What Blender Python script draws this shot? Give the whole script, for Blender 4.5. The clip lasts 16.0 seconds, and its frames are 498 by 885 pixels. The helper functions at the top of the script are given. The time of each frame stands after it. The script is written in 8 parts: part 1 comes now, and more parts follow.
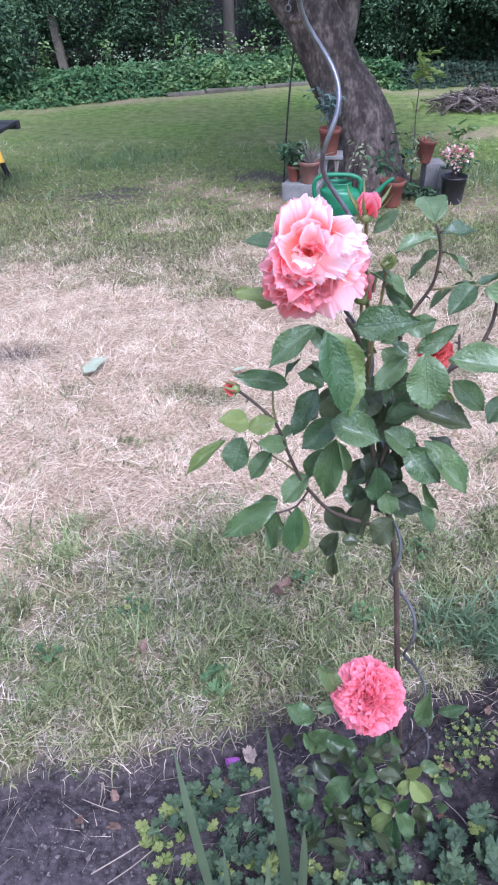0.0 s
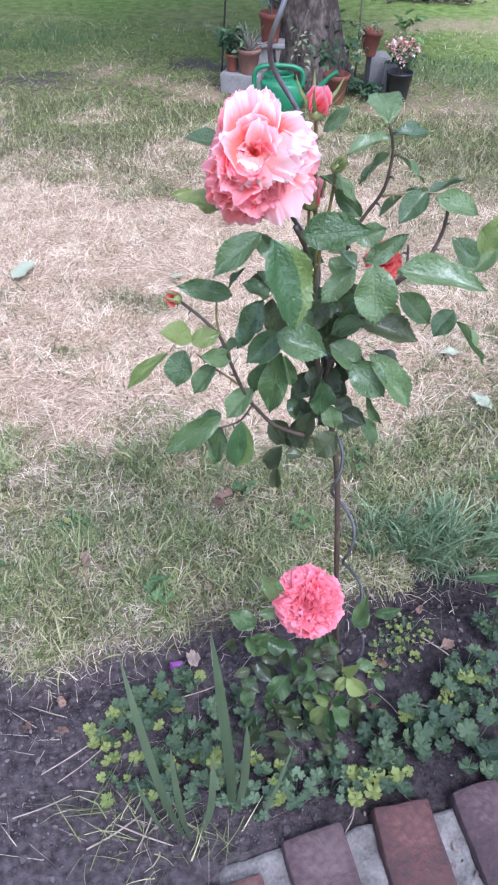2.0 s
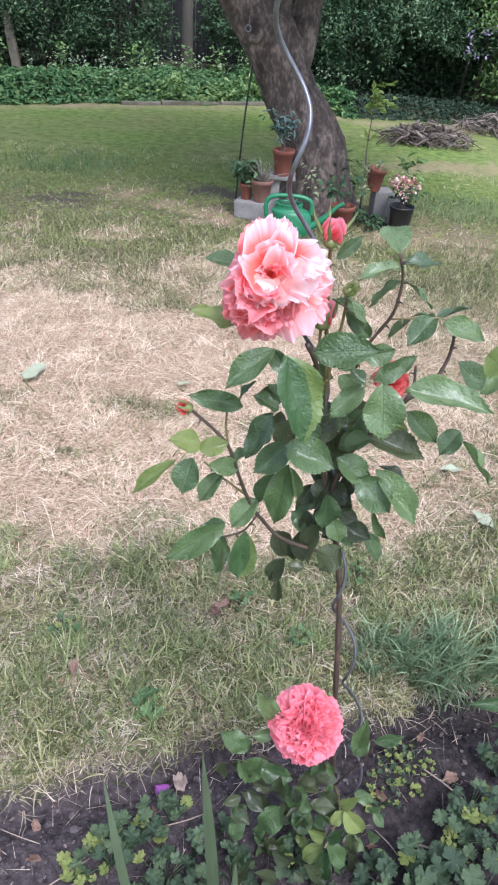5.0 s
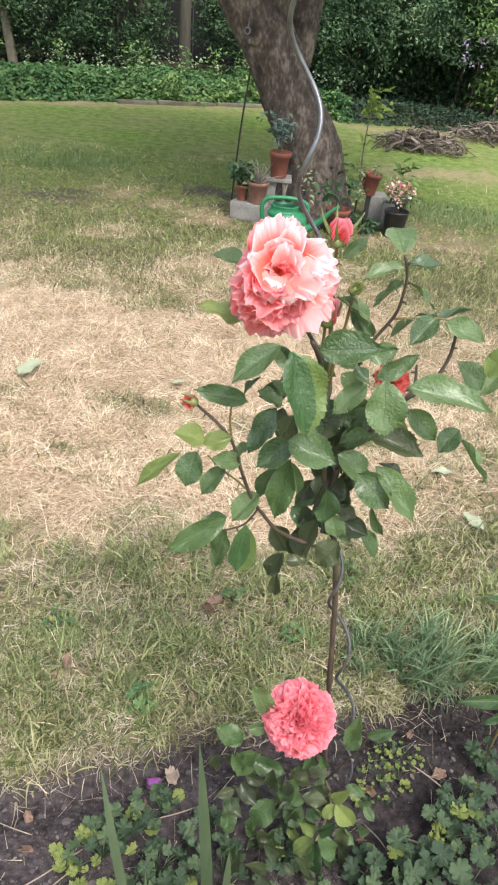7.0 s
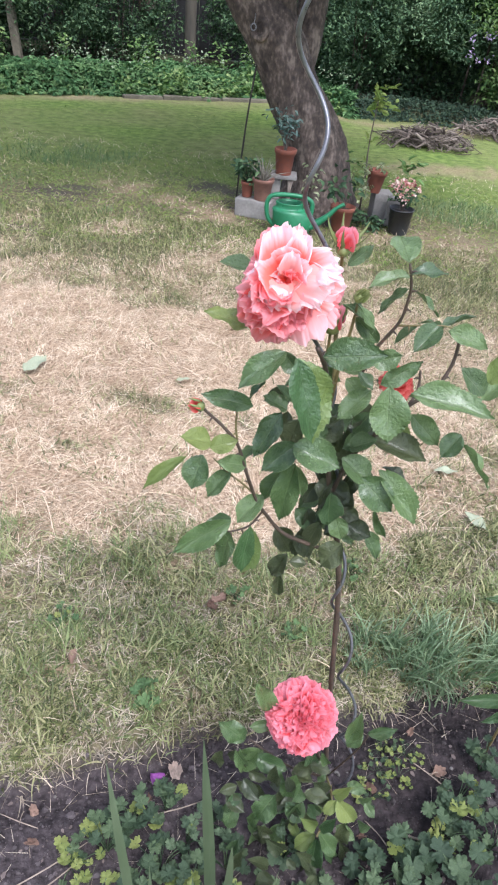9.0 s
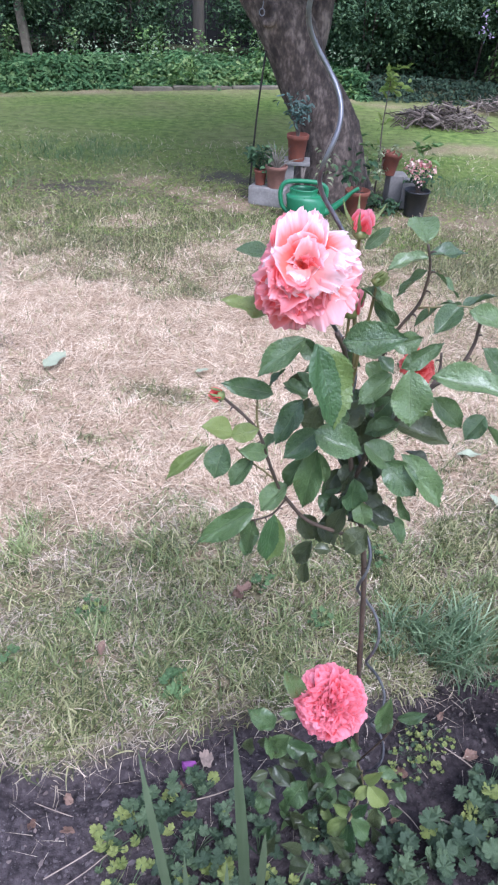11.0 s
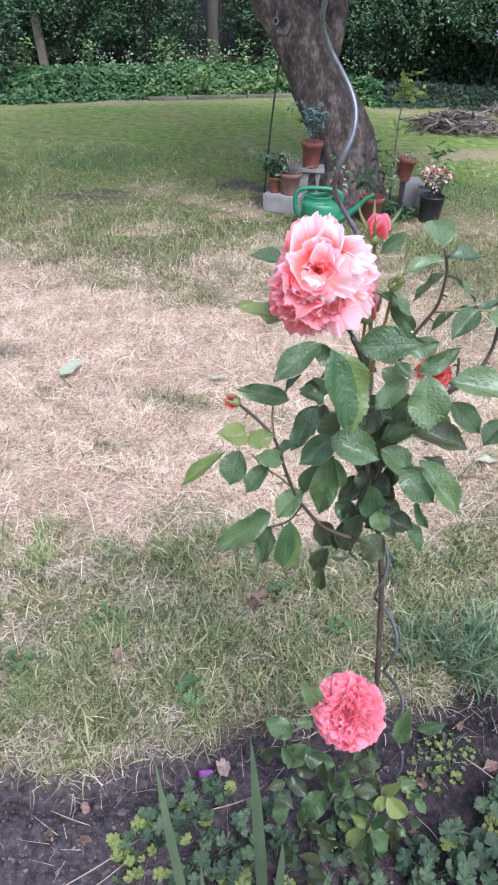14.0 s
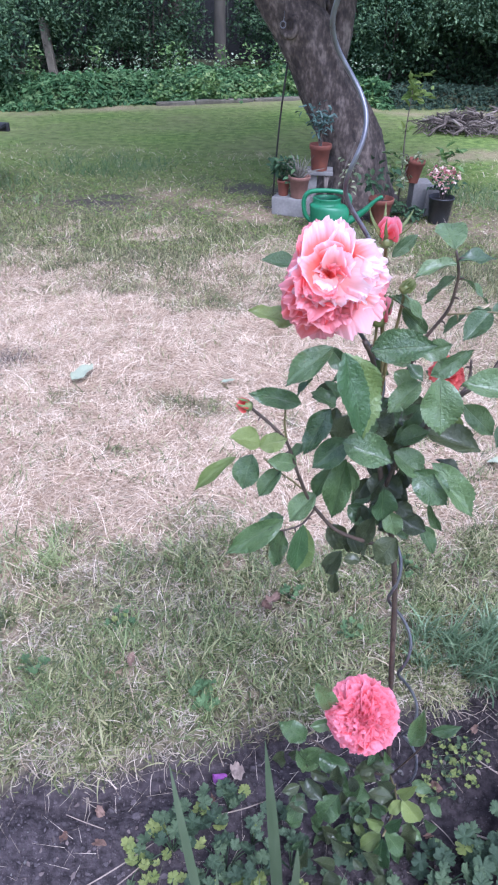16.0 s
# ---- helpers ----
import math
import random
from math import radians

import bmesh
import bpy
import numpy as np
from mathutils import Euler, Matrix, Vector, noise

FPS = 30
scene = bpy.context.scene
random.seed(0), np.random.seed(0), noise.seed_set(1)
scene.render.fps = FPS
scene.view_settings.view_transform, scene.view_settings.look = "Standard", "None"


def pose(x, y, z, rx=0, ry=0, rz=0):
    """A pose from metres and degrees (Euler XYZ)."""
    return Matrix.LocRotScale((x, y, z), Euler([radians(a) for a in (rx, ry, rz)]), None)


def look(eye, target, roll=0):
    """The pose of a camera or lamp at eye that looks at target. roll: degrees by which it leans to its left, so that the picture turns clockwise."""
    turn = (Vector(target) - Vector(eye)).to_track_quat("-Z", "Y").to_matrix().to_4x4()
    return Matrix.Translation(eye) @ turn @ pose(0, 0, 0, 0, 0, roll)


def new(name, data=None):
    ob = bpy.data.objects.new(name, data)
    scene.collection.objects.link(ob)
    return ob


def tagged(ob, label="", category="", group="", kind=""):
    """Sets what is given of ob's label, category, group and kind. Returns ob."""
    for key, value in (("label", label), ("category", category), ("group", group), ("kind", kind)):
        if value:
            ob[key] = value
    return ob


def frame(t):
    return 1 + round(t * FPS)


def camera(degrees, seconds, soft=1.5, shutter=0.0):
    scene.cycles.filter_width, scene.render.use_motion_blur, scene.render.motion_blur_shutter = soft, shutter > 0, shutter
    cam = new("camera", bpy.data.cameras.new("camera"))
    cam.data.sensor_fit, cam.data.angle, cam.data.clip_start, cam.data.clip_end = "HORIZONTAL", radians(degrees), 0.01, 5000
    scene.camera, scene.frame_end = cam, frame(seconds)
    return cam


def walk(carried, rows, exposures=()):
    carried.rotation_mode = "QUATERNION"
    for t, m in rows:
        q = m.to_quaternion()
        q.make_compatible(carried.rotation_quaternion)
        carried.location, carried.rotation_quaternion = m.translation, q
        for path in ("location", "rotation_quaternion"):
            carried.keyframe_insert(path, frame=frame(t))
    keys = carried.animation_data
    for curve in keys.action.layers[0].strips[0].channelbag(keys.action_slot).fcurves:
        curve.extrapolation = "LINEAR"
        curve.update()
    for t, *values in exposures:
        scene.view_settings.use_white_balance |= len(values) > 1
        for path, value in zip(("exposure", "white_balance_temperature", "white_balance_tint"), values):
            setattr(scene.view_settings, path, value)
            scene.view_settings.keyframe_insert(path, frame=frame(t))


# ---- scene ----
cam = camera(39.6, 16.0, soft=2.1, shutter=0.3)
PATH = [
    (0, (0.051, -0.008, 1.235), (-0.152, 1.599, 0.062), -2.0),
    (0.5, (0.051, -0.007, 1.233), (-0.147, 1.606, 0.067), -2.1),
    (1, (0.05, -0.007, 1.234), (-0.145, 1.612, 0.076), -2.1),
    (1.5, (0.049, -0.008, 1.231), (-0.182, 1.516, -0.043), -4.0),
    (2, (0.043, 0.01, 1.229), (0.029, 1.461, -0.147), 2.0),
    (2.5, (0.043, 0.011, 1.231), (-0.14, 1.431, -0.166), -2.1),
    (3, (0.042, 0.014, 1.233), (-0.147, 1.433, -0.164), -1.6),
    (3.5, (0.045, 0.016, 1.234), (-0.174, 1.482, -0.108), -0.2),
    (4, (0.046, 0.015, 1.237), (-0.179, 1.628, 0.077), -1.0),
    (4.5, (0.041, 0.016, 1.23), (-0.041, 1.655, 0.087), 2.3),
    (6.8, (0.017, -0.004, 1.231), (0.036, 1.66, 0.122), 6.1),
    (7, (0.018, -0.003, 1.23), (0.023, 1.646, 0.099), 5.9),
    (7.5, (0.017, -0.002, 1.232), (0.034, 1.642, 0.093), 6.3),
    (8, (0.013, -0.004, 1.236), (0.013, 1.642, 0.1), 6.7),
    (8.2, (0.014, -0.007, 1.243), (0.014, 1.633, 0.099), 6.9),
    (10.3, (0.01, -0.008, 1.246), (0.007, 1.637, 0.107), 4.5),
    (10.5, (0.006, -0.008, 1.246), (0.009, 1.64, 0.112), 4.7),
    (11, (0.013, -0.008, 1.243), (-0.045, 1.612, 0.071), 3.3),
    (11.5, (0.018, -0.002, 1.24), (-0.066, 1.607, 0.054), 2.3),
    (12, (0.017, -0.002, 1.241), (-0.041, 1.609, 0.058), 3.1),
    (12.5, (0.017, -0.001, 1.241), (-0.042, 1.618, 0.068), 3.2),
    (13, (0.015, -0.004, 1.243), (-0.055, 1.624, 0.083), 3.2),
    (13.5, (0.015, -0.004, 1.241), (-0.073, 1.62, 0.077), 2.6),
    (14, (0.013, -0.005, 1.24), (-0.092, 1.623, 0.083), 2.1),
    (14.5, (0.014, -0.006, 1.242), (-0.089, 1.623, 0.086), 2.1),
    (15, (0.015, -0.005, 1.243), (-0.089, 1.618, 0.078), 1.5),
    (15.5, (0.011, -0.005, 1.243), (-0.106, 1.624, 0.089), 1.6),
    (16, (0.01, -0.006, 1.242), (-0.124, 1.624, 0.091), 1.1),
]
walk(cam, [(t, look(eye, target, roll)) for t, eye, target, roll in PATH],
     [(0, 1.23, 5060, 24), (1.7, 1.23, 5060, 24), (2, 1.27, 5180, 20), (2.5, 1.32, 5500, 14), (3, 1.29, 5730, 12), (3.5, 1.25, 5780, 10), (4, 1.22, 5610, 14), (4.5, 1.20, 5480, 18),
      (7, 1.26, 6460, 8), (8, 1.26, 6290, 9), (10.5, 1.20, 5230, 21), (12.5, 1.22, 5470, 18), (14, 1.23, 5430, 19), (14.5, 1.23, 5240, 21), (15, 1.23, 5140, 22), (16, 1.22, 5010, 24)])

# ---- light ----
world = bpy.data.worlds.new("sky")
world.use_nodes = True
scene.world = world
sky = world.node_tree.nodes.new("ShaderNodeTexSky")
sky.sky_type = "NISHITA"
sky.sun_disc = False
sky.sun_elevation, sky.sun_rotation = radians(58), radians(150)
sky.air_density, sky.dust_density = 1.0, 3.0
back = world.node_tree.nodes["Background"]
back.inputs["Strength"].default_value = 0.15
haze = world.node_tree.nodes.new("ShaderNodeHueSaturation")  # a thin overcast
haze.inputs["Saturation"].default_value = 0.45
world.node_tree.links.new(sky.outputs["Color"], haze.inputs["Color"])
world.node_tree.links.new(haze.outputs["Color"], back.inputs["Color"])
sun = new("sun", bpy.data.lights.new("sun", "SUN"))
sun.data.energy, sun.data.angle, sun.data.color = 1.5, radians(25), (1.0, 0.95, 0.88)
sun.matrix_world = look((1.6, -2.8, 5.2), (0, 0, 0))



# ---- building blocks ----
rng = np.random.default_rng(7)


def vnoise(x, y, size, seed=0):
    """Smooth value noise between 0 and 1 with cells of that size."""
    x, y = np.asarray(x, float) / size + 91.7 * seed + 500, np.asarray(y, float) / size + 37.3 * seed + 500
    xi, yi = np.floor(x), np.floor(y)
    u, v = x - xi, y - yi
    u, v = u * u * (3 - 2 * u), v * v * (3 - 2 * v)

    def cell(a, b):
        return np.modf(np.abs(np.sin(a * 12.9898 + b * 78.233) * 43758.5453))[0]

    low = cell(xi, yi) * (1 - u) + cell(xi + 1, yi) * u
    high = cell(xi, yi + 1) * (1 - u) + cell(xi + 1, yi + 1) * u
    return low * (1 - v) + high * v


def step(a, b, x):
    s = np.clip((np.asarray(x, float) - a) / (b - a), 0, 1)
    return s * s * (3 - 2 * s)


def quad_mesh(name, verts, quads, smooth=True):
    me = bpy.data.meshes.new(name)
    verts, quads = np.asarray(verts, np.float32), np.asarray(quads, np.int32)
    me.vertices.add(len(verts))
    me.vertices.foreach_set("co", verts.ravel())
    me.loops.add(quads.size)
    me.loops.foreach_set("vertex_index", quads.ravel())
    me.polygons.add(len(quads))
    me.polygons.foreach_set("loop_start", np.arange(0, quads.size, 4, dtype=np.int32))
    me.polygons.foreach_set("use_smooth", np.full(len(quads), smooth))
    me.update(calc_edges=True)
    return me


def place(name, me, material, parent=None, label=""):
    """A mesh as one object, under a thing where one is given."""
    if material is not None and not me.materials:
        me.materials.append(material)
    ob = new(name, me)
    if parent is not None:
        ob.parent = parent
    if label:
        ob["label"] = label
    return ob


def part(name, bm, material, parent=None, label="", smooth=True):
    me = bpy.data.meshes.new(name)
    bmesh.ops.recalc_face_normals(bm, faces=bm.faces)
    bm.to_mesh(me)
    bm.free()
    me.polygons.foreach_set("use_smooth", np.full(len(me.polygons), smooth))
    return place(name, me, material, parent, label)


def thing(name, label, category, group="", at=(0, 0, 0), turn=(0, 0, 0)):
    ob = new(name)
    ob.empty_display_size = 0.05
    ob.matrix_basis = pose(*at, *turn)
    return tagged(ob, label, category, group)


def sweep(bm, points, radii, sides=8, closed=True, flat=1.0):
    """A tube through points, with a radius for each of them."""
    points = [Vector(p) for p in points]
    if not hasattr(radii, "__len__"):
        radii = [radii] * len(points)
    rings, side = [], None
    for i, p in enumerate(points):
        ahead = (points[min(i + 1, len(points) - 1)] - points[max(i - 1, 0)]).normalized()
        if side is None:
            side = ahead.orthogonal().normalized()
        side = (side - ahead * side.dot(ahead)).normalized()
        other = ahead.cross(side)
        rings.append([bm.verts.new(p + (side * math.cos(a) + other * math.sin(a) * flat) * radii[i])
                      for a in (2 * math.pi * k / sides for k in range(sides))])
    for a, b in zip(rings, rings[1:]):
        for k in range(sides):
            bm.faces.new((a[k], a[(k + 1) % sides], b[(k + 1) % sides], b[k]))
    if closed:
        bm.faces.new(rings[0][::-1])
        bm.faces.new(rings[-1])
    return rings


def curve_points(points, steps=6):
    """A smooth line (Catmull-Rom) through points."""
    p = [Vector(q) for q in points]
    p = [p[0] * 2 - p[1]] + p + [p[-1] * 2 - p[-2]]
    out = []
    for a, b, c, d in zip(p, p[1:], p[2:], p[3:]):
        for k in range(steps):
            t = k / steps
            out.append(0.5 * ((2 * b) + (c - a) * t + (2 * a - 5 * b + 4 * c - d) * t * t + (3 * b - a - 3 * c + d) * t ** 3))
    return out + [p[-2]]


def lathe(bm, profile, sides=28, centre=(0, 0, 0), wobble=0.0, seed=0):
    """A turned form from (radius, height) pairs, from bottom to top."""
    rings = []
    for r, h in profile:
        ring = []
        for k in range(sides):
            a = 2 * math.pi * k / sides
            w = 1 + wobble * (noise.noise((math.cos(a) * 1.3 + seed, math.sin(a) * 1.3, h * 8)))
            ring.append(bm.verts.new((centre[0] + r * w * math.cos(a), centre[1] + r * w * math.sin(a), centre[2] + h)))
        rings.append(ring)
    for a, b in zip(rings, rings[1:]):
        for k in range(sides):
            bm.faces.new((a[k], a[(k + 1) % sides], b[(k + 1) % sides], b[k]))
    bm.faces.new(rings[0][::-1])
    bm.faces.new(rings[-1])


def rough_block(bm, size, m=None, cuts=3, amount=0.004, bevel=0.006, seed=0):
    """A block with rounded, slightly uneven faces."""
    made = bmesh.ops.create_cube(bm, size=1.0, matrix=(m or Matrix()) @ Matrix.Diagonal((*size, 1)))
    verts = made["verts"]
    edges = list({e for v in verts for e in v.link_edges})
    done = bmesh.ops.bevel(bm, geom=edges, offset=bevel, segments=2, affect="EDGES", profile=0.6)
    if cuts:
        faces = list({f for v in done["verts"] for f in v.link_faces})
        bmesh.ops.subdivide_edges(bm, edges=list({e for f in faces for e in f.edges}), cuts=cuts, use_grid_fill=True)
    for v in bm.verts:
        n = noise.noise_vector(v.co * 14 + Vector((seed * 3.1, 0, 0)))
        v.co += n * amount


# ---- materials ----
def material(name, stops, scale=8.0, rough=0.6, bump=0.3, bump_scale=60.0, metal=0.0, spec=0.5, island=0.0, single=0.0,
             stretch=(1, 1, 1), thin=0.0, rough_spread=0.15, fine=6.0, hue=0.0):
    """A surface whose colour runs through stops with noise at two scales; island and single vary it piece by piece."""
    m = bpy.data.materials.new(name)
    m.use_nodes = True
    nt = m.node_tree
    n, ln = nt.nodes, nt.links
    bsdf = n["Principled BSDF"]
    co = n.new("ShaderNodeTexCoord")
    mp = n.new("ShaderNodeMapping")
    mp.inputs["Scale"].default_value = stretch
    ln.new(co.outputs["Object"], mp.inputs["Vector"])
    big, small = n.new("ShaderNodeTexNoise"), n.new("ShaderNodeTexNoise")
    for node, s, d in ((big, scale, 3), (small, scale * fine, 5)):
        node.inputs["Scale"].default_value, node.inputs["Detail"].default_value = s, d
        ln.new(mp.outputs["Vector"], node.inputs["Vector"])
    mix = n.new("ShaderNodeMix")
    mix.inputs["Factor"].default_value = 0.45
    ln.new(big.outputs["Fac"], mix.inputs["A"])
    ln.new(small.outputs["Fac"], mix.inputs["B"])
    value = mix.outputs["Result"]
    if island or single:
        src = n.new("ShaderNodeNewGeometry").outputs["Random Per Island"] if island else n.new("ShaderNodeObjectInfo").outputs["Random"]
        shift = n.new("ShaderNodeMath")
        shift.operation = "MULTIPLY_ADD"
        shift.inputs[1].default_value = island or single
        add = n.new("ShaderNodeMath")
        add.inputs[1].default_value = -0.5 * (island or single)
        ln.new(src, shift.inputs[0])
        ln.new(value, shift.inputs[2])
        ln.new(shift.outputs[0], add.inputs[0])
        value = add.outputs[0]
    ramp = n.new("ShaderNodeValToRGB")
    el = ramp.color_ramp.elements
    el[0].position, el[0].color = stops[0][0], (*stops[0][1], 1)
    el[1].position, el[1].color = stops[-1][0], (*stops[-1][1], 1)
    for pos, col in stops[1:-1]:
        e = el.new(pos)
        e.color = (*col, 1)
    ln.new(value, ramp.inputs["Fac"])
    ln.new(ramp.outputs["Color"], bsdf.inputs["Base Color"])
    rr = n.new("ShaderNodeMapRange")
    rr.inputs["From Min"].default_value, rr.inputs["From Max"].default_value = 0.3, 0.7
    rr.inputs["To Min"].default_value, rr.inputs["To Max"].default_value = max(rough - rough_spread, 0.03), min(rough + rough_spread, 1)
    ln.new(small.outputs["Fac"], rr.inputs["Value"])
    ln.new(rr.outputs["Result"], bsdf.inputs["Roughness"])
    bsdf.inputs["Metallic"].default_value = metal
    bsdf.inputs["Specular IOR Level"].default_value = spec
    if bump:
        bt = n.new("ShaderNodeTexNoise")
        bt.inputs["Scale"].default_value, bt.inputs["Detail"].default_value = bump_scale, 6
        ln.new(mp.outputs["Vector"], bt.inputs["Vector"])
        bp = n.new("ShaderNodeBump")
        bp.inputs["Strength"].default_value, bp.inputs["Distance"].default_value = bump, 0.4 / bump_scale
        ln.new(bt.outputs["Fac"], bp.inputs["Height"])
        ln.new(bp.outputs["Normal"], bsdf.inputs["Normal"])
    if thin:
        tr = n.new("ShaderNodeBsdfTranslucent")
        ms = n.new("ShaderNodeMixShader")
        ms.inputs["Fac"].default_value = thin
        ln.new(ramp.outputs["Color"], tr.inputs["Color"])
        ln.new(bsdf.outputs["BSDF"], ms.inputs[1])
        ln.new(tr.outputs["BSDF"], ms.inputs[2])
        ln.new(ms.outputs["Shader"], n["Material Output"].inputs["Surface"])
    return m


M = {}
M["bark"] = material("bark", [(0.36, (0.020, 0.014, 0.011)), (0.5, (0.075, 0.056, 0.045)), (0.64, (0.20, 0.16, 0.13))], 18, 0.92, 1.0, 60, stretch=(1, 1, 0.55), fine=3.4)
M["terracotta"] = material("terracotta", [(0.3, (0.12, 0.040, 0.026)), (0.7, (0.25, 0.082, 0.050))], 9, 0.85, 0.25, 120)
M["pale_terracotta"] = material("pale_terracotta", [(0.3, (0.16, 0.075, 0.055)), (0.7, (0.29, 0.155, 0.115))], 9, 0.9, 0.3, 120)
M["black_plastic"] = material("black_plastic", [(0.3, (0.012, 0.013, 0.015)), (0.7, (0.03, 0.032, 0.036))], 12, 0.45, 0.1, 90)
M["green_plastic"] = material("green_plastic", [(0.3, (0.014, 0.12, 0.052)), (0.7, (0.026, 0.19, 0.085))], 9, 0.4, 0.08, 90)
M["concrete"] = material("concrete", [(0.3, (0.15, 0.14, 0.128)), (0.7, (0.29, 0.275, 0.255))], 12, 0.92, 0.6, 90)
M["stone"] = material("stone", [(0.3, (0.07, 0.062, 0.044)), (0.7, (0.185, 0.165, 0.12))], 9, 0.92, 0.7, 60)
M["iron"] = material("iron", [(0.3, (0.015, 0.014, 0.013)), (0.7, (0.05, 0.042, 0.036))], 20, 0.6, 0.3, 150, metal=0.4)
M["galvanised"] = material("galvanised", [(0.3, (0.12, 0.12, 0.125)), (0.7, (0.30, 0.30, 0.31))], 25, 0.5, 0.15, 200, metal=0.9)
M["dull_steel"] = material("dull_steel", [(0.3, (0.09, 0.09, 0.10)), (0.7, (0.22, 0.22, 0.24))], 25, 0.42, 0.2, 200, metal=0.7)
M["soil_in_pot"] = material("soil_in_pot", [(0.3, (0.02, 0.015, 0.012)), (0.7, (0.06, 0.045, 0.035))], 30, 0.95, 0.9, 120)
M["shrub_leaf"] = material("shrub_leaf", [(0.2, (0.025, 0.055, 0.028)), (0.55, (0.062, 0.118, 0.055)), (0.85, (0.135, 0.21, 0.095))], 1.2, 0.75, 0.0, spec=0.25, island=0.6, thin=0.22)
# darker copy of shrub_leaf; shade on the right-hand cover is in its colour
M["shaded_cover_leaf"] = material("shaded_cover_leaf", [(0.2, (0.018, 0.036, 0.022)), (0.55, (0.034, 0.062, 0.036)), (0.85, (0.065, 0.105, 0.055))], 1.2, 0.75, 0.0, spec=0.25, island=0.6, thin=0.15)
M["mid_leaf"] = material("mid_leaf", [(0.2, (0.05, 0.105, 0.052)), (0.55, (0.135, 0.225, 0.115)), (0.85, (0.27, 0.38, 0.20))], 1.2, 0.7, 0.0, spec=0.3, island=0.6, thin=0.25)
M["band_leaf"] = material("band_leaf", [(0.2, (0.035, 0.08, 0.028)), (0.5, (0.085, 0.165, 0.058)), (0.8, (0.19, 0.28, 0.11))], 1.2, 0.75, 0.0, spec=0.25, island=0.6, thin=0.25)
M["herb_leaf"] = material("herb_leaf", [(0.2, (0.03, 0.085, 0.030)), (0.5, (0.075, 0.165, 0.060)), (0.8, (0.17, 0.28, 0.115))], 2.2, 0.75, 0.0, spec=0.25, island=0.5, thin=0.28)
M["seed_head"] = material("seed_head", [(0.2, (0.14, 0.22, 0.11)), (0.8, (0.36, 0.42, 0.28))], 3, 0.6, 0.0, island=0.7, thin=0.25)
M["light_leaf"] = material("light_leaf", [(0.2, (0.06, 0.13, 0.03)), (0.55, (0.13, 0.23, 0.06)), (0.85, (0.26, 0.34, 0.12))], 1.2, 0.5, 0.0, island=0.6, thin=0.3)
M["twig"] = material("twig", [(0.2, (0.05, 0.038, 0.030)), (0.55, (0.13, 0.102, 0.083)), (0.85, (0.28, 0.235, 0.195))], 6, 0.9, 0.3, 80, island=0.7)
M["weathered_wood"] = material("weathered_wood", [(0.3, (0.07, 0.055, 0.045)), (0.7, (0.19, 0.16, 0.13))], 7, 0.85, 0.5, 60, stretch=(1, 1, 0.15))
# darker copy of weathered_wood; the post's shade is put into the colour
M["shaded_post"] = material("shaded_post", [(0.3, (0.03, 0.026, 0.02)), (0.7, (0.09, 0.078, 0.06))], 9, 0.9, 0.6, 60, stretch=(1, 1, 0.2))
M["dark_wood"] = material("dark_wood", [(0.3, (0.012, 0.012, 0.013)), (0.7, (0.032, 0.032, 0.034))], 9, 0.7, 0.4, 60, stretch=(0.2, 1, 1))
M["yellow_cloth"] = material("yellow_cloth", [(0.3, (0.62, 0.36, 0.03)), (0.7, (0.78, 0.50, 0.07))], 12, 0.9, 0.3, 400)
M["grass"] = material("grass", [(0.2, (0.058, 0.076, 0.026)), (0.5, (0.178, 0.200, 0.072)), (0.8, (0.42, 0.40, 0.21))], 6.0, 0.55, 0.0, island=0.65, thin=0.3)
M["lush_grass"] = material("lush_grass", [(0.15, (0.086, 0.124, 0.044)), (0.5, (0.194, 0.252, 0.092)), (0.85, (0.356, 0.397, 0.175))], 2.0, 0.5, 0.0, island=0.6, thin=0.3)
M["tuft_grass"] = material("tuft_grass", [(0.15, (0.10, 0.165, 0.085)), (0.5, (0.21, 0.30, 0.16)), (0.85, (0.37, 0.46, 0.27))], 2.0, 0.45, 0.0, island=0.6, thin=0.3)
M["far_grass"] = material("far_grass", [(0.25, (0.14, 0.215, 0.048)), (0.5, (0.20, 0.28, 0.07)), (0.75, (0.32, 0.35, 0.11))], 2.2, 0.6, 0.0, island=0.4, thin=0.45)
M["straw"] = material("straw", [(0.18, (0.27, 0.18, 0.105)), (0.48, (0.61, 0.475, 0.335)), (0.82, (0.83, 0.71, 0.55))], 7.0, 0.6, 0.0, island=0.6, thin=0.15, fine=2.5)
M["old_straw"] = material("old_straw", [(0.2, (0.19, 0.15, 0.11)), (0.5, (0.38, 0.32, 0.24)), (0.8, (0.59, 0.51, 0.40))], 7.0, 0.6, 0.0, island=0.6, thin=0.15)
M["lush_far_grass"] = material("lush_far_grass", [(0.2, (0.07, 0.13, 0.05)), (0.5, (0.14, 0.22, 0.085)), (0.8, (0.24, 0.31, 0.13))], 2.0, 0.5, 0.0, island=0.5, thin=0.3)


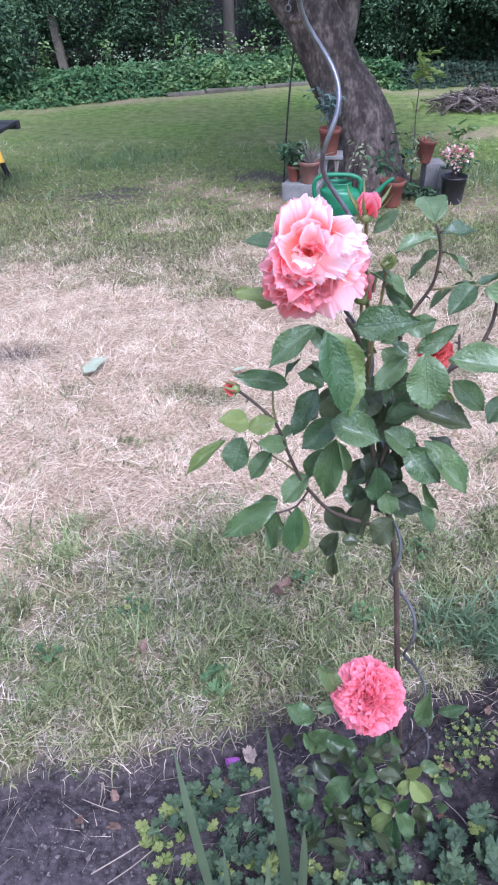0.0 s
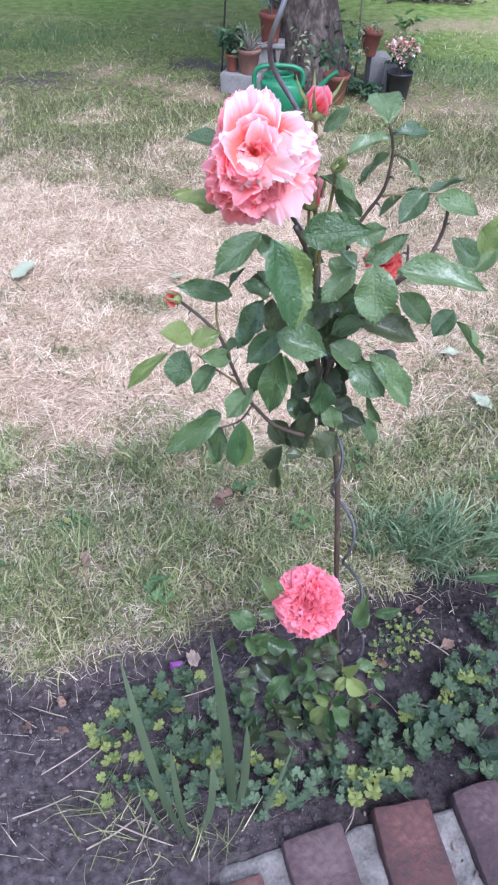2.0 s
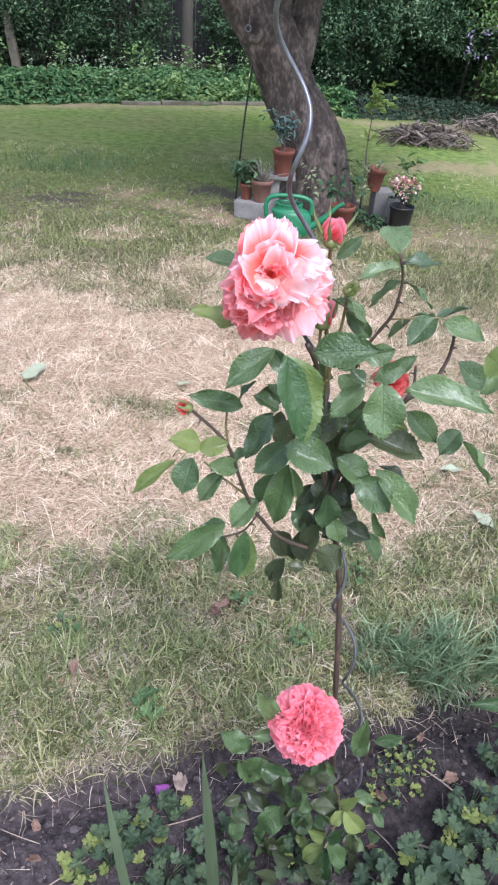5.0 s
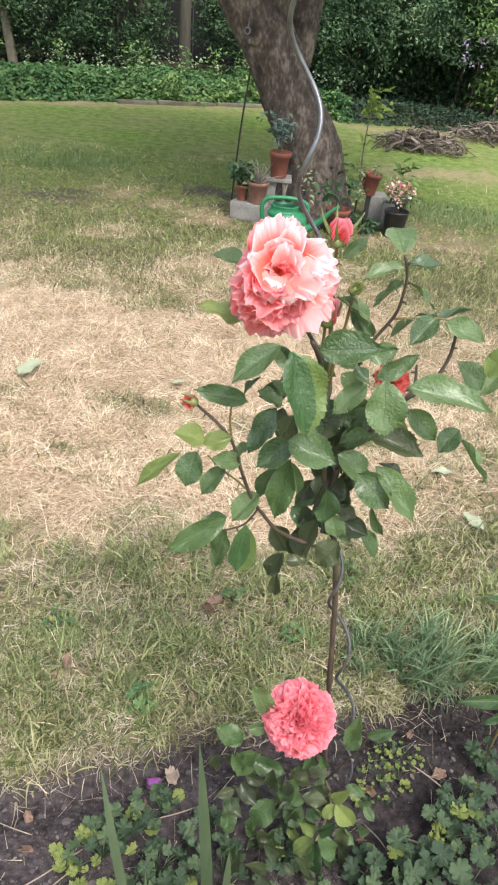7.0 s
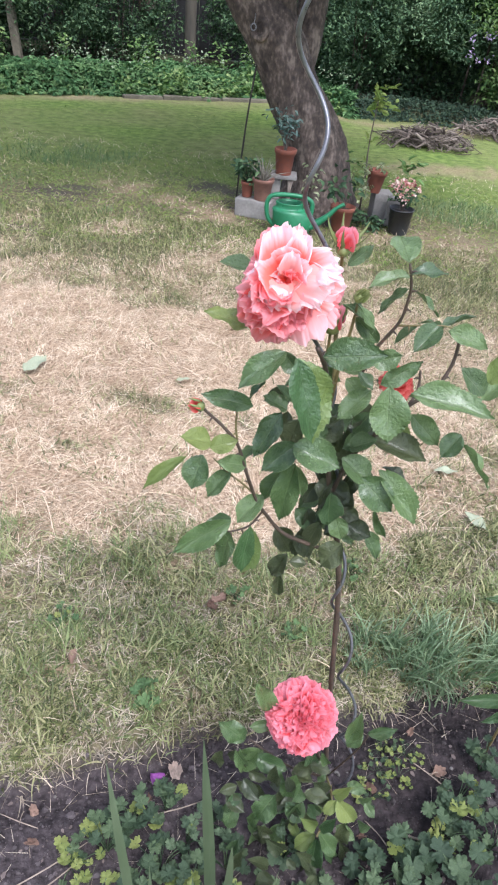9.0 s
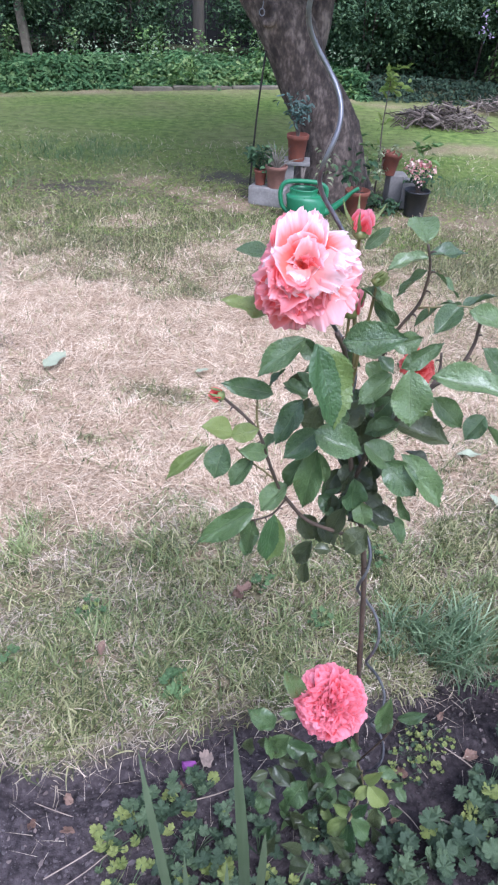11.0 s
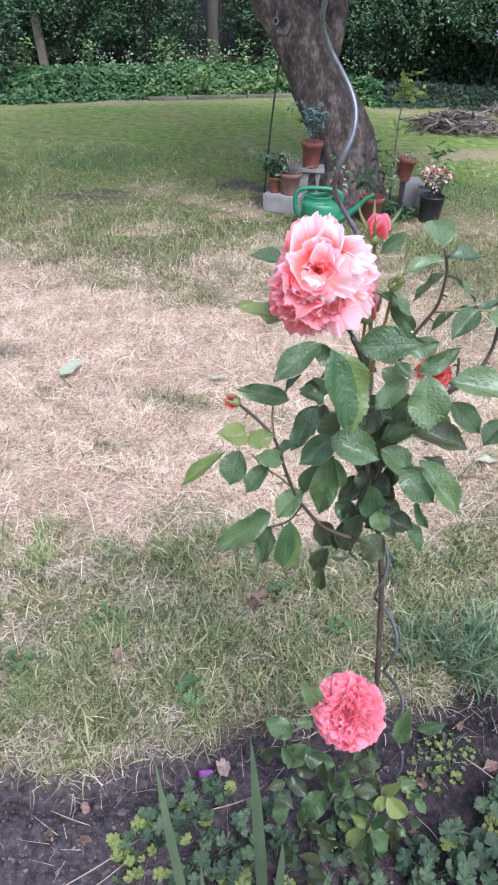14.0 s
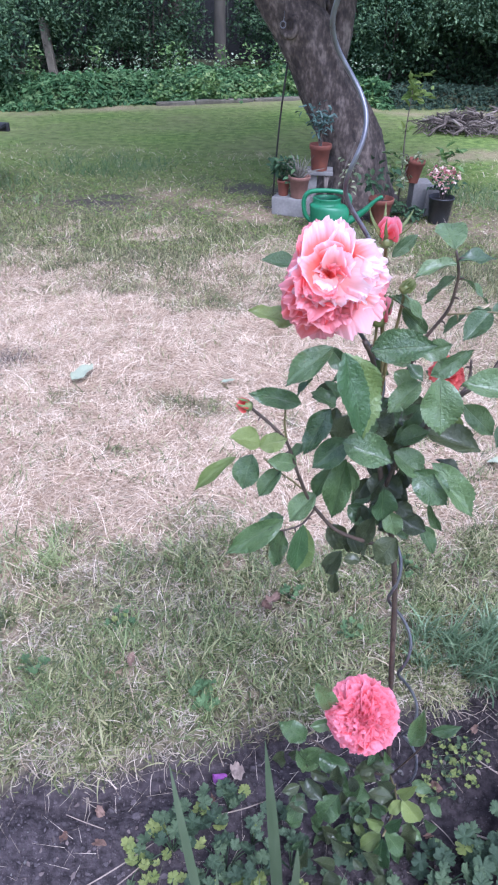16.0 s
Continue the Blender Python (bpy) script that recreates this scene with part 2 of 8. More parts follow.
def ground_material():
    m = bpy.data.materials.new("ground")
    m.use_nodes = True
    nt = m.node_tree
    n, ln = nt.nodes, nt.links
    bsdf = n["Principled BSDF"]
    co = n.new("ShaderNodeTexCoord")

    def noisy(scale, detail, a, b):
        t = n.new("ShaderNodeTexNoise")
        t.inputs["Scale"].default_value, t.inputs["Detail"].default_value = scale, detail
        ln.new(co.outputs["Object"], t.inputs["Vector"])
        r = n.new("ShaderNodeValToRGB")
        r.color_ramp.elements[0].position, r.color_ramp.elements[0].color = 0.32, (*a, 1)
        r.color_ramp.elements[1].position, r.color_ramp.elements[1].color = 0.68, (*b, 1)
        ln.new(t.outputs["Fac"], r.inputs["Fac"])
        return r.outputs["Color"]

    turf = noisy(60, 8, (0.045, 0.042, 0.022), (0.21, 0.18, 0.105))
    hay = noisy(110, 9, (0.14, 0.092, 0.055), (0.46, 0.345, 0.24))
    earth = noisy(70, 9, (0.021, 0.017, 0.018), (0.077, 0.063, 0.066))
    back = noisy(15, 13, (0.072, 0.122, 0.026), (0.192, 0.262, 0.064))
    worn = noisy(9, 13, (0.125, 0.120, 0.050), (0.28, 0.265, 0.125))
    patch = noisy(1.2, 9, (0, 0, 0), (0.58, 0.58, 0.58))
    mottled = n.new("ShaderNodeMix")
    mottled.data_type = "RGBA"
    ln.new(patch, mottled.inputs["Factor"])
    ln.new(back, mottled.inputs[6])
    ln.new(worn, mottled.inputs[7])
    back = mottled.outputs[2]
    litter = noisy(14, 8, (0.03, 0.032, 0.018), (0.085, 0.09, 0.045))
    colour = turf
    darker = noisy(70, 9, (0.014, 0.011, 0.012), (0.046, 0.037, 0.038))
    for name, other in (("far", back), ("dry", hay), ("litter", litter), ("soil", earth), ("soil_dark", darker)):
        at = n.new("ShaderNodeAttribute")
        at.attribute_name = name
        mix = n.new("ShaderNodeMix")
        mix.data_type = "RGBA"
        ln.new(at.outputs["Fac"], mix.inputs["Factor"])
        ln.new(colour, mix.inputs[6])
        ln.new(other, mix.inputs[7])
        colour = mix.outputs[2]
    ln.new(colour, bsdf.inputs["Base Color"])
    bsdf.inputs["Roughness"].default_value = 0.95
    bsdf.inputs["Specular IOR Level"].default_value = 0.2
    t = n.new("ShaderNodeTexNoise")
    t.inputs["Scale"].default_value, t.inputs["Detail"].default_value = 110, 9
    ln.new(co.outputs["Object"], t.inputs["Vector"])
    bp = n.new("ShaderNodeBump")
    bp.inputs["Strength"].default_value, bp.inputs["Distance"].default_value = 0.9, 0.008
    ln.new(t.outputs["Fac"], bp.inputs["Height"])
    ln.new(bp.outputs["Normal"], bsdf.inputs["Normal"])
    return m


# ---- the ground ----
def bed_edge(x):
    """Where the flower bed ends and the lawn begins."""
    x = np.asarray(x, float)
    return 0.785 + 0.33 * np.clip(x, -1.5, 1.5) + 0.05 * (vnoise(x, 0 * x, 0.14, 3) - 0.5) + 0.03 * (vnoise(x, 0 * x, 0.05, 4) - 0.5)


def border(x):
    """The far side of the lawn, where the planting under the trees begins."""
    x = np.asarray(x, float)
    return np.where(x < 0, 8.3 + 0.45 * np.maximum(x, -6), np.maximum(8.3 - 0.8 * x, 7.75)) + 0.16 * (vnoise(x, 0 * x, 0.4, 14) - 0.5)


def dryness(x, y):
    """How much cut, bleached grass lies there, 0 to 1."""
    x, y = np.asarray(x, float), np.asarray(y, float)
    w = 0.35 * (vnoise(x, y, 0.5, 1) - 0.5) + 0.24 * (vnoise(x, y, 0.17, 2) - 0.5) + 0.16 * (vnoise(x, y, 0.06, 41) - 0.5)
    front = step(1.14, 1.40, y - 0.33 * x + 1.1 * w)
    rear = 1 - step(2.75, 3.45, y - 0.12 * x + 0.5 * np.clip(x - 0.2, 0, 1) + 1.3 * w)
    side = (1 - 0.45 * step(0.35, 0.95, x + w)) * (1 - 0.9 * step(1.6, 2.6, np.abs(x) + w))
    tufts = 0.55 * step(0.52, 0.75, vnoise(x, y * 0.6, 0.28, 5)) * (1 - step(3.7, 4.5, y)) * step(2.6, 3.1, y)
    patches = 0 * x
    for cx, cy, rx, ry in ((-0.80, 3.66, 0.17, 0.2), (-0.33, 4.1, 0.24, 0.2), (-1.35, 3.6, 0.14, 0.2), (-0.95, 4.42, 0.26, 0.13), (-0.6, 4.25, 0.2, 0.12), (0.75, 3.9, 0.3, 0.15), (1.55, 5.85, 0.6, 0.22), (1.1, 5.75, 0.4, 0.2), (0.1, 3.5, 0.4, 0.2),
                           (-0.60, 1.06, 0.16, 0.035), (-0.14, 1.24, 0.05, 0.06), (-0.33, 0.88, 0.05, 0.03), (0.02, 1.3, 0.10, 0.05), (0.28, 1.18, 0.06, 0.03)):
        d = np.hypot((x - cx) / rx, (y - cy) / ry) + 1.3 * (vnoise(x, y, 0.08, 42) - 0.5)
        patches = np.maximum(patches, 0.66 * (1 - step(0.2, 1.3, d)))
    green = 0 * x
    for cx, cy, rx, ry in ((-0.37, 1.95, 0.22, 0.07), (-0.80, 1.95, 0.07, 0.05), (-0.53, 1.66, 0.06, 0.03), (-0.35, 2.75, 0.3, 0.1), (-0.75, 2.9, 0.2, 0.08), (0.25, 1.9, 0.25, 0.08), (0.6, 2.2, 0.2, 0.1)):
        d = np.hypot((x - cx) / rx, (y - cy) / ry) + 1.0 * (vnoise(x, y, 0.07, 43) - 0.5)
        green = np.maximum(green, 0.75 * (1 - step(0.4, 1.2, d)))
    rim = 0.75 * (1 - step(0.02, 0.26, np.abs(y - border(x) + 0.17))) * (0.35 + 0.65 * step(0.3, 0.65, vnoise(x, y, 0.22, 71)))
    patches = np.maximum(patches, rim)
    return np.clip(np.maximum(np.maximum(front * rear * side * (1 - green), tufts), patches), 0, 1)


def lush(x, y):
    """Where the lawn grows longer and bluer."""
    x, y = np.asarray(x, float), np.asarray(y, float)
    out = 0 * x
    for cx, cy, rx, ry in ((-1.45, 4.95, 0.55, 0.38), (-1.95, 4.5, 0.4, 0.3), (-1.75, 4.12, 0.25, 0.1), (1.25, 4.6, 0.5, 0.35), (-0.95, 3.9, 0.1, 0.06)):
        d = np.hypot((x - cx) / rx, (y - cy) / ry) + 0.9 * (vnoise(x, y, 0.18, 44) - 0.5)
        out = np.maximum(out, 0.8 * (1 - step(0.2, 1.2, d)))
    return out


def bare(x, y):
    """Bare earth: the flower bed and worn spots in the lawn."""
    x, y = np.asarray(x, float), np.asarray(y, float)
    bed = (1 - step(-0.02, 0.02, y - bed_edge(x))) * step(-0.05, 0.1, y - 0.05 - 0.27 * np.clip(x, -2, 2)) * (1 - step(2.2, 2.6, np.abs(x)))
    out = bed
    for cx, cy, rx, ry, much in ((-1.28, 4.17, 0.26, 0.12, 0.75), (-1.18, 4.3, 0.16, 0.08, 0.7), (-0.36, 4.62, 0.3, 0.16, 0.85), (-1.3, 3.52, 0.12, 0.08, 0.5), (-0.62, 4.75, 0.3, 0.14, 0.4), (0.25, 4.35, 0.5, 0.28, 0.95), (0.6, 4.3, 0.25, 0.15, 0.9)):
        d = np.hypot((x - cx) / rx, (y - cy) / ry) + 0.9 * (vnoise(x, y, 0.1, 6) - 0.5) + 0.8 * (vnoise(x, y, 0.035, 46) - 0.5)
        out = np.maximum(out, much * (1 - step(0.35, 1.15, d)))
    return out


def soil_dark(x, y):
    """Where the bed's soil is darker, towards positive x."""
    return step(0.0, 0.35, np.asarray(x, float) + 0.3 * (vnoise(x, y, 0.12, 59) - 0.5)) * (np.asarray(y, float) < 1.3)


def height(x, y):
    x, y = np.asarray(x, float), np.asarray(y, float)
    lawn = 0.012 * (vnoise(x, y, 0.45, 8) - 0.5) + 0.008 * (vnoise(x, y, 0.12, 9) - 0.5)
    bed = -0.03 + 0.026 * (vnoise(x, y, 0.13, 10) - 0.5) + 0.016 * (vnoise(x, y, 0.045, 11) - 0.5)
    s = step(-0.025, 0.02, y - bed_edge(x))
    bed = bed - 0.022 * np.exp(-((y - bed_edge(x) + 0.045) / 0.035) ** 2)
    far = 0.10 * step(0.0, 0.3, y - border(x))
    return bed * (1 - s) + lawn * s + far


def ground():
    def spread(a, b, n):
        return np.linspace(a, b, n, endpoint=False)

    far = np.geomspace(3.2, 400, 26)
    xs = np.concatenate([-far[::-1], spread(-3.0, -1.0, 30), spread(-1.0, 1.0, 130), spread(1.0, 3.0, 30), far])
    ys = np.concatenate([-np.geomspace(0.5, 300, 22)[::-1], spread(-0.3, 0.2, 8), spread(0.2, 1.3, 80), spread(1.3, 4.5, 90),
                         spread(4.5, 9.5, 50), np.geomspace(9.6, 400, 26)])
    gx, gy = np.meshgrid(xs, ys)
    gx, gy = gx.ravel(), gy.ravel()
    verts = np.stack([gx, gy, height(gx, gy)], -1)
    a = np.arange(len(ys) * len(xs)).reshape(len(ys), len(xs))
    quads = np.stack([a[:-1, :-1], a[:-1, 1:], a[1:, 1:], a[1:, :-1]], -1).reshape(-1, 4)
    me = quad_mesh("ground", verts, quads)
    soil = bare(gx, gy)
    litter = step(-0.1, 0.15, gy - border(gx))
    for name, values in (("dry", dryness(gx, gy)), ("far", np.maximum(np.maximum(step(4.0, 5.2, gy), step(1.9, 2.5, np.abs(gx))), 1 - step(-0.1, 0.25, gy))), ("soil", soil), ("litter", litter), ("soil_dark", soil * soil_dark(gx, gy))):
        me.attributes.new(name, "FLOAT", "POINT").data.foreach_set("value", values.astype(np.float32))
    ob = place("ground", me, ground_material())
    tagged(ob, "garden ground of mown lawn, bleached cut grass and bare flower bed soil", "ground", kind="structure")


ground()


def blades(name, x, y, z, length, width, azimuth, lean0, lean1, mat, label, category, segs=2):
    """Blades of grass, each a narrow bent strip that tapers to its tip."""
    k = len(x)
    p = np.stack([x, y, z], -1)
    bend = rng.normal(0, 0.9, k) / segs
    twist = azimuth + np.pi / 2 + rng.normal(0, 0.5, k)
    s = np.stack([np.cos(twist), np.sin(twist), rng.normal(0, 0.25, k)], -1)
    rows = []
    for j in range(segs + 1):
        f = j / segs
        w = width * (1 - 0.82 * f ** 1.5) * 0.5
        rows += [p - s * w[:, None], p + s * w[:, None]]
        lean = lean0 + (lean1 - lean0) * (f + 0.5 / segs)
        turn = azimuth + bend * j
        d = np.stack([np.cos(turn), np.sin(turn), 0 * turn], -1)
        p = p + (d * np.sin(lean)[:, None] + np.array([0, 0, 1]) * np.cos(lean)[:, None]) * (length / segs)[:, None]
        p[:, 2] = np.maximum(p[:, 2], height(p[:, 0], p[:, 1]) + 0.002)
    verts = np.stack(rows, 1).reshape(-1, 3)
    base = (np.arange(k) * 2 * (segs + 1))[:, None, None]
    quad = np.array([[2 * j, 2 * j + 1, 2 * j + 3, 2 * j + 2] for j in range(segs)])[None]
    ob = place(name, quad_mesh(name, verts, (base + quad).reshape(-1, 4)), M[mat])
    return tagged(ob, label, category, kind="stuff")


def scatter(count, x0, x1, y0, y1, keep):
    """Random places in a strip that widens away from the bed, kept with that probability."""
    y = np.sqrt(rng.uniform(y0 ** 2, y1 ** 2, count))
    wide = np.where(rng.uniform(0, 1, count) < 0.22, 1 + 1.6 * rng.uniform(0, 1, count) ** 1.5, 1.0)
    x = rng.uniform(-1, 1, count) * (0.36 + 0.46 * y) * wide + 0.5 * (x0 + x1)
    ok = rng.uniform(0, 1, count) < keep(x, y)
    return x[ok], y[ok]


def lawn():
    def lay(name, count, y0, y1, keep, length, width, lean, mat, label, category, segs=2, x=0.0, comb=1.0, tuft=0.0):
        px, py = scatter(count, x, x, y0, y1, keep)
        k = len(px)
        near = rng.normal(*lean[0], k), rng.normal(*lean[1], k)
        grow = 1 - tuft + 2 * tuft * step(0.3, 0.75, vnoise(px, py, 0.075, 52)) * (0.5 + vnoise(px, py, 0.03, 53))
        blades(name, px, py, height(px, py) - 0.002, (np.abs(rng.normal(*length, k)) + 0.012) * grow, rng.uniform(*width, k),
               2 * np.pi * (1.6 * vnoise(px, py, 0.16, 50) + comb * rng.normal(0, 1, k)), np.clip(near[0], 0, 1.5), np.clip(near[1], 0.2, 1.75), mat, label, category, segs)

    def on(x, y):
        return step(-0.03, 0.01, y - bed_edge(x)) * (1 - bare(x, y) * (y > 1.2))

    def near(x, y):
        return on(x, y) * (1 - 0.93 * dryness(x, y))

    def green(x, y):
        return step(0.42, 0.68, vnoise(x, y, 0.17, 54)) * step(0.3, 0.55, vnoise(x, y, 0.05, 55))

    def thatch(x, y):
        return 0.45 + 0.55 * step(0.28, 0.6, vnoise(x, y, 0.09, 56))

    lay("grass", 135000, 0.55, 1.9, lambda x, y: near(x, y) * (0.22 + 0.78 * step(0.35, 0.62, 0.6 * vnoise(x, y, 0.075, 22) + 0.4 * vnoise(x, y, 0.03, 63))), (0.016, 0.012), (0.0020, 0.0047), ((0.6, 0.42), (1.5, 0.5)),
        "grass", "short curled yellow-green lawn grass in front of the cut grass", "grass", 3, tuft=0.36)
    lay("grass", 17000, 0.55, 1.45, lambda x, y: near(x, y) * green(x, y), (0.022, 0.014), (0.0014, 0.0034), ((0.5, 0.35), (1.3, 0.45)),
        "lush_grass", "greener tufts of grass and clover in the lawn", "grass", 3, tuft=0.4)
    lay("grass", 100000, 1.9, 3.9, lambda x, y: near(x, y) * (0.4 + 0.6 * step(0.25, 0.6, vnoise(x, y, 0.12, 23))), (0.020, 0.012), (0.002, 0.004), ((0.5, 0.35), (1.2, 0.4)),
        "grass", "patchy lawn grass round the cut grass", "grass")
    lay("grass", 165000, 3.4, 8.6, lambda x, y: on(x, y) * (1 - step(-0.05, 0.1, y - border(x))) * (1 - 0.8 * dryness(x, y)) * (1 - 0.85 * lush(x, y)) * (1 - 0.97 * step(4.4, 5.9, y)) * (0.6 + 0.4 * step(0.25, 0.6, vnoise(x, y, 0.16, 24))), (0.020, 0.009), (0.0045, 0.0085), ((1.15, 0.25), (1.5, 0.2)),
        "far_grass", "green mown lawn under the trees", "grass")
    lay("grass", 60000, 3.7, 5.8, lambda x, y: on(x, y) * lush(x, y), (0.034, 0.016), (0.0025, 0.005), ((0.4, 0.3), (1.0, 0.35)),
        "lush_far_grass", "longer blue-green grass in damp spots of the lawn", "grass")
    lay("straw", 200000, 0.9, 3.8, lambda x, y: on(x, y) * thatch(x, y) * np.clip(dryness(x, y) * 1.1, 0, 1), (0.028, 0.022), (0.0008, 0.0022), ((1.25, 0.3), (1.62, 0.25)),
        "straw", "pale dry cut grass lying over the lawn", "cut grass", comb=0.16)
    lay("straw", 17000, 1.1, 3.6, lambda x, y: on(x, y) * thatch(x, y) * np.clip(dryness(x, y) * 1.1, 0, 1), (0.07, 0.04), (0.0011, 0.0025), ((1.25, 0.2), (1.6, 0.15)),
        "straw", "long pale hay stalks on top of the cut grass", "cut grass", 3, comb=0.3)
    lay("straw", 1500, 0.6, 1.7, lambda x, y: on(x, y) * (1 - dryness(x, y)), (0.05, 0.035), (0.0010, 0.0020), ((1.15, 0.25), (1.65, 0.3)),
        "straw", "single long hay stalks on the short lawn", "cut grass", 4)
    lay("straw", 90000, 0.55, 1.9, lambda x, y: on(x, y) * 0.75 * (1 - dryness(x, y)) * (0.4 + 0.6 * step(0.3, 0.6, vnoise(x, y, 0.11, 21))), (0.014, 0.015), (0.0010, 0.0024), ((1.1, 0.45), (1.7, 0.4)),
        "old_straw", "dry straws caught in the lawn", "cut grass", 3)
    lay("straw", 30000, 3.0, 5.6, lambda x, y: on(x, y) * np.clip(0.25 + dryness(x, y), 0, 1), (0.03, 0.02), (0.0015, 0.0035), ((1.0, 0.4), (1.5, 0.25)),
        "straw", "dry straws in the lawn before the tree", "cut grass")


lawn()


# ---- foliage ----
def leaf_cloud(name, centres, size, mat, parent=None, label="", droop=0.3, narrow=0.5, spread=0.3, facing=None):
    """Many small leaves in one mesh, each two halves folded along the midrib."""
    k = len(centres)
    ln = size * rng.uniform(1 - spread, 1 + spread, k)
    az = rng.uniform(0, 2 * np.pi, k)
    el = rng.normal(-droop, 0.45, k)
    d = np.stack([np.cos(az) * np.cos(el), np.sin(az) * np.cos(el), np.sin(el)], -1)
    up = rng.normal(0, 0.35, (k, 3)) + (np.array([0, -0.35, 1]) if facing is None else np.array(facing))
    s = np.cross(d, up)
    s /= np.linalg.norm(s, axis=1, keepdims=True) + 1e-9
    nrm = np.cross(s, d)
    w = (ln * narrow * 0.5)[:, None]
    c = np.asarray(centres, float)
    L = ln[:, None]
    rise = nrm * w * 0.45
    v = np.stack([c, c + d * L * 0.30 + s * w * 0.95 + rise, c + d * L * 0.68 + s * w * 0.75 + rise * 0.7, c + d * L - nrm * L * 0.12,
                  c + d * L * 0.30 - s * w * 0.95 + rise, c + d * L * 0.68 - s * w * 0.75 + rise * 0.7], 1).reshape(-1, 3)
    q = (np.arange(k) * 6)[:, None, None] + np.array([[0, 1, 2, 3], [0, 3, 5, 4]])[None]
    return place(name, quad_mesh(name, v, q.reshape(-1, 4)), M[mat], parent, label)


def clumps(count, centre, radii, n_clumps, spread, low=None):
    """Leaf places gathered in clumps on a rough ellipsoid."""
    d = rng.normal(0, 1, (n_clumps, 3))
    d /= np.linalg.norm(d, axis=1, keepdims=True)
    hubs = np.array(centre) + d * np.array(radii) * rng.uniform(0.45, 1.0, (n_clumps, 1)) ** 0.6
    pts = hubs[rng.integers(0, n_clumps, count)] + rng.normal(0, spread, (count, 3))
    if low is not None:
        pts = pts[pts[:, 2] > low]
    return pts


def limb(bm, points, r0, r1, sides=10, rough=0.06):
    pts = curve_points(points, 6)
    k = len(pts)
    rings = sweep(bm, pts, [r0 + (r1 - r0) * (i / (k - 1)) for i in range(k)], sides)
    for i, ring in enumerate(rings):
        for v in ring:
            v.co += noise.noise_vector(v.co * 9) * rough * (r0 + (r1 - r0) * i / (k - 1))


def shrub(label, base, size, leaves, leaf_size, mat, lean=0.0, extra=(), low=0.02):
    """A bush: several stems from one base and a crown of leaves in clumps."""
    x, y = base
    z = float(height(x, y))
    root = thing("shrub", label, "shrub", "shrubs behind the lawn", (x, y, z))
    for k in range(4 if low < 0.4 else 1):
        a = 2 * math.pi * k / 4 + 0.6 * x
        bm = bmesh.new()
        tip = Vector((math.cos(a) * size[0] * 0.55, math.sin(a) * size[1] * 0.5, size[2] * 0.8))
        limb(bm, [(math.cos(a) * 0.04, math.sin(a) * 0.04, -0.03), tip * 0.45 + Vector((0, 0, 0.12)), tip], 0.014, 0.005, 7)
        part("stem", bm, M["bark"], root)
    pts = clumps(leaves, (0, 0, size[2] * 0.55), (size[0], size[1], size[2] * 0.6), max(14, leaves // 70), 0.085, low)
    leaf_cloud("crown", pts, leaf_size, mat, root)
    for name, pts2, s2, m2, text in extra:
        leaf_cloud(name, pts2, s2, m2, root, text)
    return root


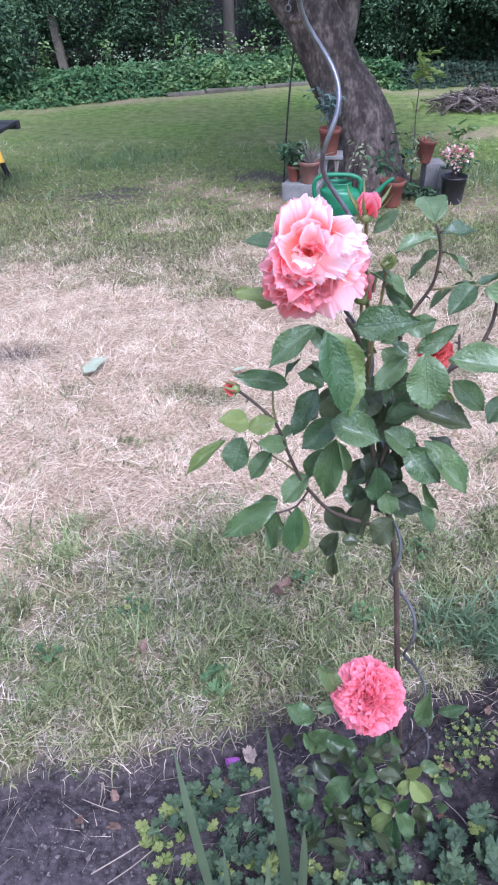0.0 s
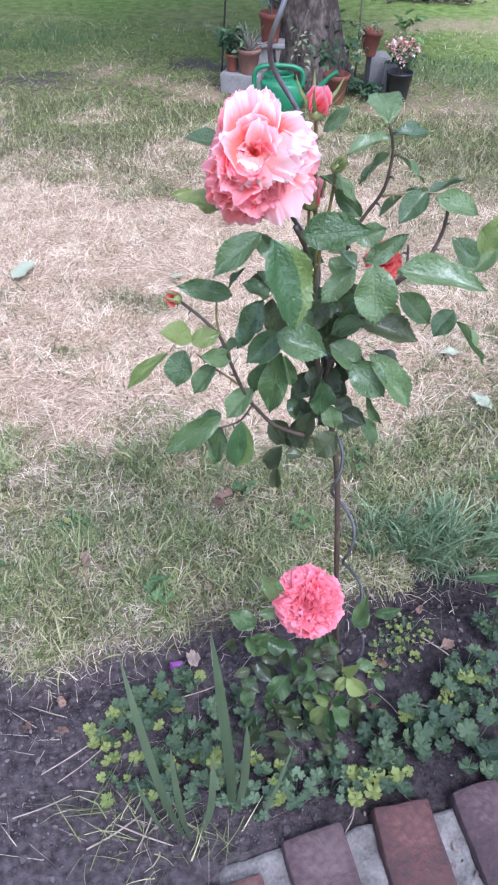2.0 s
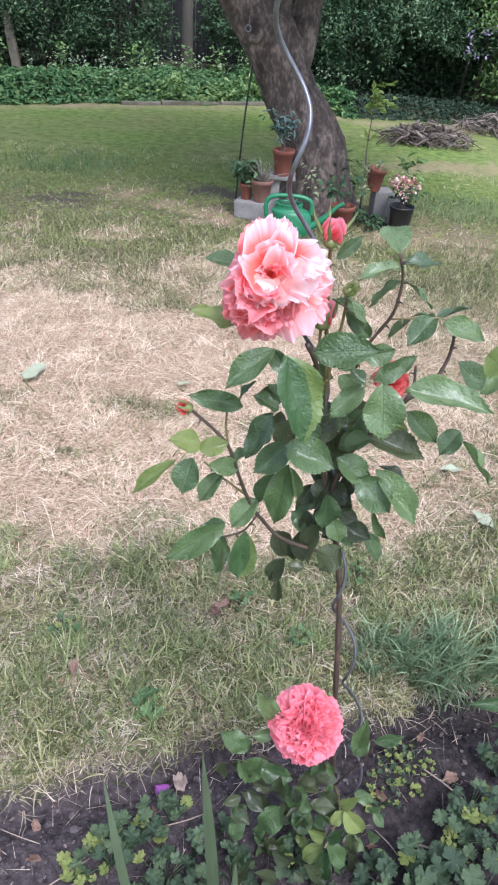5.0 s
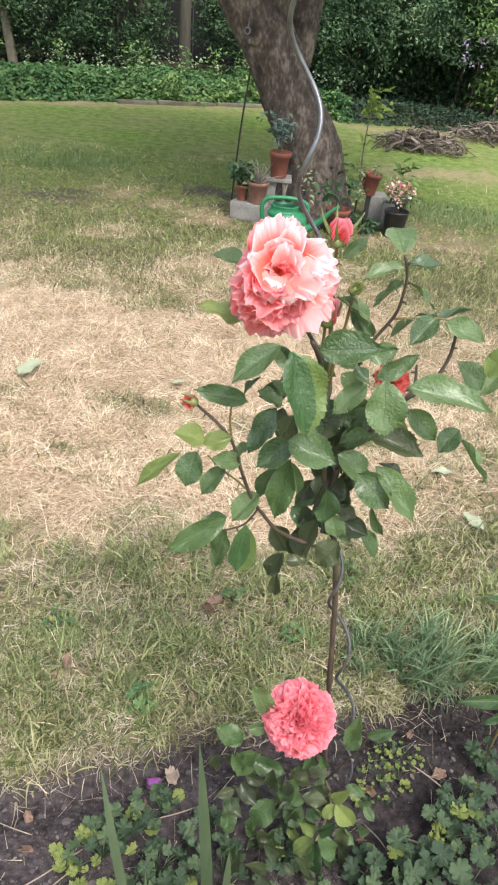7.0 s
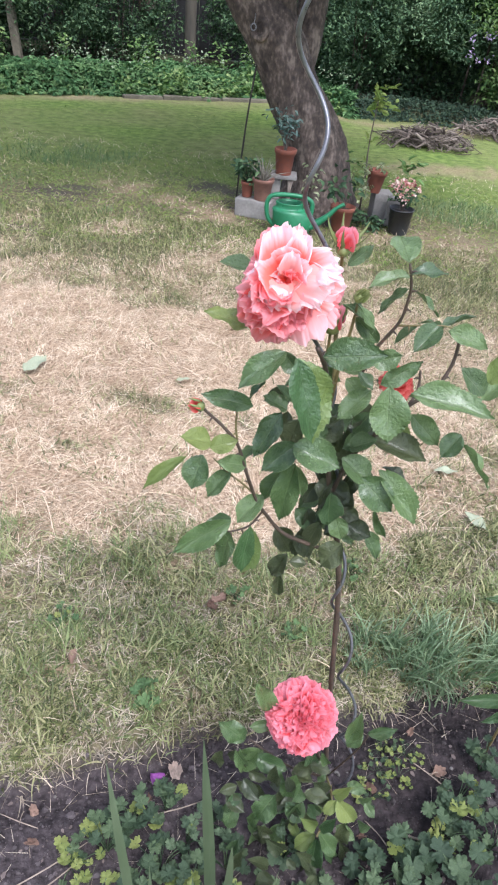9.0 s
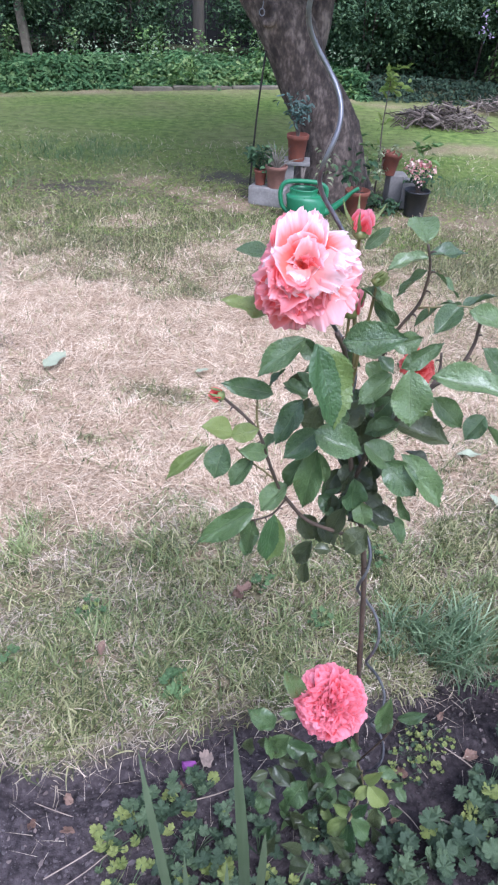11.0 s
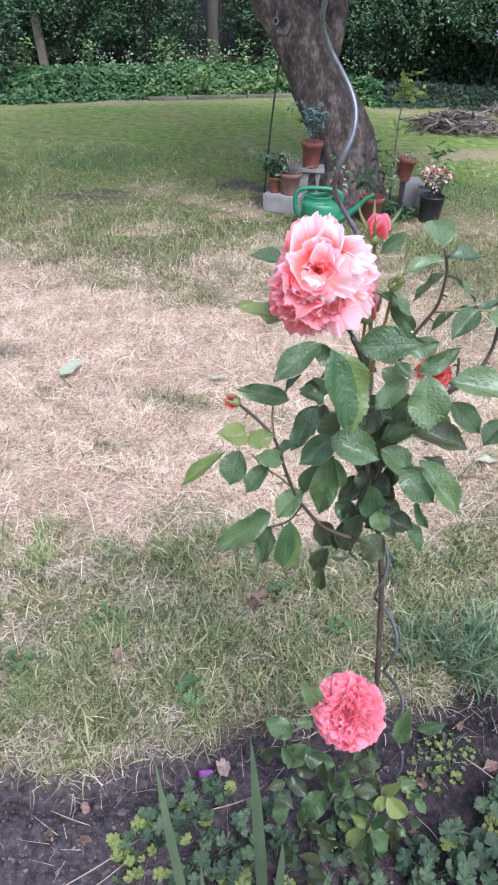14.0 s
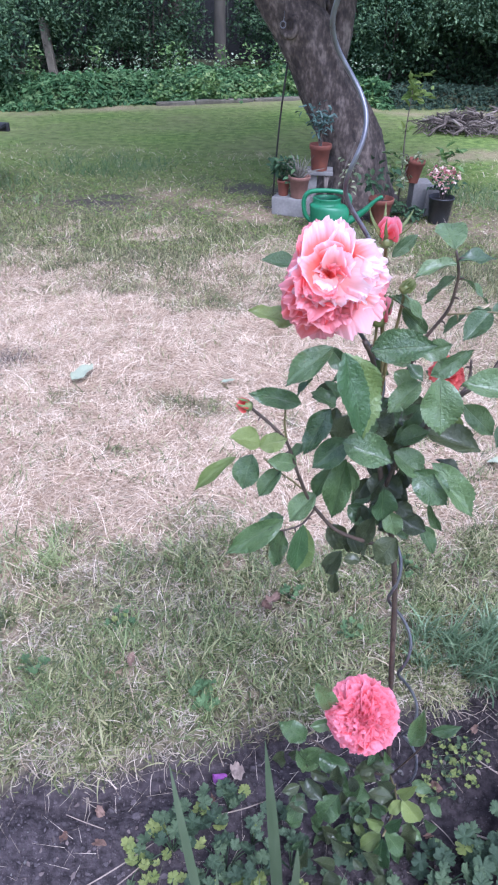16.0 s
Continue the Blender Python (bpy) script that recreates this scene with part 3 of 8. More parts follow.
def background():
    # low planting along the lawn's far side
    k = 26000
    x = rng.uniform(-5.2, 0.75, k)
    d = np.abs(rng.normal(0, 0.33, k)) - 0.05 * vnoise(x, 0 * x, 0.3, 51)
    y = border(x) + d
    top = 0.14 * (0.1 + 0.9 * vnoise(x, y, 0.3, 20) ** 1.3) * (1 - 0.35 * step(-1.9, -1.2, x)) * step(-0.05, 0.25, d) + 0.05
    z = height(x, y) + top * rng.uniform(0.25, 1.0, k) ** 0.5
    ob = leaf_cloud("ground_cover", np.stack([x, y, z - 0.03], -1)[:9000], 0.05, "band_leaf", None, "", 0.3, 0.7, 0.5)
    tagged(ob, "low bright green ground cover along the lawn's far edge", "ground cover", kind="stuff")
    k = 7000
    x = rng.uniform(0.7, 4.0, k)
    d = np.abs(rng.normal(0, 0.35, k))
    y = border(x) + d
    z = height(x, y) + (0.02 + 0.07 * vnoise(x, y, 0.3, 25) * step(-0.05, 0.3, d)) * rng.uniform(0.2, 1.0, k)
    ob = leaf_cloud("ground_cover", np.stack([x, y, z], -1), 0.034, "shaded_cover_leaf", None, "", 0.35, 0.6)
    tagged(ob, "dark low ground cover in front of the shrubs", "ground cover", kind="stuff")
    k = 7000
    x = rng.uniform(-5.0, 0.6, k)
    d = np.abs(rng.normal(0, 0.2, k)) - 0.06
    y = border(x) + d
    ok = rng.uniform(0, 1, k) < step(0.4, 0.7, vnoise(x, y, 0.4, 60))
    x, y = x[ok], y[ok]
    ob = leaf_cloud("ground_cover", np.stack([x, y, height(x, y) + rng.uniform(0.01, 0.2, len(x)) * vnoise(x, y, 0.2, 61)], -1), 0.045, "light_leaf", None, "", 0.2, 0.6, 0.5)
    tagged(ob, "patches of yellow-green weeds at the lawn's far edge", "ground cover", kind="stuff")
    # leafy herbs that stand in tufts over the ground cover
    n = 1150
    hx = rng.uniform(-5.0, 0.7, n)
    hd = rng.uniform(0.0, 1.0, n) ** 1.3 * 1.15 - 0.05
    hy = border(hx) + hd
    tall = (0.04 + 0.11 * vnoise(hx, hy, 0.35, 62) * step(-0.05, 0.3, hd)) * rng.uniform(0.7, 1.25, n)
    per = 17
    turn = rng.uniform(0, 2 * np.pi, (n, per))
    level = rng.uniform(0.45, 1.0, (n, per)) * tall[:, None]
    reach = rng.uniform(0.01, 0.07, (n, per))
    pts = np.stack([hx[:, None] + np.cos(turn) * reach, hy[:, None] + np.sin(turn) * reach, height(hx, hy)[:, None] + level], -1).reshape(-1, 3)
    ob = leaf_cloud("herbs", pts, 0.052, "herb_leaf", None, "", 0.35, 0.5, 0.4)
    tagged(ob, "leafy green herbs in tufts along the lawn's far edge", "herbs", kind="stuff")
    # pale seed heads above them
    ok = (rng.uniform(0, 1, n) < 0.12) & (hd > 0.25) & (hx > -2.6)
    tops = np.repeat(np.stack([hx[ok], hy[ok], height(hx[ok], hy[ok]) + tall[ok] + 0.10], -1), 12, 0)
    tops = tops + rng.normal(0, 1, tops.shape) * np.array([0.025, 0.025, 0.045])
    ob = leaf_cloud("seed_heads", tops, 0.021, "seed_head", None, "", -0.2, 0.7, 0.4)
    tagged(ob, "pale flower and seed heads over the herbs", "herbs", kind="stuff")
    # taller seeding weeds in the ground cover
    for cx, cy in ((-2.3, 8.0), (-1.62, 8.2), (-1.5, 8.35), (-1.05, 8.5), (-0.75, 8.5), (-0.45, 8.55), (-0.3, 8.6), (-2.9, 7.7)):
        n = 60
        pts = np.stack([rng.normal(cx, 0.05, n), rng.normal(cy, 0.05, n), float(height(cx, cy)) + rng.uniform(0.05, 0.36, n)], -1)
        ob = thing("weed", "tall pale green seeding weed in the ground cover", "weed", "weeds under the trees", (cx, cy, float(height(cx, cy))))
        bm = bmesh.new()
        sweep(bm, curve_points([(0, 0, -0.02), (0.015, 0, 0.18), (0.01, 0.01, 0.36)], 4), [0.004, 0.004, 0.003, 0.003, 0.003, 0.003, 0.002, 0.002, 0.002], 5)
        part("stem", bm, M["light_leaf"], ob)
        leaf_cloud("leaves", pts - np.array([cx, cy, float(height(cx, cy))]), 0.045, "light_leaf", ob, "", -0.2, 0.6)
    # shrubs with their shade behind
    dark = "dark green leafy shrub under the trees"
    for bx, by, size, n in ((-4.6, 8.6, (0.9, 0.6, 1.9), 2600), (-3.6, 8.9, (0.85, 0.6, 2.1), 2600), (-2.75, 9.1, (0.75, 0.6, 1.8), 2600), (-2.0, 9.3, (0.7, 0.5, 1.7), 2400),
                            (-0.35, 9.6, (0.7, 0.5, 1.9), 2400), (0.35, 9.4, (0.55, 0.5, 1.5), 2000), (0.75, 8.75, (0.4, 0.4, 1.6), 2000),
                            (1.45, 9.3, (0.8, 0.5, 2.1), 3000), (1.95, 8.75, (0.7, 0.45, 2.1), 3000), (2.9, 9.0, (0.8, 0.6, 2.3), 3000), (4.0, 8.8, (0.9, 0.6, 2.0), 2000)):
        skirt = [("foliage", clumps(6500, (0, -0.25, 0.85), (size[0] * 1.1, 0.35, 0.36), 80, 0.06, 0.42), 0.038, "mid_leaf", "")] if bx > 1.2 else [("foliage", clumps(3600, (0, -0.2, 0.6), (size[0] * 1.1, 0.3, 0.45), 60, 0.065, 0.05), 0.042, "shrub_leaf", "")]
        shrub(dark if bx < 1.2 else "mid-green leafy shrub with a dark hollow below", (bx, by), size, int(n * 2.4), 0.042, "shrub_leaf" if bx < 1.2 else "mid_leaf", low=0.02 if bx < 1.2 else 0.5, extra=skirt)
    shrub("dense dark green shrub reaching down to the lawn", (-3.35, 7.25), (0.55, 0.4, 0.85), 4200, 0.055, "shrub_leaf")
    shrub("dense dark green shrub reaching down to the lawn", (-4.3, 7.0), (0.6, 0.4, 0.9), 3000, 0.055, "shrub_leaf")
    flowers = clumps(46, (-0.24, -0.86, 0.62), (0.20, 0.06, 0.16), 10, 0.022)
    shrub("green shrub with small purple blossoms", (2.05, 8.45), (0.5, 0.4, 1.5), 1500, 0.06, "mid_leaf", low=0.45,
          extra=(("blossom", flowers, 0.032, "purple_flower", "small purple blossoms"),))
    # light green foliage hanging in from the side
    shrub("bright green shrub with drooping leaves", (2.25, 8.1), (0.6, 0.45, 2.0), 4200, 0.055, "light_leaf", low=0.72)
    # stands for sunlit foliage in a gap; its light is in the leaf colour
    shrub("small yellow-green shrub in place of sunlit foliage in a gap", (2.42, 8.35), (0.34, 0.18, 0.5), 1900, 0.05, "light_leaf")
    # tall trees added out of view behind, only for the shade they cast
    for bx, by, h in ((-3.4, 11.6, 4.2), (-0.4, 12.2, 4.6), (2.6, 11.4, 4.3)):
        root = thing("tree", "unseen tall tree behind the shrubs, added for its shade", "tree", "trees behind the lawn", (bx, by, 0.1))
        bm = bmesh.new()
        limb(bm, [(0, 0, -0.1), (0.05, 0, 1.2), (0.1, 0.05, h)], 0.19, 0.06, 12)
        part("trunk", bm, M["bark"], root)
        leaf_cloud("crown", clumps(2600, (0, -0.6, h * 0.72), (1.9, 1.9, 1.5), 45, 0.28), 0.24, "shrub_leaf", root)
    # a board fence closes the garden
    fence = thing("fence", "dark weathered board fence behind the shrubs", "fence", at=(0, 10.4, 0))
    bm = bmesh.new()
    rough_block(bm, (0.145, 0.022, 1.7), pose(0, 0, 0.95), 1, 0.002, 0.003)
    first = part("board", bm, M["dark_wood"], fence)
    first.location = (-7.0, 0, 0)
    for k in range(1, 94):
        ob = new("board", first.data)
        ob.parent, ob.location = fence, (-7.0 + 0.15 * k, 0.006 * math.sin(k * 2.3), 0.02 * math.sin(k * 1.7))
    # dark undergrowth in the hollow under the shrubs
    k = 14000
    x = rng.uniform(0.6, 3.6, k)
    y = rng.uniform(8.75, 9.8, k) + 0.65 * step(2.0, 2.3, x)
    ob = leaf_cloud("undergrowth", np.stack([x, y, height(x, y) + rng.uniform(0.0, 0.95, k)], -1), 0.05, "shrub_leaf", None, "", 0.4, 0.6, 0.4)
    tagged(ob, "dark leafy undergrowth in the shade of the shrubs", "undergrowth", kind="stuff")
    # posts
    bm = bmesh.new()
    rough_block(bm, (0.085, 0.085, 0.8), pose(-3.02, 8.6, 0.25, 0, -5), 2, 0.003, 0.01)
    tagged(part("post", bm, M["stone"]), "grey concrete fence post among the shrubs", "post")
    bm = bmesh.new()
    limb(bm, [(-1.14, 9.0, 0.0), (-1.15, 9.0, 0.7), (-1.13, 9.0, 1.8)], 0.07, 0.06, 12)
    tagged(part("post", bm, M["shaded_post"]), "brown weathered wooden post behind the ground cover", "post")
    for px, py, r in ((-1.75, 9.5, 0.12), (-2.5, 9.8, 0.08), (0.95, 9.3, 0.07), (2.22, 8.7, 0.04), (2.46, 8.8, 0.035)):
        bm = bmesh.new()
        limb(bm, [(px, py, 0.0), (px + 0.03, py, 0.8), (px - 0.02, py, 2.4)], r, r * 0.8, 12)
        root = thing("tree", "dark slender tree trunk in the shade", "tree", "trees behind the lawn", (0, 0, 0))
        part("trunk", bm, M["bark"], root)
        leaf_cloud("crown", clumps(500, (px, py, 2.6), (0.8, 0.7, 0.6), 20, 0.12), 0.12, "shrub_leaf", root)
    # low stone edging
    edging = thing("edging", "low mossy grey stone edging along the lawn", "edging", at=(0, 0, 0))
    x = -1.6
    k = 0
    while x < 0.3:
        w = 0.34 + 0.3 * float(vnoise(x, 0, 0.07, 30))
        bm = bmesh.new()
        rough_block(bm, (w * 1.08, 0.07, 0.06), None, 3, 0.006, 0.012, k)
        ob = part("stone", bm, M["stone"], edging)
        yy = 8.3 + 0.45 * min(x + w / 2, 0.0) - 0.12
        ob.matrix_basis = pose(x + w / 2, yy, 0.006 + 0.003 * math.sin(k * 1.9), 3 * math.sin(k * 1.3), 0.8 * math.sin(k), 24 if x < -0.1 else 0)
        x += w
        k += 1


M["purple_flower"] = material("purple_flower", [(0.2, (0.22, 0.16, 0.30)), (0.8, (0.46, 0.38, 0.54))], 6, 0.6, 0.0, island=0.6, thin=0.3)
background()


# ---- the leaning tree ----
def old_tree():
    root = thing("tree", "old leaning apple tree with rough grey-brown bark and forked trunk", "tree", at=(0.29, 4.5, 0))
    inv = Vector((0.29, 4.5, 0))

    def trunk(pts, radii, sides, flare):
        bm = bmesh.new()
        p = curve_points([Vector(q) - inv for q in pts], 14)
        n = len(p)
        r = np.interp(np.linspace(0, 1, n), np.linspace(0, 1, len(radii)), radii)
        rings = sweep(bm, p, list(r), sides)
        for i, ring in enumerate(rings):
            c = p[i]
            for j, vert in enumerate(ring):
                out = (vert.co - c)
                a = math.atan2(out.y, out.x)
                rib = 0.10 * noise.noise((math.cos(a) * 2.4, math.sin(a) * 2.4, vert.co.z * 1.6)) + 0.05 * noise.noise((math.cos(a) * 7, math.sin(a) * 7, vert.co.z * 4))
                rib += 0.03 * noise.noise(vert.co * 34) + 0.02 * noise.noise(vert.co * 70)
                foot = flare * math.exp(-max(vert.co.z, 0) / 0.09) * (0.25 + 0.5 * max(0, math.sin(a * 4 + 1.0)))
                vert.co = c + out * (1 + rib + foot)
        return bm

    part("trunk", trunk([(0.262, 4.5, -0.06), (0.262, 4.5, 0.09), (0.235, 4.5, 0.30), (0.165, 4.5, 0.45), (0.065, 4.5, 0.6), (-0.015, 4.5, 0.76), (-0.095, 4.5, 0.9), (-0.21, 4.49, 1.02), (-0.32, 4.48, 1.15)],
                        [0.22, 0.205, 0.18, 0.17, 0.155, 0.155, 0.16, 0.13, 0.11], 72, 0.5), M["bark"], root)
    part("limb", trunk([(0.02, 4.56, 0.66), (0.075, 4.6, 0.85), (0.10, 4.62, 1.02), (0.13, 4.66, 1.4), (0.2, 4.7, 2.2)], [0.11, 0.10, 0.09, 0.08, 0.05], 36, 0), M["bark"], root)
    part("limb", trunk([(-0.20, 4.5, 1.0), (-0.36, 4.45, 1.3), (-0.5, 4.4, 1.8), (-0.7, 4.3, 2.4)], [0.11, 0.10, 0.08, 0.05], 32, 0), M["bark"], root)
    part("limb", trunk([(-0.05, 4.52, 0.93), (-0.06, 4.5, 1.15), (-0.02, 4.45, 1.7), (0.05, 4.3, 2.3)], [0.08, 0.075, 0.06, 0.04], 32, 0), M["bark"], root)
    # swollen branch scar
    bm = bmesh.new()
    lathe(bm, [(0.02, -0.03), (0.055, -0.02), (0.06, 0.0), (0.048, 0.018), (0.03, 0.012), (0.022, -0.01)], 20, wobble=0.2)
    bmesh.ops.transform(bm, matrix=pose(-0.17 - 0.29, 4.35 - 4.5, 0.93, 75, 0, -25), verts=bm.verts)
    part("branch_scar", bm, M["bark"], root, "dark round branch scar")
    # crown out of view; its last, lowest clump is added to shade the base
    pts = np.concatenate([clumps(2600, (-0.5, 0.1, 2.7), (1.9, 1.6, 0.8), 60, 0.2, 1.75), clumps(900, (0.2, 0.5, 2.5), (1.3, 1.2, 0.6), 30, 0.2, 1.75), clumps(2600, (0.1, -0.1, 1.95), (1.0, 0.9, 0.35), 40, 0.16, 1.6)])
    leaf_cloud("crown", pts, 0.14, "shrub_leaf", root)
    ring = bmesh.new()
    sweep(ring, [(-0.205 + 0.014 * math.cos(a), 4.32, 0.942 + 0.016 * math.sin(a)) for a in (2 * math.pi * k / 16 for k in range(17))], 0.0035, 8, False)
    sweep(ring, curve_points([(-0.205, 4.32, 0.955), (-0.20, 4.325, 0.985), (-0.205, 4.40, 1.02), (-0.21, 4.42, 1.03)], 5), 0.0025, 6)
    tagged(part("ring_hook", ring, M["galvanised"]), "small metal ring hanging from the tree trunk", "hook")


old_tree()


# ---- things round the tree ----
def flower_pot(label, at, r, h, mat, tilt=(0, 0, 0), group="pots round the tree", lip=True):
    root = thing("flower_pot", label, "plant pot", group, at, tilt)
    bm = bmesh.new()
    rim = h * 0.2
    prof = [(r * 0.70, 0), (r * 0.72, 0.003), (r * 0.9, h - rim), (r * 1.0, h - rim + 0.003), (r * 1.03, h - 0.003), (r * 1.01, h), (r * 0.93, h), (r * 0.9, h - rim * 0.9)] if lip else \
           [(r * 0.76, 0), (r * 0.77, 0.003), (r * 0.96, h - 0.008), (r * 1.02, h - 0.007), (r * 1.02, h), (r * 0.96, h), (r * 0.93, h - 0.02)]
    lathe(bm, prof, 32, wobble=0.008)
    part("pot", bm, M[mat], root)
    bm = bmesh.new()
    lathe(bm, [(r * 0.85, h - rim * 1.1 if lip else h - 0.03), (r * 0.86, h - rim * 0.9 if lip else h - 0.02), (r * 0.4, h - rim * 0.8 if lip else h - 0.015)], 20, wobble=0.05)
    part("soil", bm, M["soil_in_pot"], root)
    return root


def pot_plant(name, label, at, stems, leaves, leaf_size, mat, stem_mat="twig", narrow=0.5, droop=0.2):
    """A plant that grows in a pot: its stems, and leaves round their upper ends."""
    root = thing(name, label, "plant", "plants round the tree", at)
    leaves, leaf_size = int(leaves * 1.5), leaf_size * 0.75
    places = []
    for tip, r in stems:
        bm = bmesh.new()
        tip = Vector(tip)
        pts = curve_points([(0, 0, -0.02), tip * 0.5 + Vector((tip.y * 0.15, -tip.x * 0.12, 0.02)), tip], 5)
        sweep(bm, pts, [r * (1 - 0.5 * i / (len(pts) - 1)) for i in range(len(pts))], 6)
        part("stem", bm, M[stem_mat], root)
        places.append(tip)
    hubs = np.array([list(p) for p in places])
    pts = hubs[rng.integers(0, len(hubs), leaves)] * rng.uniform(0.55, 1.05, (leaves, 1)) + rng.normal(0, leaf_size * 0.55, (leaves, 3))
    leaf_cloud("leaves", pts, leaf_size, mat, root, "", droop, narrow)
    return root


M["blue_leaf"] = material("blue_leaf", [(0.2, (0.05, 0.10, 0.085)), (0.8, (0.16, 0.24, 0.20))], 4, 0.5, 0.0, island=0.6, thin=0.2)
M["succulent"] = material("succulent", [(0.2, (0.09, 0.09, 0.07)), (0.8, (0.24, 0.21, 0.17))], 8, 0.55, 0.1, 60)
M["pink_flower"] = material("pink_flower", [(0.15, (0.40, 0.13, 0.13)), (0.5, (0.62, 0.36, 0.32)), (0.85, (0.80, 0.66, 0.58))], 4, 0.6, 0.0, island=0.9, thin=0.25)
M["lime_leaf"] = material("lime_leaf", [(0.2, (0.17, 0.27, 0.05)), (0.8, (0.40, 0.48, 0.14))], 4, 0.5, 0.0, island=0.6, thin=0.35)
M["pale_leaf"] = material("pale_leaf", [(0.2, (0.13, 0.18, 0.08)), (0.8, (0.40, 0.42, 0.25))], 6, 0.5, 0.0, island=0.8, thin=0.25)


def by_the_tree():
    # a concrete block with two pots
    bm = bmesh.new()
    rough_block(bm, (0.215, 0.10, 0.105), pose(-0.105, 4.115, 0.05, 0, 0, -14), 3, 0.004, 0.008)
    tagged(part("concrete_block", bm, M["concrete"]), "pale grey concrete block carrying two pots", "block")
    flower_pot("small orange terracotta pot on the concrete block", (-0.158, 4.13, 0.104), 0.038, 0.085, "terracotta")
    pot_plant("pot_plant", "dark green leafy plant in a small pot", (-0.158, 4.13, 0.18), [((-0.05, 0, 0.10), 0.003), ((0.03, 0.02, 0.12), 0.003), ((0.04, -0.03, 0.08), 0.003), ((-0.02, -0.03, 0.13), 0.003)],
              90, 0.05, "shrub_leaf", droop=0.1)
    flower_pot("pale weathered terracotta pot on the concrete block", (-0.068, 4.10, 0.104), 0.062, 0.12, "pale_terracotta")
    agave = thing("succulent", "dry grey-pink spiky succulent in a pale pot", "plant", "plants round the tree", (-0.068, 4.10, 0.205))
    for k in range(22):
        a, l = k * 2.4, 0.10 + 0.09 * ((k * 37) % 10) / 10
        bm = bmesh.new()
        e = 1.4 - 0.045 * k
        d = Vector((math.cos(a) * math.cos(e), math.sin(a) * math.cos(e), math.sin(e)))
        pts = curve_points([(0, 0, 0), d * l * 0.5 + Vector((0, 0, 0.006)), d * l + Vector((0, 0, -0.012))], 4)
        sweep(bm, pts, [0.006 * (1 - i / (len(pts) - 1)) + 0.0008 for i in range(len(pts))], 6, flat=0.4)
        part("leaf", bm, M["succulent"], agave)
    # the stand with a pot
    stand = thing("plant_stand", "small plant stand of a pale slab on stone and wooden legs", "plant stand", at=(0.045, 4.2, 0))
    bm = bmesh.new()
    rough_block(bm, (0.15, 0.13, 0.022), pose(0, 0, 0.228), 2, 0.002, 0.004)
    part("slab", bm, M["concrete"], stand)
    bm = bmesh.new()
    rough_block(bm, (0.055, 0.09, 0.22), pose(-0.04, 0, 0.108), 2, 0.003, 0.005)
    part("leg", bm, M["concrete"], stand)
    for x0, x1 in ((0.03, 0.055), (0.05, 0.02)):
        bm = bmesh.new()
        sweep(bm, [(x0, -0.05, 0.22), ((x0 + x1) / 2, -0.055, 0.11), (x1, -0.06, 0.0)], 0.008, 8)
        part("leg", bm, M["weathered_wood"], stand)
    flower_pot("terracotta pot with a broad rim on the plant stand", (0.04, 4.18, 0.239), 0.062, 0.14, "terracotta")
    pot_plant("pot_plant", "blue-green drooping leafy plant in a terracotta pot", (0.04, 4.18, 0.36), [((-0.02, 0.01, 0.20), 0.004), ((0.0, -0.01, 0.16), 0.004), ((-0.07, -0.02, 0.22), 0.003), ((0.03, 0.02, 0.19), 0.003)],
              80, 0.055, "blue_leaf", "twig", 0.32, 0.3)
    # the watering can
    can = thing("watering_can", "green plastic watering can with a loop handle on the grass", "watering can", at=(0.115, 3.87, 0.0))
    body = bmesh.new()
    prof = [(0.088, 0.0), (0.095, 0.006), (0.100, 0.07), (0.099, 0.118), (0.094, 0.130), (0.084, 0.137), (0.074, 0.140), (0.071, 0.145), (0.071, 0.164), (0.073, 0.168), (0.070, 0.172), (0.058, 0.169), (0.054, 0.162), (0.056, 0.10), (0.04, 0.015)]
    lathe(body, prof, 32)
    bmesh.ops.scale(body, vec=(1.08, 0.8, 1), verts=body.verts)
    for v in body.verts:  # the filling hole sits to one side
        v.co.x -= 0.022 * min(1.0, max(0.0, (v.co.z - 0.11) / 0.03))
    part("body", body, M["green_plastic"], can)
    bm = bmesh.new()
    sweep(bm, curve_points([(-0.095, 0, 0.035), (-0.135, 0, 0.075), (-0.148, 0, 0.145), (-0.13, 0, 0.19), (-0.08, 0, 0.205), (0.0, 0, 0.207), (0.06, 0, 0.201), (0.10, 0, 0.175), (0.10, 0, 0.11)], 6), 0.0125, 10)
    part("handle", bm, M["green_plastic"], can)
    bm = bmesh.new()
    sweep(bm, curve_points([(0.08, 0, 0.04), (0.13, 0, 0.065), (0.19, -0.005, 0.115), (0.235, -0.01, 0.165), (0.275, -0.01, 0.193)], 6), [0.026 - 0.0155 * min(1, k / 18) for k in range(25)], 12)
    part("spout", bm, M["green_plastic"], can)
    # pot behind the spout
    flower_pot("terracotta pot at the foot of the tree", (0.40, 4.02, 0.0), 0.07, 0.14, "terracotta")
    pot_plant("pot_plant", "sparse green leafy plant in front of the trunk", (0.40, 4.02, 0.12), [((-0.06, 0, 0.17), 0.003), ((0.03, 0.02, 0.20), 0.003), ((0.07, -0.01, 0.13), 0.003), ((-0.11, 0.02, 0.12), 0.003)],
              30, 0.06, "shrub_leaf", "twig", 0.6, 0.4)
    pot_plant("pot_plant", "pale variegated sprig against the trunk", (0.20, 4.16, 0.0), [((-0.02, 0, 0.33), 0.003), ((0.05, 0, 0.30), 0.003), ((0.03, 0.02, 0.24), 0.002)], 16, 0.05, "pale_leaf", "twig", 0.5)
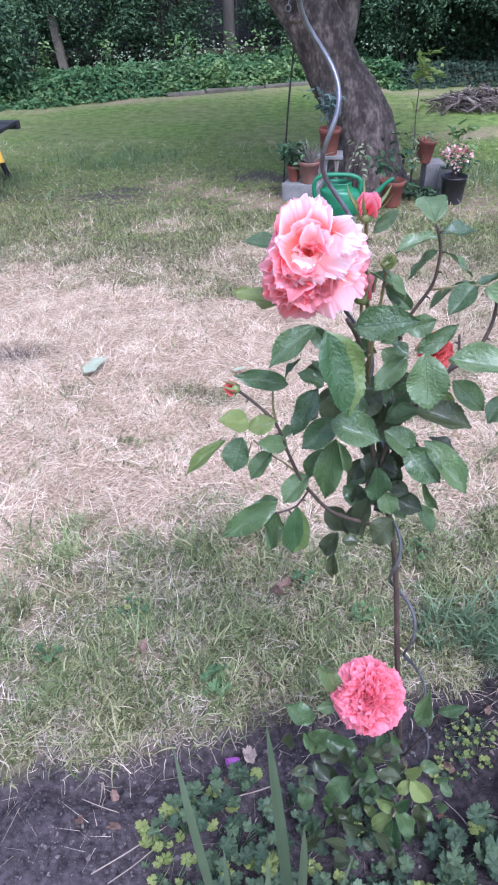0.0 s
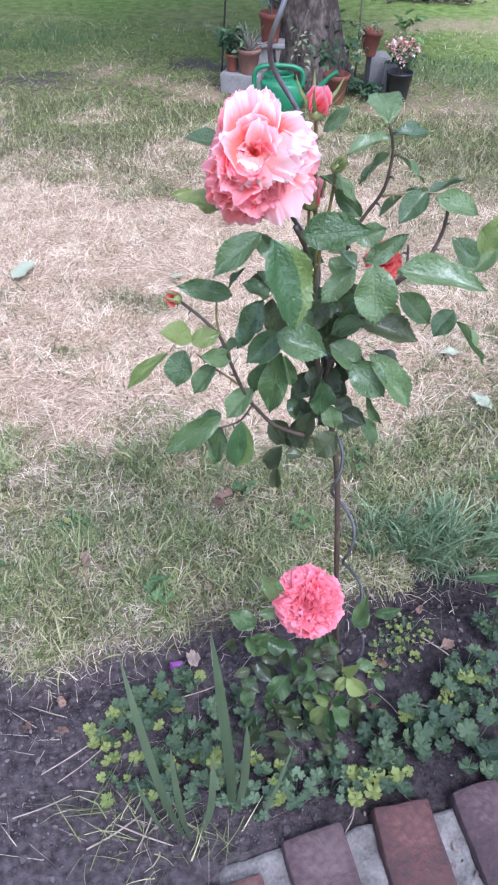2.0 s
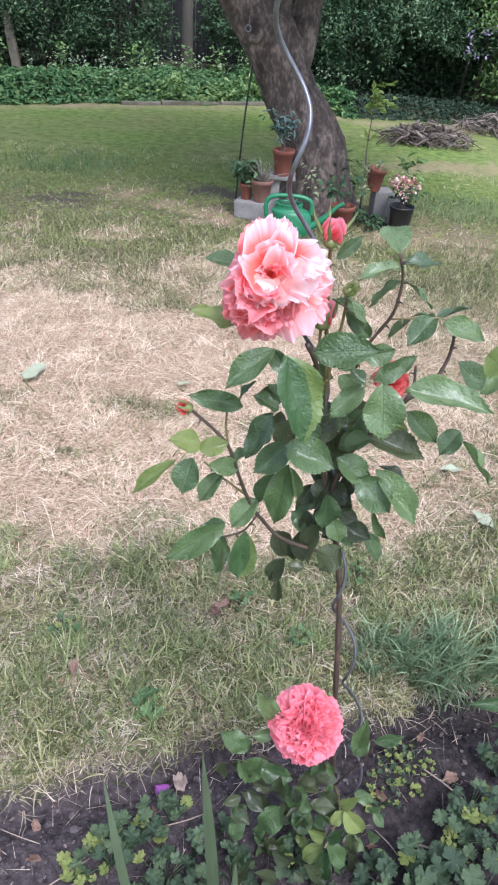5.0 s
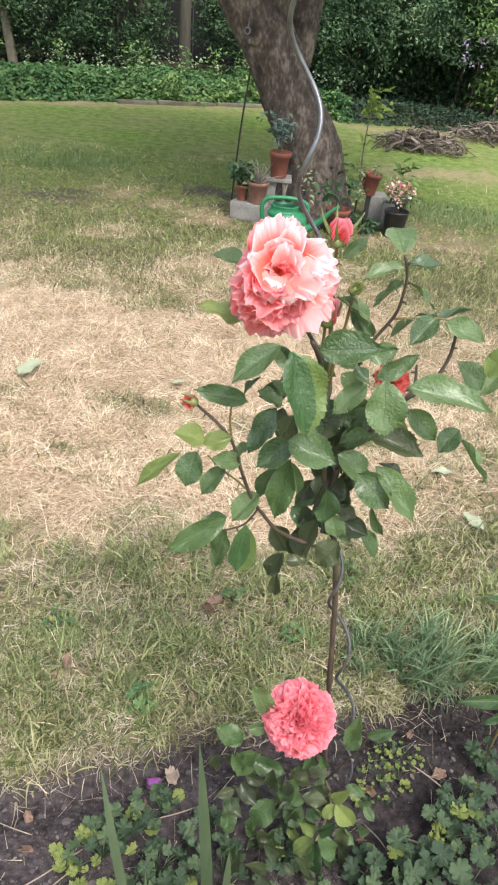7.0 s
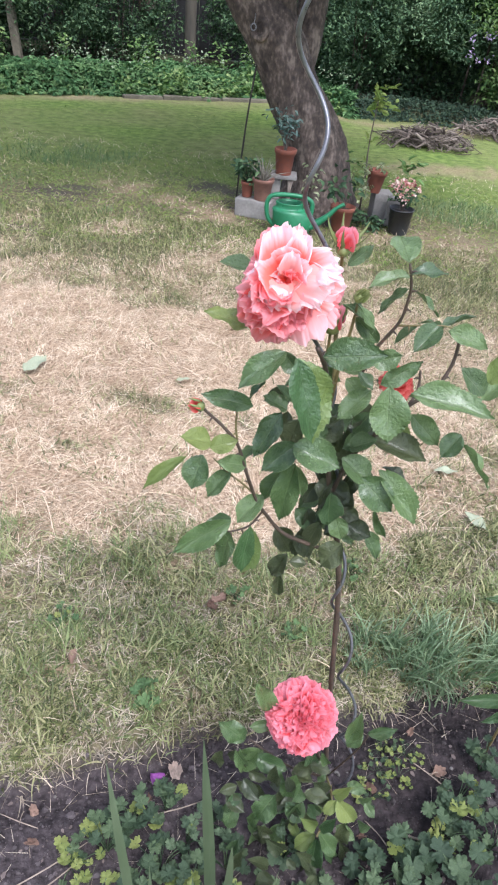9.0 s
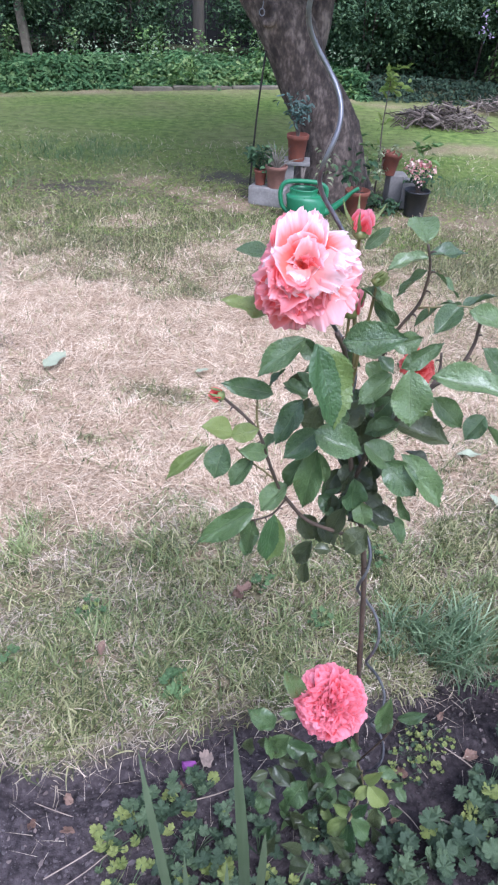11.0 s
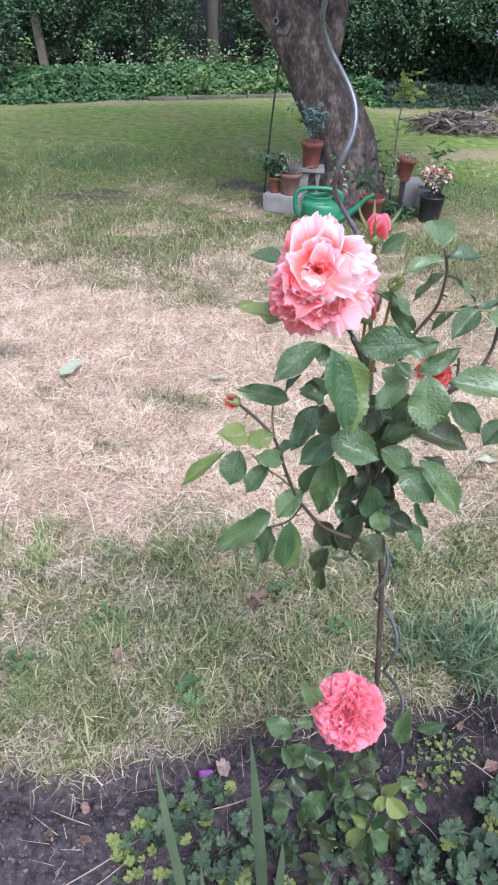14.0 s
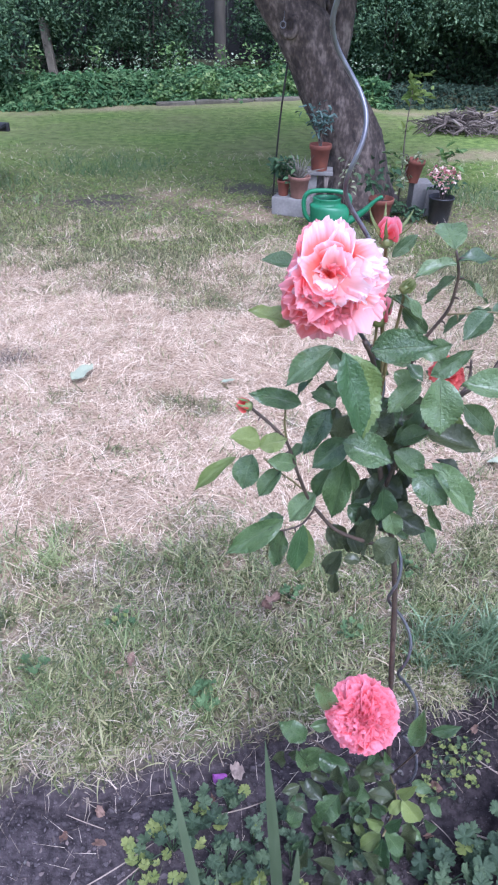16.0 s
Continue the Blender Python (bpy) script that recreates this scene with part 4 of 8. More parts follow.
    # tilted pot on a grey block
    bm = bmesh.new()
    rough_block(bm, (0.105, 0.12, 0.165), pose(0.65, 4.34, 0.08, 0, 0, 8), 3, 0.0015, 0.005)
    tagged(part("concrete_block", bm, M["concrete"]), "grey concrete block carrying a tilted pot", "block")
    flower_pot("dark terracotta pot leaning on a concrete block", (0.585, 4.30, 0.165), 0.058, 0.125, "terracotta", (0, 6, 0))
    pot_plant("pot_plant", "trailing variegated plant hanging from the tilted pot", (0.575, 4.29, 0.29), [((-0.06, -0.05, 0.02), 0.003), ((-0.08, -0.04, -0.10), 0.003), ((-0.04, -0.07, -0.14), 0.003), ((0.04, -0.03, 0.03), 0.002)],
              60, 0.034, "pale_leaf", "twig", 0.55, 0.6)
    bm = bmesh.new()
    rough_block(bm, (0.11, 0.08, 0.165), pose(0.73, 4.22, 0.08, 0, 0, -6), 2, 0.0015, 0.004)
    tagged(part("concrete_block", bm, M["concrete"]), "whitish stone block behind the black pot", "block")
    flower_pot("black plastic pot standing on the lawn", (0.742, 4.08, 0.0), 0.072, 0.145, "black_plastic", lip=False)
    plant = pot_plant("flowering_plant", "round flowering plant with pink and cream blossoms", (0.742, 4.08, 0.13), [((-0.05, 0, 0.12), 0.004), ((0.04, 0, 0.13), 0.004), ((0.0, 0.04, 0.14), 0.004), ((0.06, -0.03, 0.09), 0.003), ((-0.02, -0.04, 0.10), 0.004)],
              60, 0.04, "shrub_leaf", "twig", 0.5)
    leaf_cloud("blossoms", clumps(190, (0, 0, 0.12), (0.088, 0.08, 0.07), 60, 0.007), 0.017, "pink_flower", plant, "pink and cream blossoms", 0.2, 0.8)
    leaf_cloud("young_leaves", clumps(34, (0.0, 0, 0.22), (0.05, 0.04, 0.05), 9, 0.015), 0.05, "light_leaf", plant, "yellow-green young leaves", -0.2, 0.4)
    # a young tree tied behind the tilted pot
    sapling = thing("sapling", "slender young tree with pale green leaves", "sapling", at=(0.535, 4.37, 0))
    bm = bmesh.new()
    sweep(bm, curve_points([(0, 0, -0.03), (0.0, 0, 0.22), (-0.01, 0, 0.42), (0.0, 0, 0.66)], 6), [0.006 - 0.0002 * k for k in range(19)], 7)
    part("stem", bm, M["twig"], sapling)
    pts = np.concatenate([rng.normal((0.025, 0, 0.635), (0.030, 0.025, 0.045), (38, 3)), rng.normal((-0.01, 0, 0.42), (0.025, 0.02, 0.05), (4, 3)), rng.normal((-0.02, 0, 0.25), (0.02, 0.02, 0.05), (4, 3))])
    leaf_cloud("leaves", pts, 0.052, "lime_leaf", sapling, "", -0.4, 0.6)
    sprig = clumps(48, (0.42, 4.75, 0.15), (0.14, 0.1, 0.14), 12, 0.03, 0.01)
    ob = leaf_cloud("weeds", sprig, 0.05, "light_leaf", None, "", 0.1)
    tagged(ob, "sparse pale weeds beside the tree trunk", "weeds", kind="stuff")
    low = clumps(170, (0.56, 4.12, 0.03), (0.14, 0.1, 0.05), 18, 0.02, 0.0)
    ob = leaf_cloud("weeds", low, 0.035, "shrub_leaf", None, "", 0.1)
    tagged(ob, "small green weeds between pots", "weeds", kind="stuff")
    # iron rod
    bm = bmesh.new()
    sweep(bm, curve_points([(-0.238, 4.43, -0.05), (-0.21, 4.43, 0.42), (-0.175, 4.43, 0.76), (-0.14, 4.43, 1.05)], 5), 0.0055, 8)
    tagged(part("iron_rod", bm, M["iron"]), "thin dark iron rod stuck in the lawn", "rod")
    # a leaning stick by the stand
    bm = bmesh.new()
    sweep(bm, curve_points([(0.105, 4.16, 0.0), (0.15, 4.2, 0.14), (0.24, 4.3, 0.37)], 5), 0.0045, 7)
    tagged(part("stick", bm, M["weathered_wood"]), "thin bare stick leaning on the tree", "stick")
    # brush piles
    for cx, cy, wx, wy, h, n, text in ((1.30, 6.7, 0.31, 0.20, 0.15, 560, "pile of dry grey-brown twigs on the lawn"), (2.18, 7.5, 0.36, 0.2, 0.15, 340, "smaller pile of dry twigs by the shrubs")):
        bm = bmesh.new()
        for k in range(n):
            x, y = np.clip(rng.normal(0, 0.45, 2), -0.95, 0.95)
            top = h * max(0.05, 1 - (x * x + y * y) * 0.7)
            z = rng.uniform(0.0, 1.0) * top
            l, a, e = rng.uniform(0.06, 0.27), rng.uniform(0, math.pi), max(-0.5, min(0.5, rng.normal(0, 0.3)))
            d = Vector((math.cos(a) * math.cos(e), math.sin(a) * math.cos(e), math.sin(e))) * l * 0.5
            c = Vector((cx + x * wx * 1.3, cy + y * wy * 1.3, max(z, abs(d.z)) + 0.012))
            sweep(bm, [c - d, c + Vector((0, 0, rng.normal(0, 0.02))), c + d], [0.0035, 0.003, 0.0012] if k % 9 else [0.011, 0.010, 0.006], 5)
        tagged(part("brush_pile", bm, M["twig"]), text, "brush pile", kind="stuff")


by_the_tree()


# ---- sun lounger with a yellow cushion ----
def sun_lounger():
    root = thing("sun_lounger", "low dark sun lounger standing on the lawn", "sun lounger", at=(-2.47, 4.27, 0))
    for k in range(5):
        bm = bmesh.new()
        rough_block(bm, (1.08, 0.095, 0.022), pose(0, -0.21 + 0.108 * k, 0.35), 1, 0.001, 0.004)
        part("slat", bm, M["dark_wood"], root)
    for y in (-0.27, 0.275):
        bm = bmesh.new()
        rough_block(bm, (1.10, 0.03, 0.05), pose(0, y, 0.335), 1, 0.001, 0.005)
        part("rail", bm, M["dark_wood"], root)
    for x, lean in ((-0.42, -0.09), (0.33, 0.09)):
        for y in (-0.05, 0.25):
            bm = bmesh.new()
            sweep(bm, [(x, y, 0.345), (x + lean * 0.5, y, 0.17), (x + lean, y, 0.0)], 0.018, 8)
            part("leg", bm, M["dark_wood"], root)
    bm = bmesh.new()
    n = 16
    corners = [Vector(c) for c in ((-0.45, 0.18, 0.385), (0.47, 0.02, 0.405), (0.68, -0.33, 0.245), (-0.45, -0.36, 0.11))]
    grid = []
    for i in range(n + 1):
        row = []
        for j in range(n + 1):
            u, v = i / n, j / n
            p = corners[0].lerp(corners[1], u).lerp(corners[3].lerp(corners[2], u), v)
            p.z += 0.08 * math.sin(math.pi * v) + 0.012 * math.sin(u * 9 + v * 5)
            p.y -= 0.03 * math.sin(math.pi * v)
            row.append(bm.verts.new(p))
        grid.append(row)
    for i in range(n):
        for j in range(n):
            bm.faces.new((grid[i][j], grid[i + 1][j], grid[i + 1][j + 1], grid[i][j + 1]))
    bmesh.ops.solidify(bm, geom=bm.faces[:], thickness=0.03)
    cushion = part("cushion", bm, M["yellow_cloth"])
    tagged(cushion, "yellow cushion hanging over the edge of the lounger", "cushion")
    cushion.location = (-2.47, 4.27, 0)


sun_lounger()


# ---- the rose ----
def leaf_material(name, dark, mid, light, rough=0.38, spec=0.5, thin=0.25, half=None):
    """A rose leaf: midrib, side veins with a quilted relief, patchy colour and a soft gloss. half: another colour for one side of the midrib."""
    m = bpy.data.materials.new(name)
    m.use_nodes = True
    nt = m.node_tree
    n, ln = nt.nodes, nt.links
    bsdf = n["Principled BSDF"]

    def calc(op, a, b=None, c=None):
        node = n.new("ShaderNodeMath")
        node.operation = op
        for k, v in enumerate((a, b, c)):
            if v is None:
                continue
            if isinstance(v, (int, float)):
                node.inputs[k].default_value = v
            else:
                ln.new(v, node.inputs[k])
        return node.outputs[0]

    uv = n.new("ShaderNodeUVMap")
    sep = n.new("ShaderNodeSeparateXYZ")
    ln.new(uv.outputs["UV"], sep.inputs[0])
    side = calc("ABSOLUTE", calc("MULTIPLY_ADD", sep.outputs["X"], 2.0, -1.0))
    co = n.new("ShaderNodeTexCoord")
    wide = n.new("ShaderNodeMapping")
    wide.inputs["Scale"].default_value = (1.0, 1.8, 1.0)
    ln.new(co.outputs["Object"], wide.inputs["Vector"])
    spots, grain = n.new("ShaderNodeTexNoise"), n.new("ShaderNodeTexNoise")
    for node, s in ((spots, 3.0), (grain, 11.0)):
        node.inputs["Scale"].default_value, node.inputs["Detail"].default_value = s, 4
        ln.new(wide.outputs["Vector"], node.inputs["Vector"])
    bend = calc("MULTIPLY_ADD", grain.outputs["Fac"], 0.10, -0.05)
    wave = calc("SINE", calc("MULTIPLY", calc("ADD", calc("SUBTRACT", sep.outputs["Y"], calc("MULTIPLY", side, 0.22)), bend), 50.0))
    vein = calc("POWER", calc("MULTIPLY_ADD", wave, 0.5, 0.5), 7.0)
    rib = calc("SUBTRACT", 1.0, calc("MINIMUM", calc("MULTIPLY", side, 16.0), 1.0))
    margin = calc("MULTIPLY", calc("GREATER_THAN", side, 0.95), 0.8)
    lines = calc("MAXIMUM", calc("MAXIMUM", rib, margin), calc("MULTIPLY", vein, 0.25))
    info = n.new("ShaderNodeObjectInfo")
    tone = calc("ADD", calc("MULTIPLY", info.outputs["Random"], 0.55), calc("MULTIPLY", spots.outputs["Fac"], 0.5))
    ramp = n.new("ShaderNodeValToRGB")
    el = ramp.color_ramp.elements
    el[0].position, el[0].color = 0.2, (*dark, 1)
    el[1].position, el[1].color = 0.85, (*mid, 1)
    ln.new(tone, ramp.inputs["Fac"])
    colour = ramp.outputs["Color"]
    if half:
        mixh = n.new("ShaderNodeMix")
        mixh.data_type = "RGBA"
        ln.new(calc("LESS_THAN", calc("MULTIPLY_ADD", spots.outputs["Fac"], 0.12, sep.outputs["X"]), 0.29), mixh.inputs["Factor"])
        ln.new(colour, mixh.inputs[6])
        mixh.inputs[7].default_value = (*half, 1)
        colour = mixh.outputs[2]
    mix = n.new("ShaderNodeMix")
    mix.data_type = "RGBA"
    ln.new(calc("MULTIPLY", lines, 0.35), mix.inputs["Factor"])
    ln.new(colour, mix.inputs[6])
    mix.inputs[7].default_value = (*light, 1)
    ln.new(mix.outputs[2], bsdf.inputs["Base Color"])
    ln.new(calc("MULTIPLY_ADD", grain.outputs["Fac"], 0.3, rough - 0.15), bsdf.inputs["Roughness"])
    bsdf.inputs["Specular IOR Level"].default_value = spec
    bsdf.inputs["Coat Weight"].default_value, bsdf.inputs["Coat Roughness"].default_value = 0.45, 0.22
    drops = n.new("ShaderNodeTexVoronoi")  # rain drops on the blade
    drops.inputs["Scale"].default_value = 15.0
    ln.new(wide.outputs["Vector"], drops.inputs["Vector"])
    bead = calc("MULTIPLY", calc("MAXIMUM", calc("MULTIPLY_ADD", drops.outputs["Distance"], -3.2, 1.0), 0.0), calc("GREATER_THAN", drops.outputs["Color"], 0.55))
    relief = calc("ADD", calc("MULTIPLY", calc("POWER", calc("ABSOLUTE", wave), 0.7), 0.16), calc("MULTIPLY", grain.outputs["Fac"], 2.4))
    relief = calc("ADD", relief, calc("MULTIPLY", bead, 1.1))
    bp = n.new("ShaderNodeBump")
    bp.inputs["Strength"].default_value, bp.inputs["Distance"].default_value = 0.8, 0.0017
    ln.new(calc("SUBTRACT", relief, calc("MULTIPLY", rib, 0.8)), bp.inputs["Height"])
    ln.new(bp.outputs["Normal"], bsdf.inputs["Normal"])
    tr = n.new("ShaderNodeBsdfTranslucent")
    ms = n.new("ShaderNodeMixShader")
    ms.inputs["Fac"].default_value = thin
    ln.new(mix.outputs[2], tr.inputs["Color"])
    ln.new(bsdf.outputs["BSDF"], ms.inputs[1])
    ln.new(tr.outputs["BSDF"], ms.inputs[2])
    ln.new(ms.outputs["Shader"], n["Material Output"].inputs["Surface"])
    return m


LEAF = {"d": leaf_material("rose_leaf", (0.040, 0.085, 0.030), (0.140, 0.215, 0.078), (0.25, 0.32, 0.15), 0.32, 0.7),
        # darker copy of rose_leaf: shade inside the crown and low down, as colour
        "k": leaf_material("shaded_rose_leaf", (0.032, 0.046, 0.020), (0.086, 0.105, 0.042), (0.12, 0.15, 0.07), 0.42, 0.5),
        "m": leaf_material("mid_rose_leaf", (0.038, 0.085, 0.030), (0.105, 0.170, 0.058), (0.22, 0.30, 0.13), thin=0.35),
        "y": leaf_material("young_rose_leaf", (0.14, 0.20, 0.055), (0.25, 0.305, 0.09), (0.33, 0.38, 0.16), 0.4, thin=0.35),
        # lit side of a folded leaf, painted as a second, yellow-green colour
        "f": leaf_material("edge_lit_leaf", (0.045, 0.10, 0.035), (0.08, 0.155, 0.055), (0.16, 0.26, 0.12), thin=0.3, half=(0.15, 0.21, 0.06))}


def leaf_mesh(name, fold, curl, wave, seed):
    """A toothed oval leaf, one unit long and one wide, with its base at the origin."""
    rows, cols = 44, 8
    verts, faces, uvs = [], [], []
    for i in range(rows + 1):
        v = i / rows
        w = 0.5 * max(0.0, 1 - abs(2 * v ** 0.9 - 1) ** 2.05) ** 0.82 * (1 - 0.45 * max(0, v - 0.76) / 0.24)
        if 0.04 < v < 0.97:
            w *= 1 + 0.055 * ((i % 3) / 2 - 0.5)
        w = max(w, 0.012)
        for j in range(cols + 1):
            u = -1 + 2 * j / cols
            lift = fold * abs(u) ** 1.1 * w - curl * v * v + wave * math.sin(v * 9 + seed + u * 1.5) * u * u * w
            lift += 0.060 * noise.noise((u * 1.4 + seed * 5, v * 2.6, seed)) + 0.005 * math.sin(2 * math.pi * (v * 8 - 1.8 * abs(u))) * min(1, 2 * abs(u)) * w * 2 + 0.014 * noise.noise((u * 4 + seed, v * 9.0, seed * 2)) * min(1, 3 * abs(u))
            verts.append((u * w, v + 0.012 * u * u * ((i % 3) - 1), lift))
            uvs.append((0.5 + 0.5 * u, v))
    for i in range(rows):
        for j in range(cols):
            a = i * (cols + 1) + j
            faces.append((a, a + 1, a + cols + 2, a + cols + 1))
    me = quad_mesh(name, verts, faces)
    layer = me.uv_layers.new(name="UVMap")
    idx = np.array(faces).ravel()
    layer.data.foreach_set("uv", np.array(uvs, np.float32)[idx].ravel())
    return me


LEAF_SHAPES = {kind: [leaf_mesh("leaf", f, c, w, s) for f, c, w, s in
                      ((0.40, 0.10, 0.15, 1), (0.3, 0.14, 0.2, 2), (0.5, 0.06, 0.12, 3), (0.2, 0.16, 0.22, 4), (0.35, -0.05, 0.2, 5), (0.5, 0.10, 0.15, 6))] for kind in LEAF}
for kind, shapes in LEAF_SHAPES.items():
    for shape in shapes:
        shape.materials.append(LEAF[kind])

rose = thing("rose_bush", "tall standard rose with coral pink blooms and glossy leaves", "rose bush", at=(0.223, 0.721, -0.02))
ROSE_IN = rose.matrix_basis.inverted()
counts = {"leaf": 0}
FACE = Vector((0.0, -0.62, 0.78))


def oriented(b, t, width, roll, lift=FACE):
    """A frame at b with y towards t, z towards the light, and scaled to the length and width."""
    b, t = Vector(b), Vector(t)
    d = t - b
    length = d.length
    y = d.normalized()
    z = (lift - y * lift.dot(y)).normalized()
    z = Matrix.Rotation(radians(roll), 3, y) @ z
    x = y.cross(z)
    m = Matrix((x, y, z)).transposed().to_4x4()
    return Matrix.Translation(b) @ m @ Matrix.Diagonal((width, length, (width + length) * 0.5, 1))


def rose_leaf(b, t, width, roll, kind):
    k = counts["leaf"]
    counts["leaf"] += 1
    ob = new("leaf", LEAF_SHAPES[kind][(k * 5 + k // 3) % 6])
    ob.parent = rose
    width = min(width, (0.74 if b[2] > 0.5 else 0.58) * (Vector(t) - Vector(b)).length)
    ob.matrix_basis = ROSE_IN @ oriented(b, t, width * 1.02, roll + 14 * math.sin(k * 2.1))


M["rose_stem"] = material("rose_stem", [(0.3, (0.03, 0.021, 0.016)), (0.7, (0.095, 0.064, 0.046))], 30, 0.6, 0.5, 160)
M["rose_young_stem"] = material("rose_young_stem", [(0.3, (0.11, 0.07, 0.03)), (0.7, (0.17, 0.16, 0.06))], 30, 0.5, 0.2, 160)


def rose_stem(points, r0, r1, kind):
    bm = bmesh.new()
    pts = curve_points([ROSE_IN @ Vector(p) for p in points], 5)
    k = len(pts)
    rings = sweep(bm, pts, [(r0 + (r1 - r0) * i / (k - 1)) * (1 + 0.10 * math.sin(i * 2.3)) for i in range(k)], 9)
    for i in range(3, k - 2, 5):  # thorns
        a = i * 1.9
        r = r0 + (r1 - r0) * i / (k - 1)
        out = (rings[i][int(a) % 9].co - pts[i]).normalized()
        sweep(bm, [pts[i] + out * r * 0.7, pts[i] + out * (r + 0.0035) + Vector((0, 0, 0.0008)), pts[i] + out * (r + 0.006) - Vector((0, 0, 0.001))], [0.0016, 0.0009, 0.0002], 5)
    part("stem", bm, M["rose_stem" if kind == "stem" else "rose_young_stem"], rose)


def petal_material(name, heart, body, edge, edge_at=0.9):
    """A petal: deep at its foot, paler towards the ruffled edge, finely streaked."""
    m = bpy.data.materials.new(name)
    m.use_nodes = True
    nt = m.node_tree
    n, ln = nt.nodes, nt.links
    bsdf = n["Principled BSDF"]
    uv = n.new("ShaderNodeUVMap")
    sep = n.new("ShaderNodeSeparateXYZ")
    ln.new(uv.outputs["UV"], sep.inputs[0])
    mp = n.new("ShaderNodeMapping")
    mp.inputs["Scale"].default_value = (14, 2.2, 1)
    ln.new(uv.outputs["UV"], mp.inputs["Vector"])
    streak = n.new("ShaderNodeTexNoise")
    streak.inputs["Scale"].default_value, streak.inputs["Detail"].default_value = 1.6, 5
    ln.new(mp.outputs["Vector"], streak.inputs["Vector"])
    info = n.new("ShaderNodeObjectInfo")
    a = n.new("ShaderNodeMath")
    a.operation = "MULTIPLY_ADD"
    a.inputs[1].default_value, a.inputs[2].default_value = 0.2, -0.1
    ln.new(streak.outputs["Fac"], a.inputs[0])
    b = n.new("ShaderNodeMath")
    b.operation = "MULTIPLY_ADD"
    b.inputs[1].default_value, b.inputs[2].default_value = 0.30, -0.15
    ln.new(info.outputs["Random"], b.inputs[0])
    c = n.new("ShaderNodeMath")
    ln.new(a.outputs[0], c.inputs[0])
    ln.new(b.outputs[0], c.inputs[1])
    d = n.new("ShaderNodeMath")
    ln.new(c.outputs[0], d.inputs[0])
    ln.new(sep.outputs["Y"], d.inputs[1])
    ramp = n.new("ShaderNodeValToRGB")
    el = ramp.color_ramp.elements
    el[0].position, el[0].color = 0.15, (*heart, 1)
    el[1].position, el[1].color = edge_at + 0.12, (*edge, 1)
    mid = el.new(0.64)
    mid.color = (*body, 1)
    ln.new(d.outputs[0], ramp.inputs["Fac"])
    ln.new(ramp.outputs["Color"], bsdf.inputs["Base Color"])
    bsdf.inputs["Roughness"].default_value = 0.6
    bsdf.inputs["Specular IOR Level"].default_value = 0.3
    bp = n.new("ShaderNodeBump")
    bp.inputs["Strength"].default_value, bp.inputs["Distance"].default_value = 0.12, 0.0008
    ln.new(streak.outputs["Fac"], bp.inputs["Height"])
    ln.new(bp.outputs["Normal"], bsdf.inputs["Normal"])
    tr = n.new("ShaderNodeBsdfTranslucent")
    ms = n.new("ShaderNodeMixShader")
    ms.inputs["Fac"].default_value = 0.54
    ln.new(ramp.outputs["Color"], tr.inputs["Color"])
    ln.new(bsdf.outputs["BSDF"], ms.inputs[1])
    ln.new(tr.outputs["BSDF"], ms.inputs[2])
    ln.new(ms.outputs["Shader"], n["Material Output"].inputs["Surface"])
    return m


def petal_mesh(name, mat, seed, ruffle, cup, roll_back, notch, slim=1.0, rows=14, cols=52):
    """A petal, one unit long and about one wide, standing up along y with its foot at the origin."""
    verts, faces, uvs = [], [], []
    for i in range(rows + 1):
        v = (i / rows) ** 0.8
        w = slim * (0.12 + 0.46 * math.sin(math.pi * 0.5 * min(1, v * 1.25)) ** 0.9)
        for j in range(cols + 1):
            u = -1 + 2 * j / cols
            edge = 1 - 0.08 * u * u - 0.36 * u ** 4 - notch * math.exp(-(u * 4) ** 2) + 0.10 * noise.noise((u * 2.6, seed * 7.7, 2.0)) + 0.05 * noise.noise((u * 7, seed * 3.7, 5.0)) + 0.022 * noise.noise((u * 19, seed * 2.7, 8.0))
            f = ruffle * v ** 2.2
            fold = 0.9 * noise.noise((u * 1.3, v * 0.8, seed * 3.3)) + 0.7 * v * noise.noise((u * 2.8, v * 1.2, seed * 5.1)) + 0.62 * v ** 7 * noise.noise((u * 6.5, v * 1.5, seed * 1.9)) + 0.30 * v ** 11 * noise.noise((u * 15, v * 2.0, seed * 6.1))
            z = cup * (u * u) * w * 1.3 + 0.25 * cup * math.sin(v * 2.2) - roll_back * max(0, v - 0.55) ** 2 * 2.2 + f * fold * 1.7
            x = u * w + f * 0.30 * noise.noise((u * 4.0, v, seed * 2.7))
            verts.append((x, v * edge + f * 0.25 * noise.noise((u * 5.0, v * 2, seed * 9.1)), z))
            uvs.append((0.5 + 0.5 * u, v))
    for i in range(rows):
        for j in range(cols):
            a = i * (cols + 1) + j
            faces.append((a, a + 1, a + cols + 2, a + cols + 1))
    me = quad_mesh(name, verts, faces)
    layer = me.uv_layers.new(name="UVMap")
    layer.data.foreach_set("uv", np.array(uvs, np.float32)[np.array(faces).ravel()].ravel())
    me.materials.append(mat)
    return me


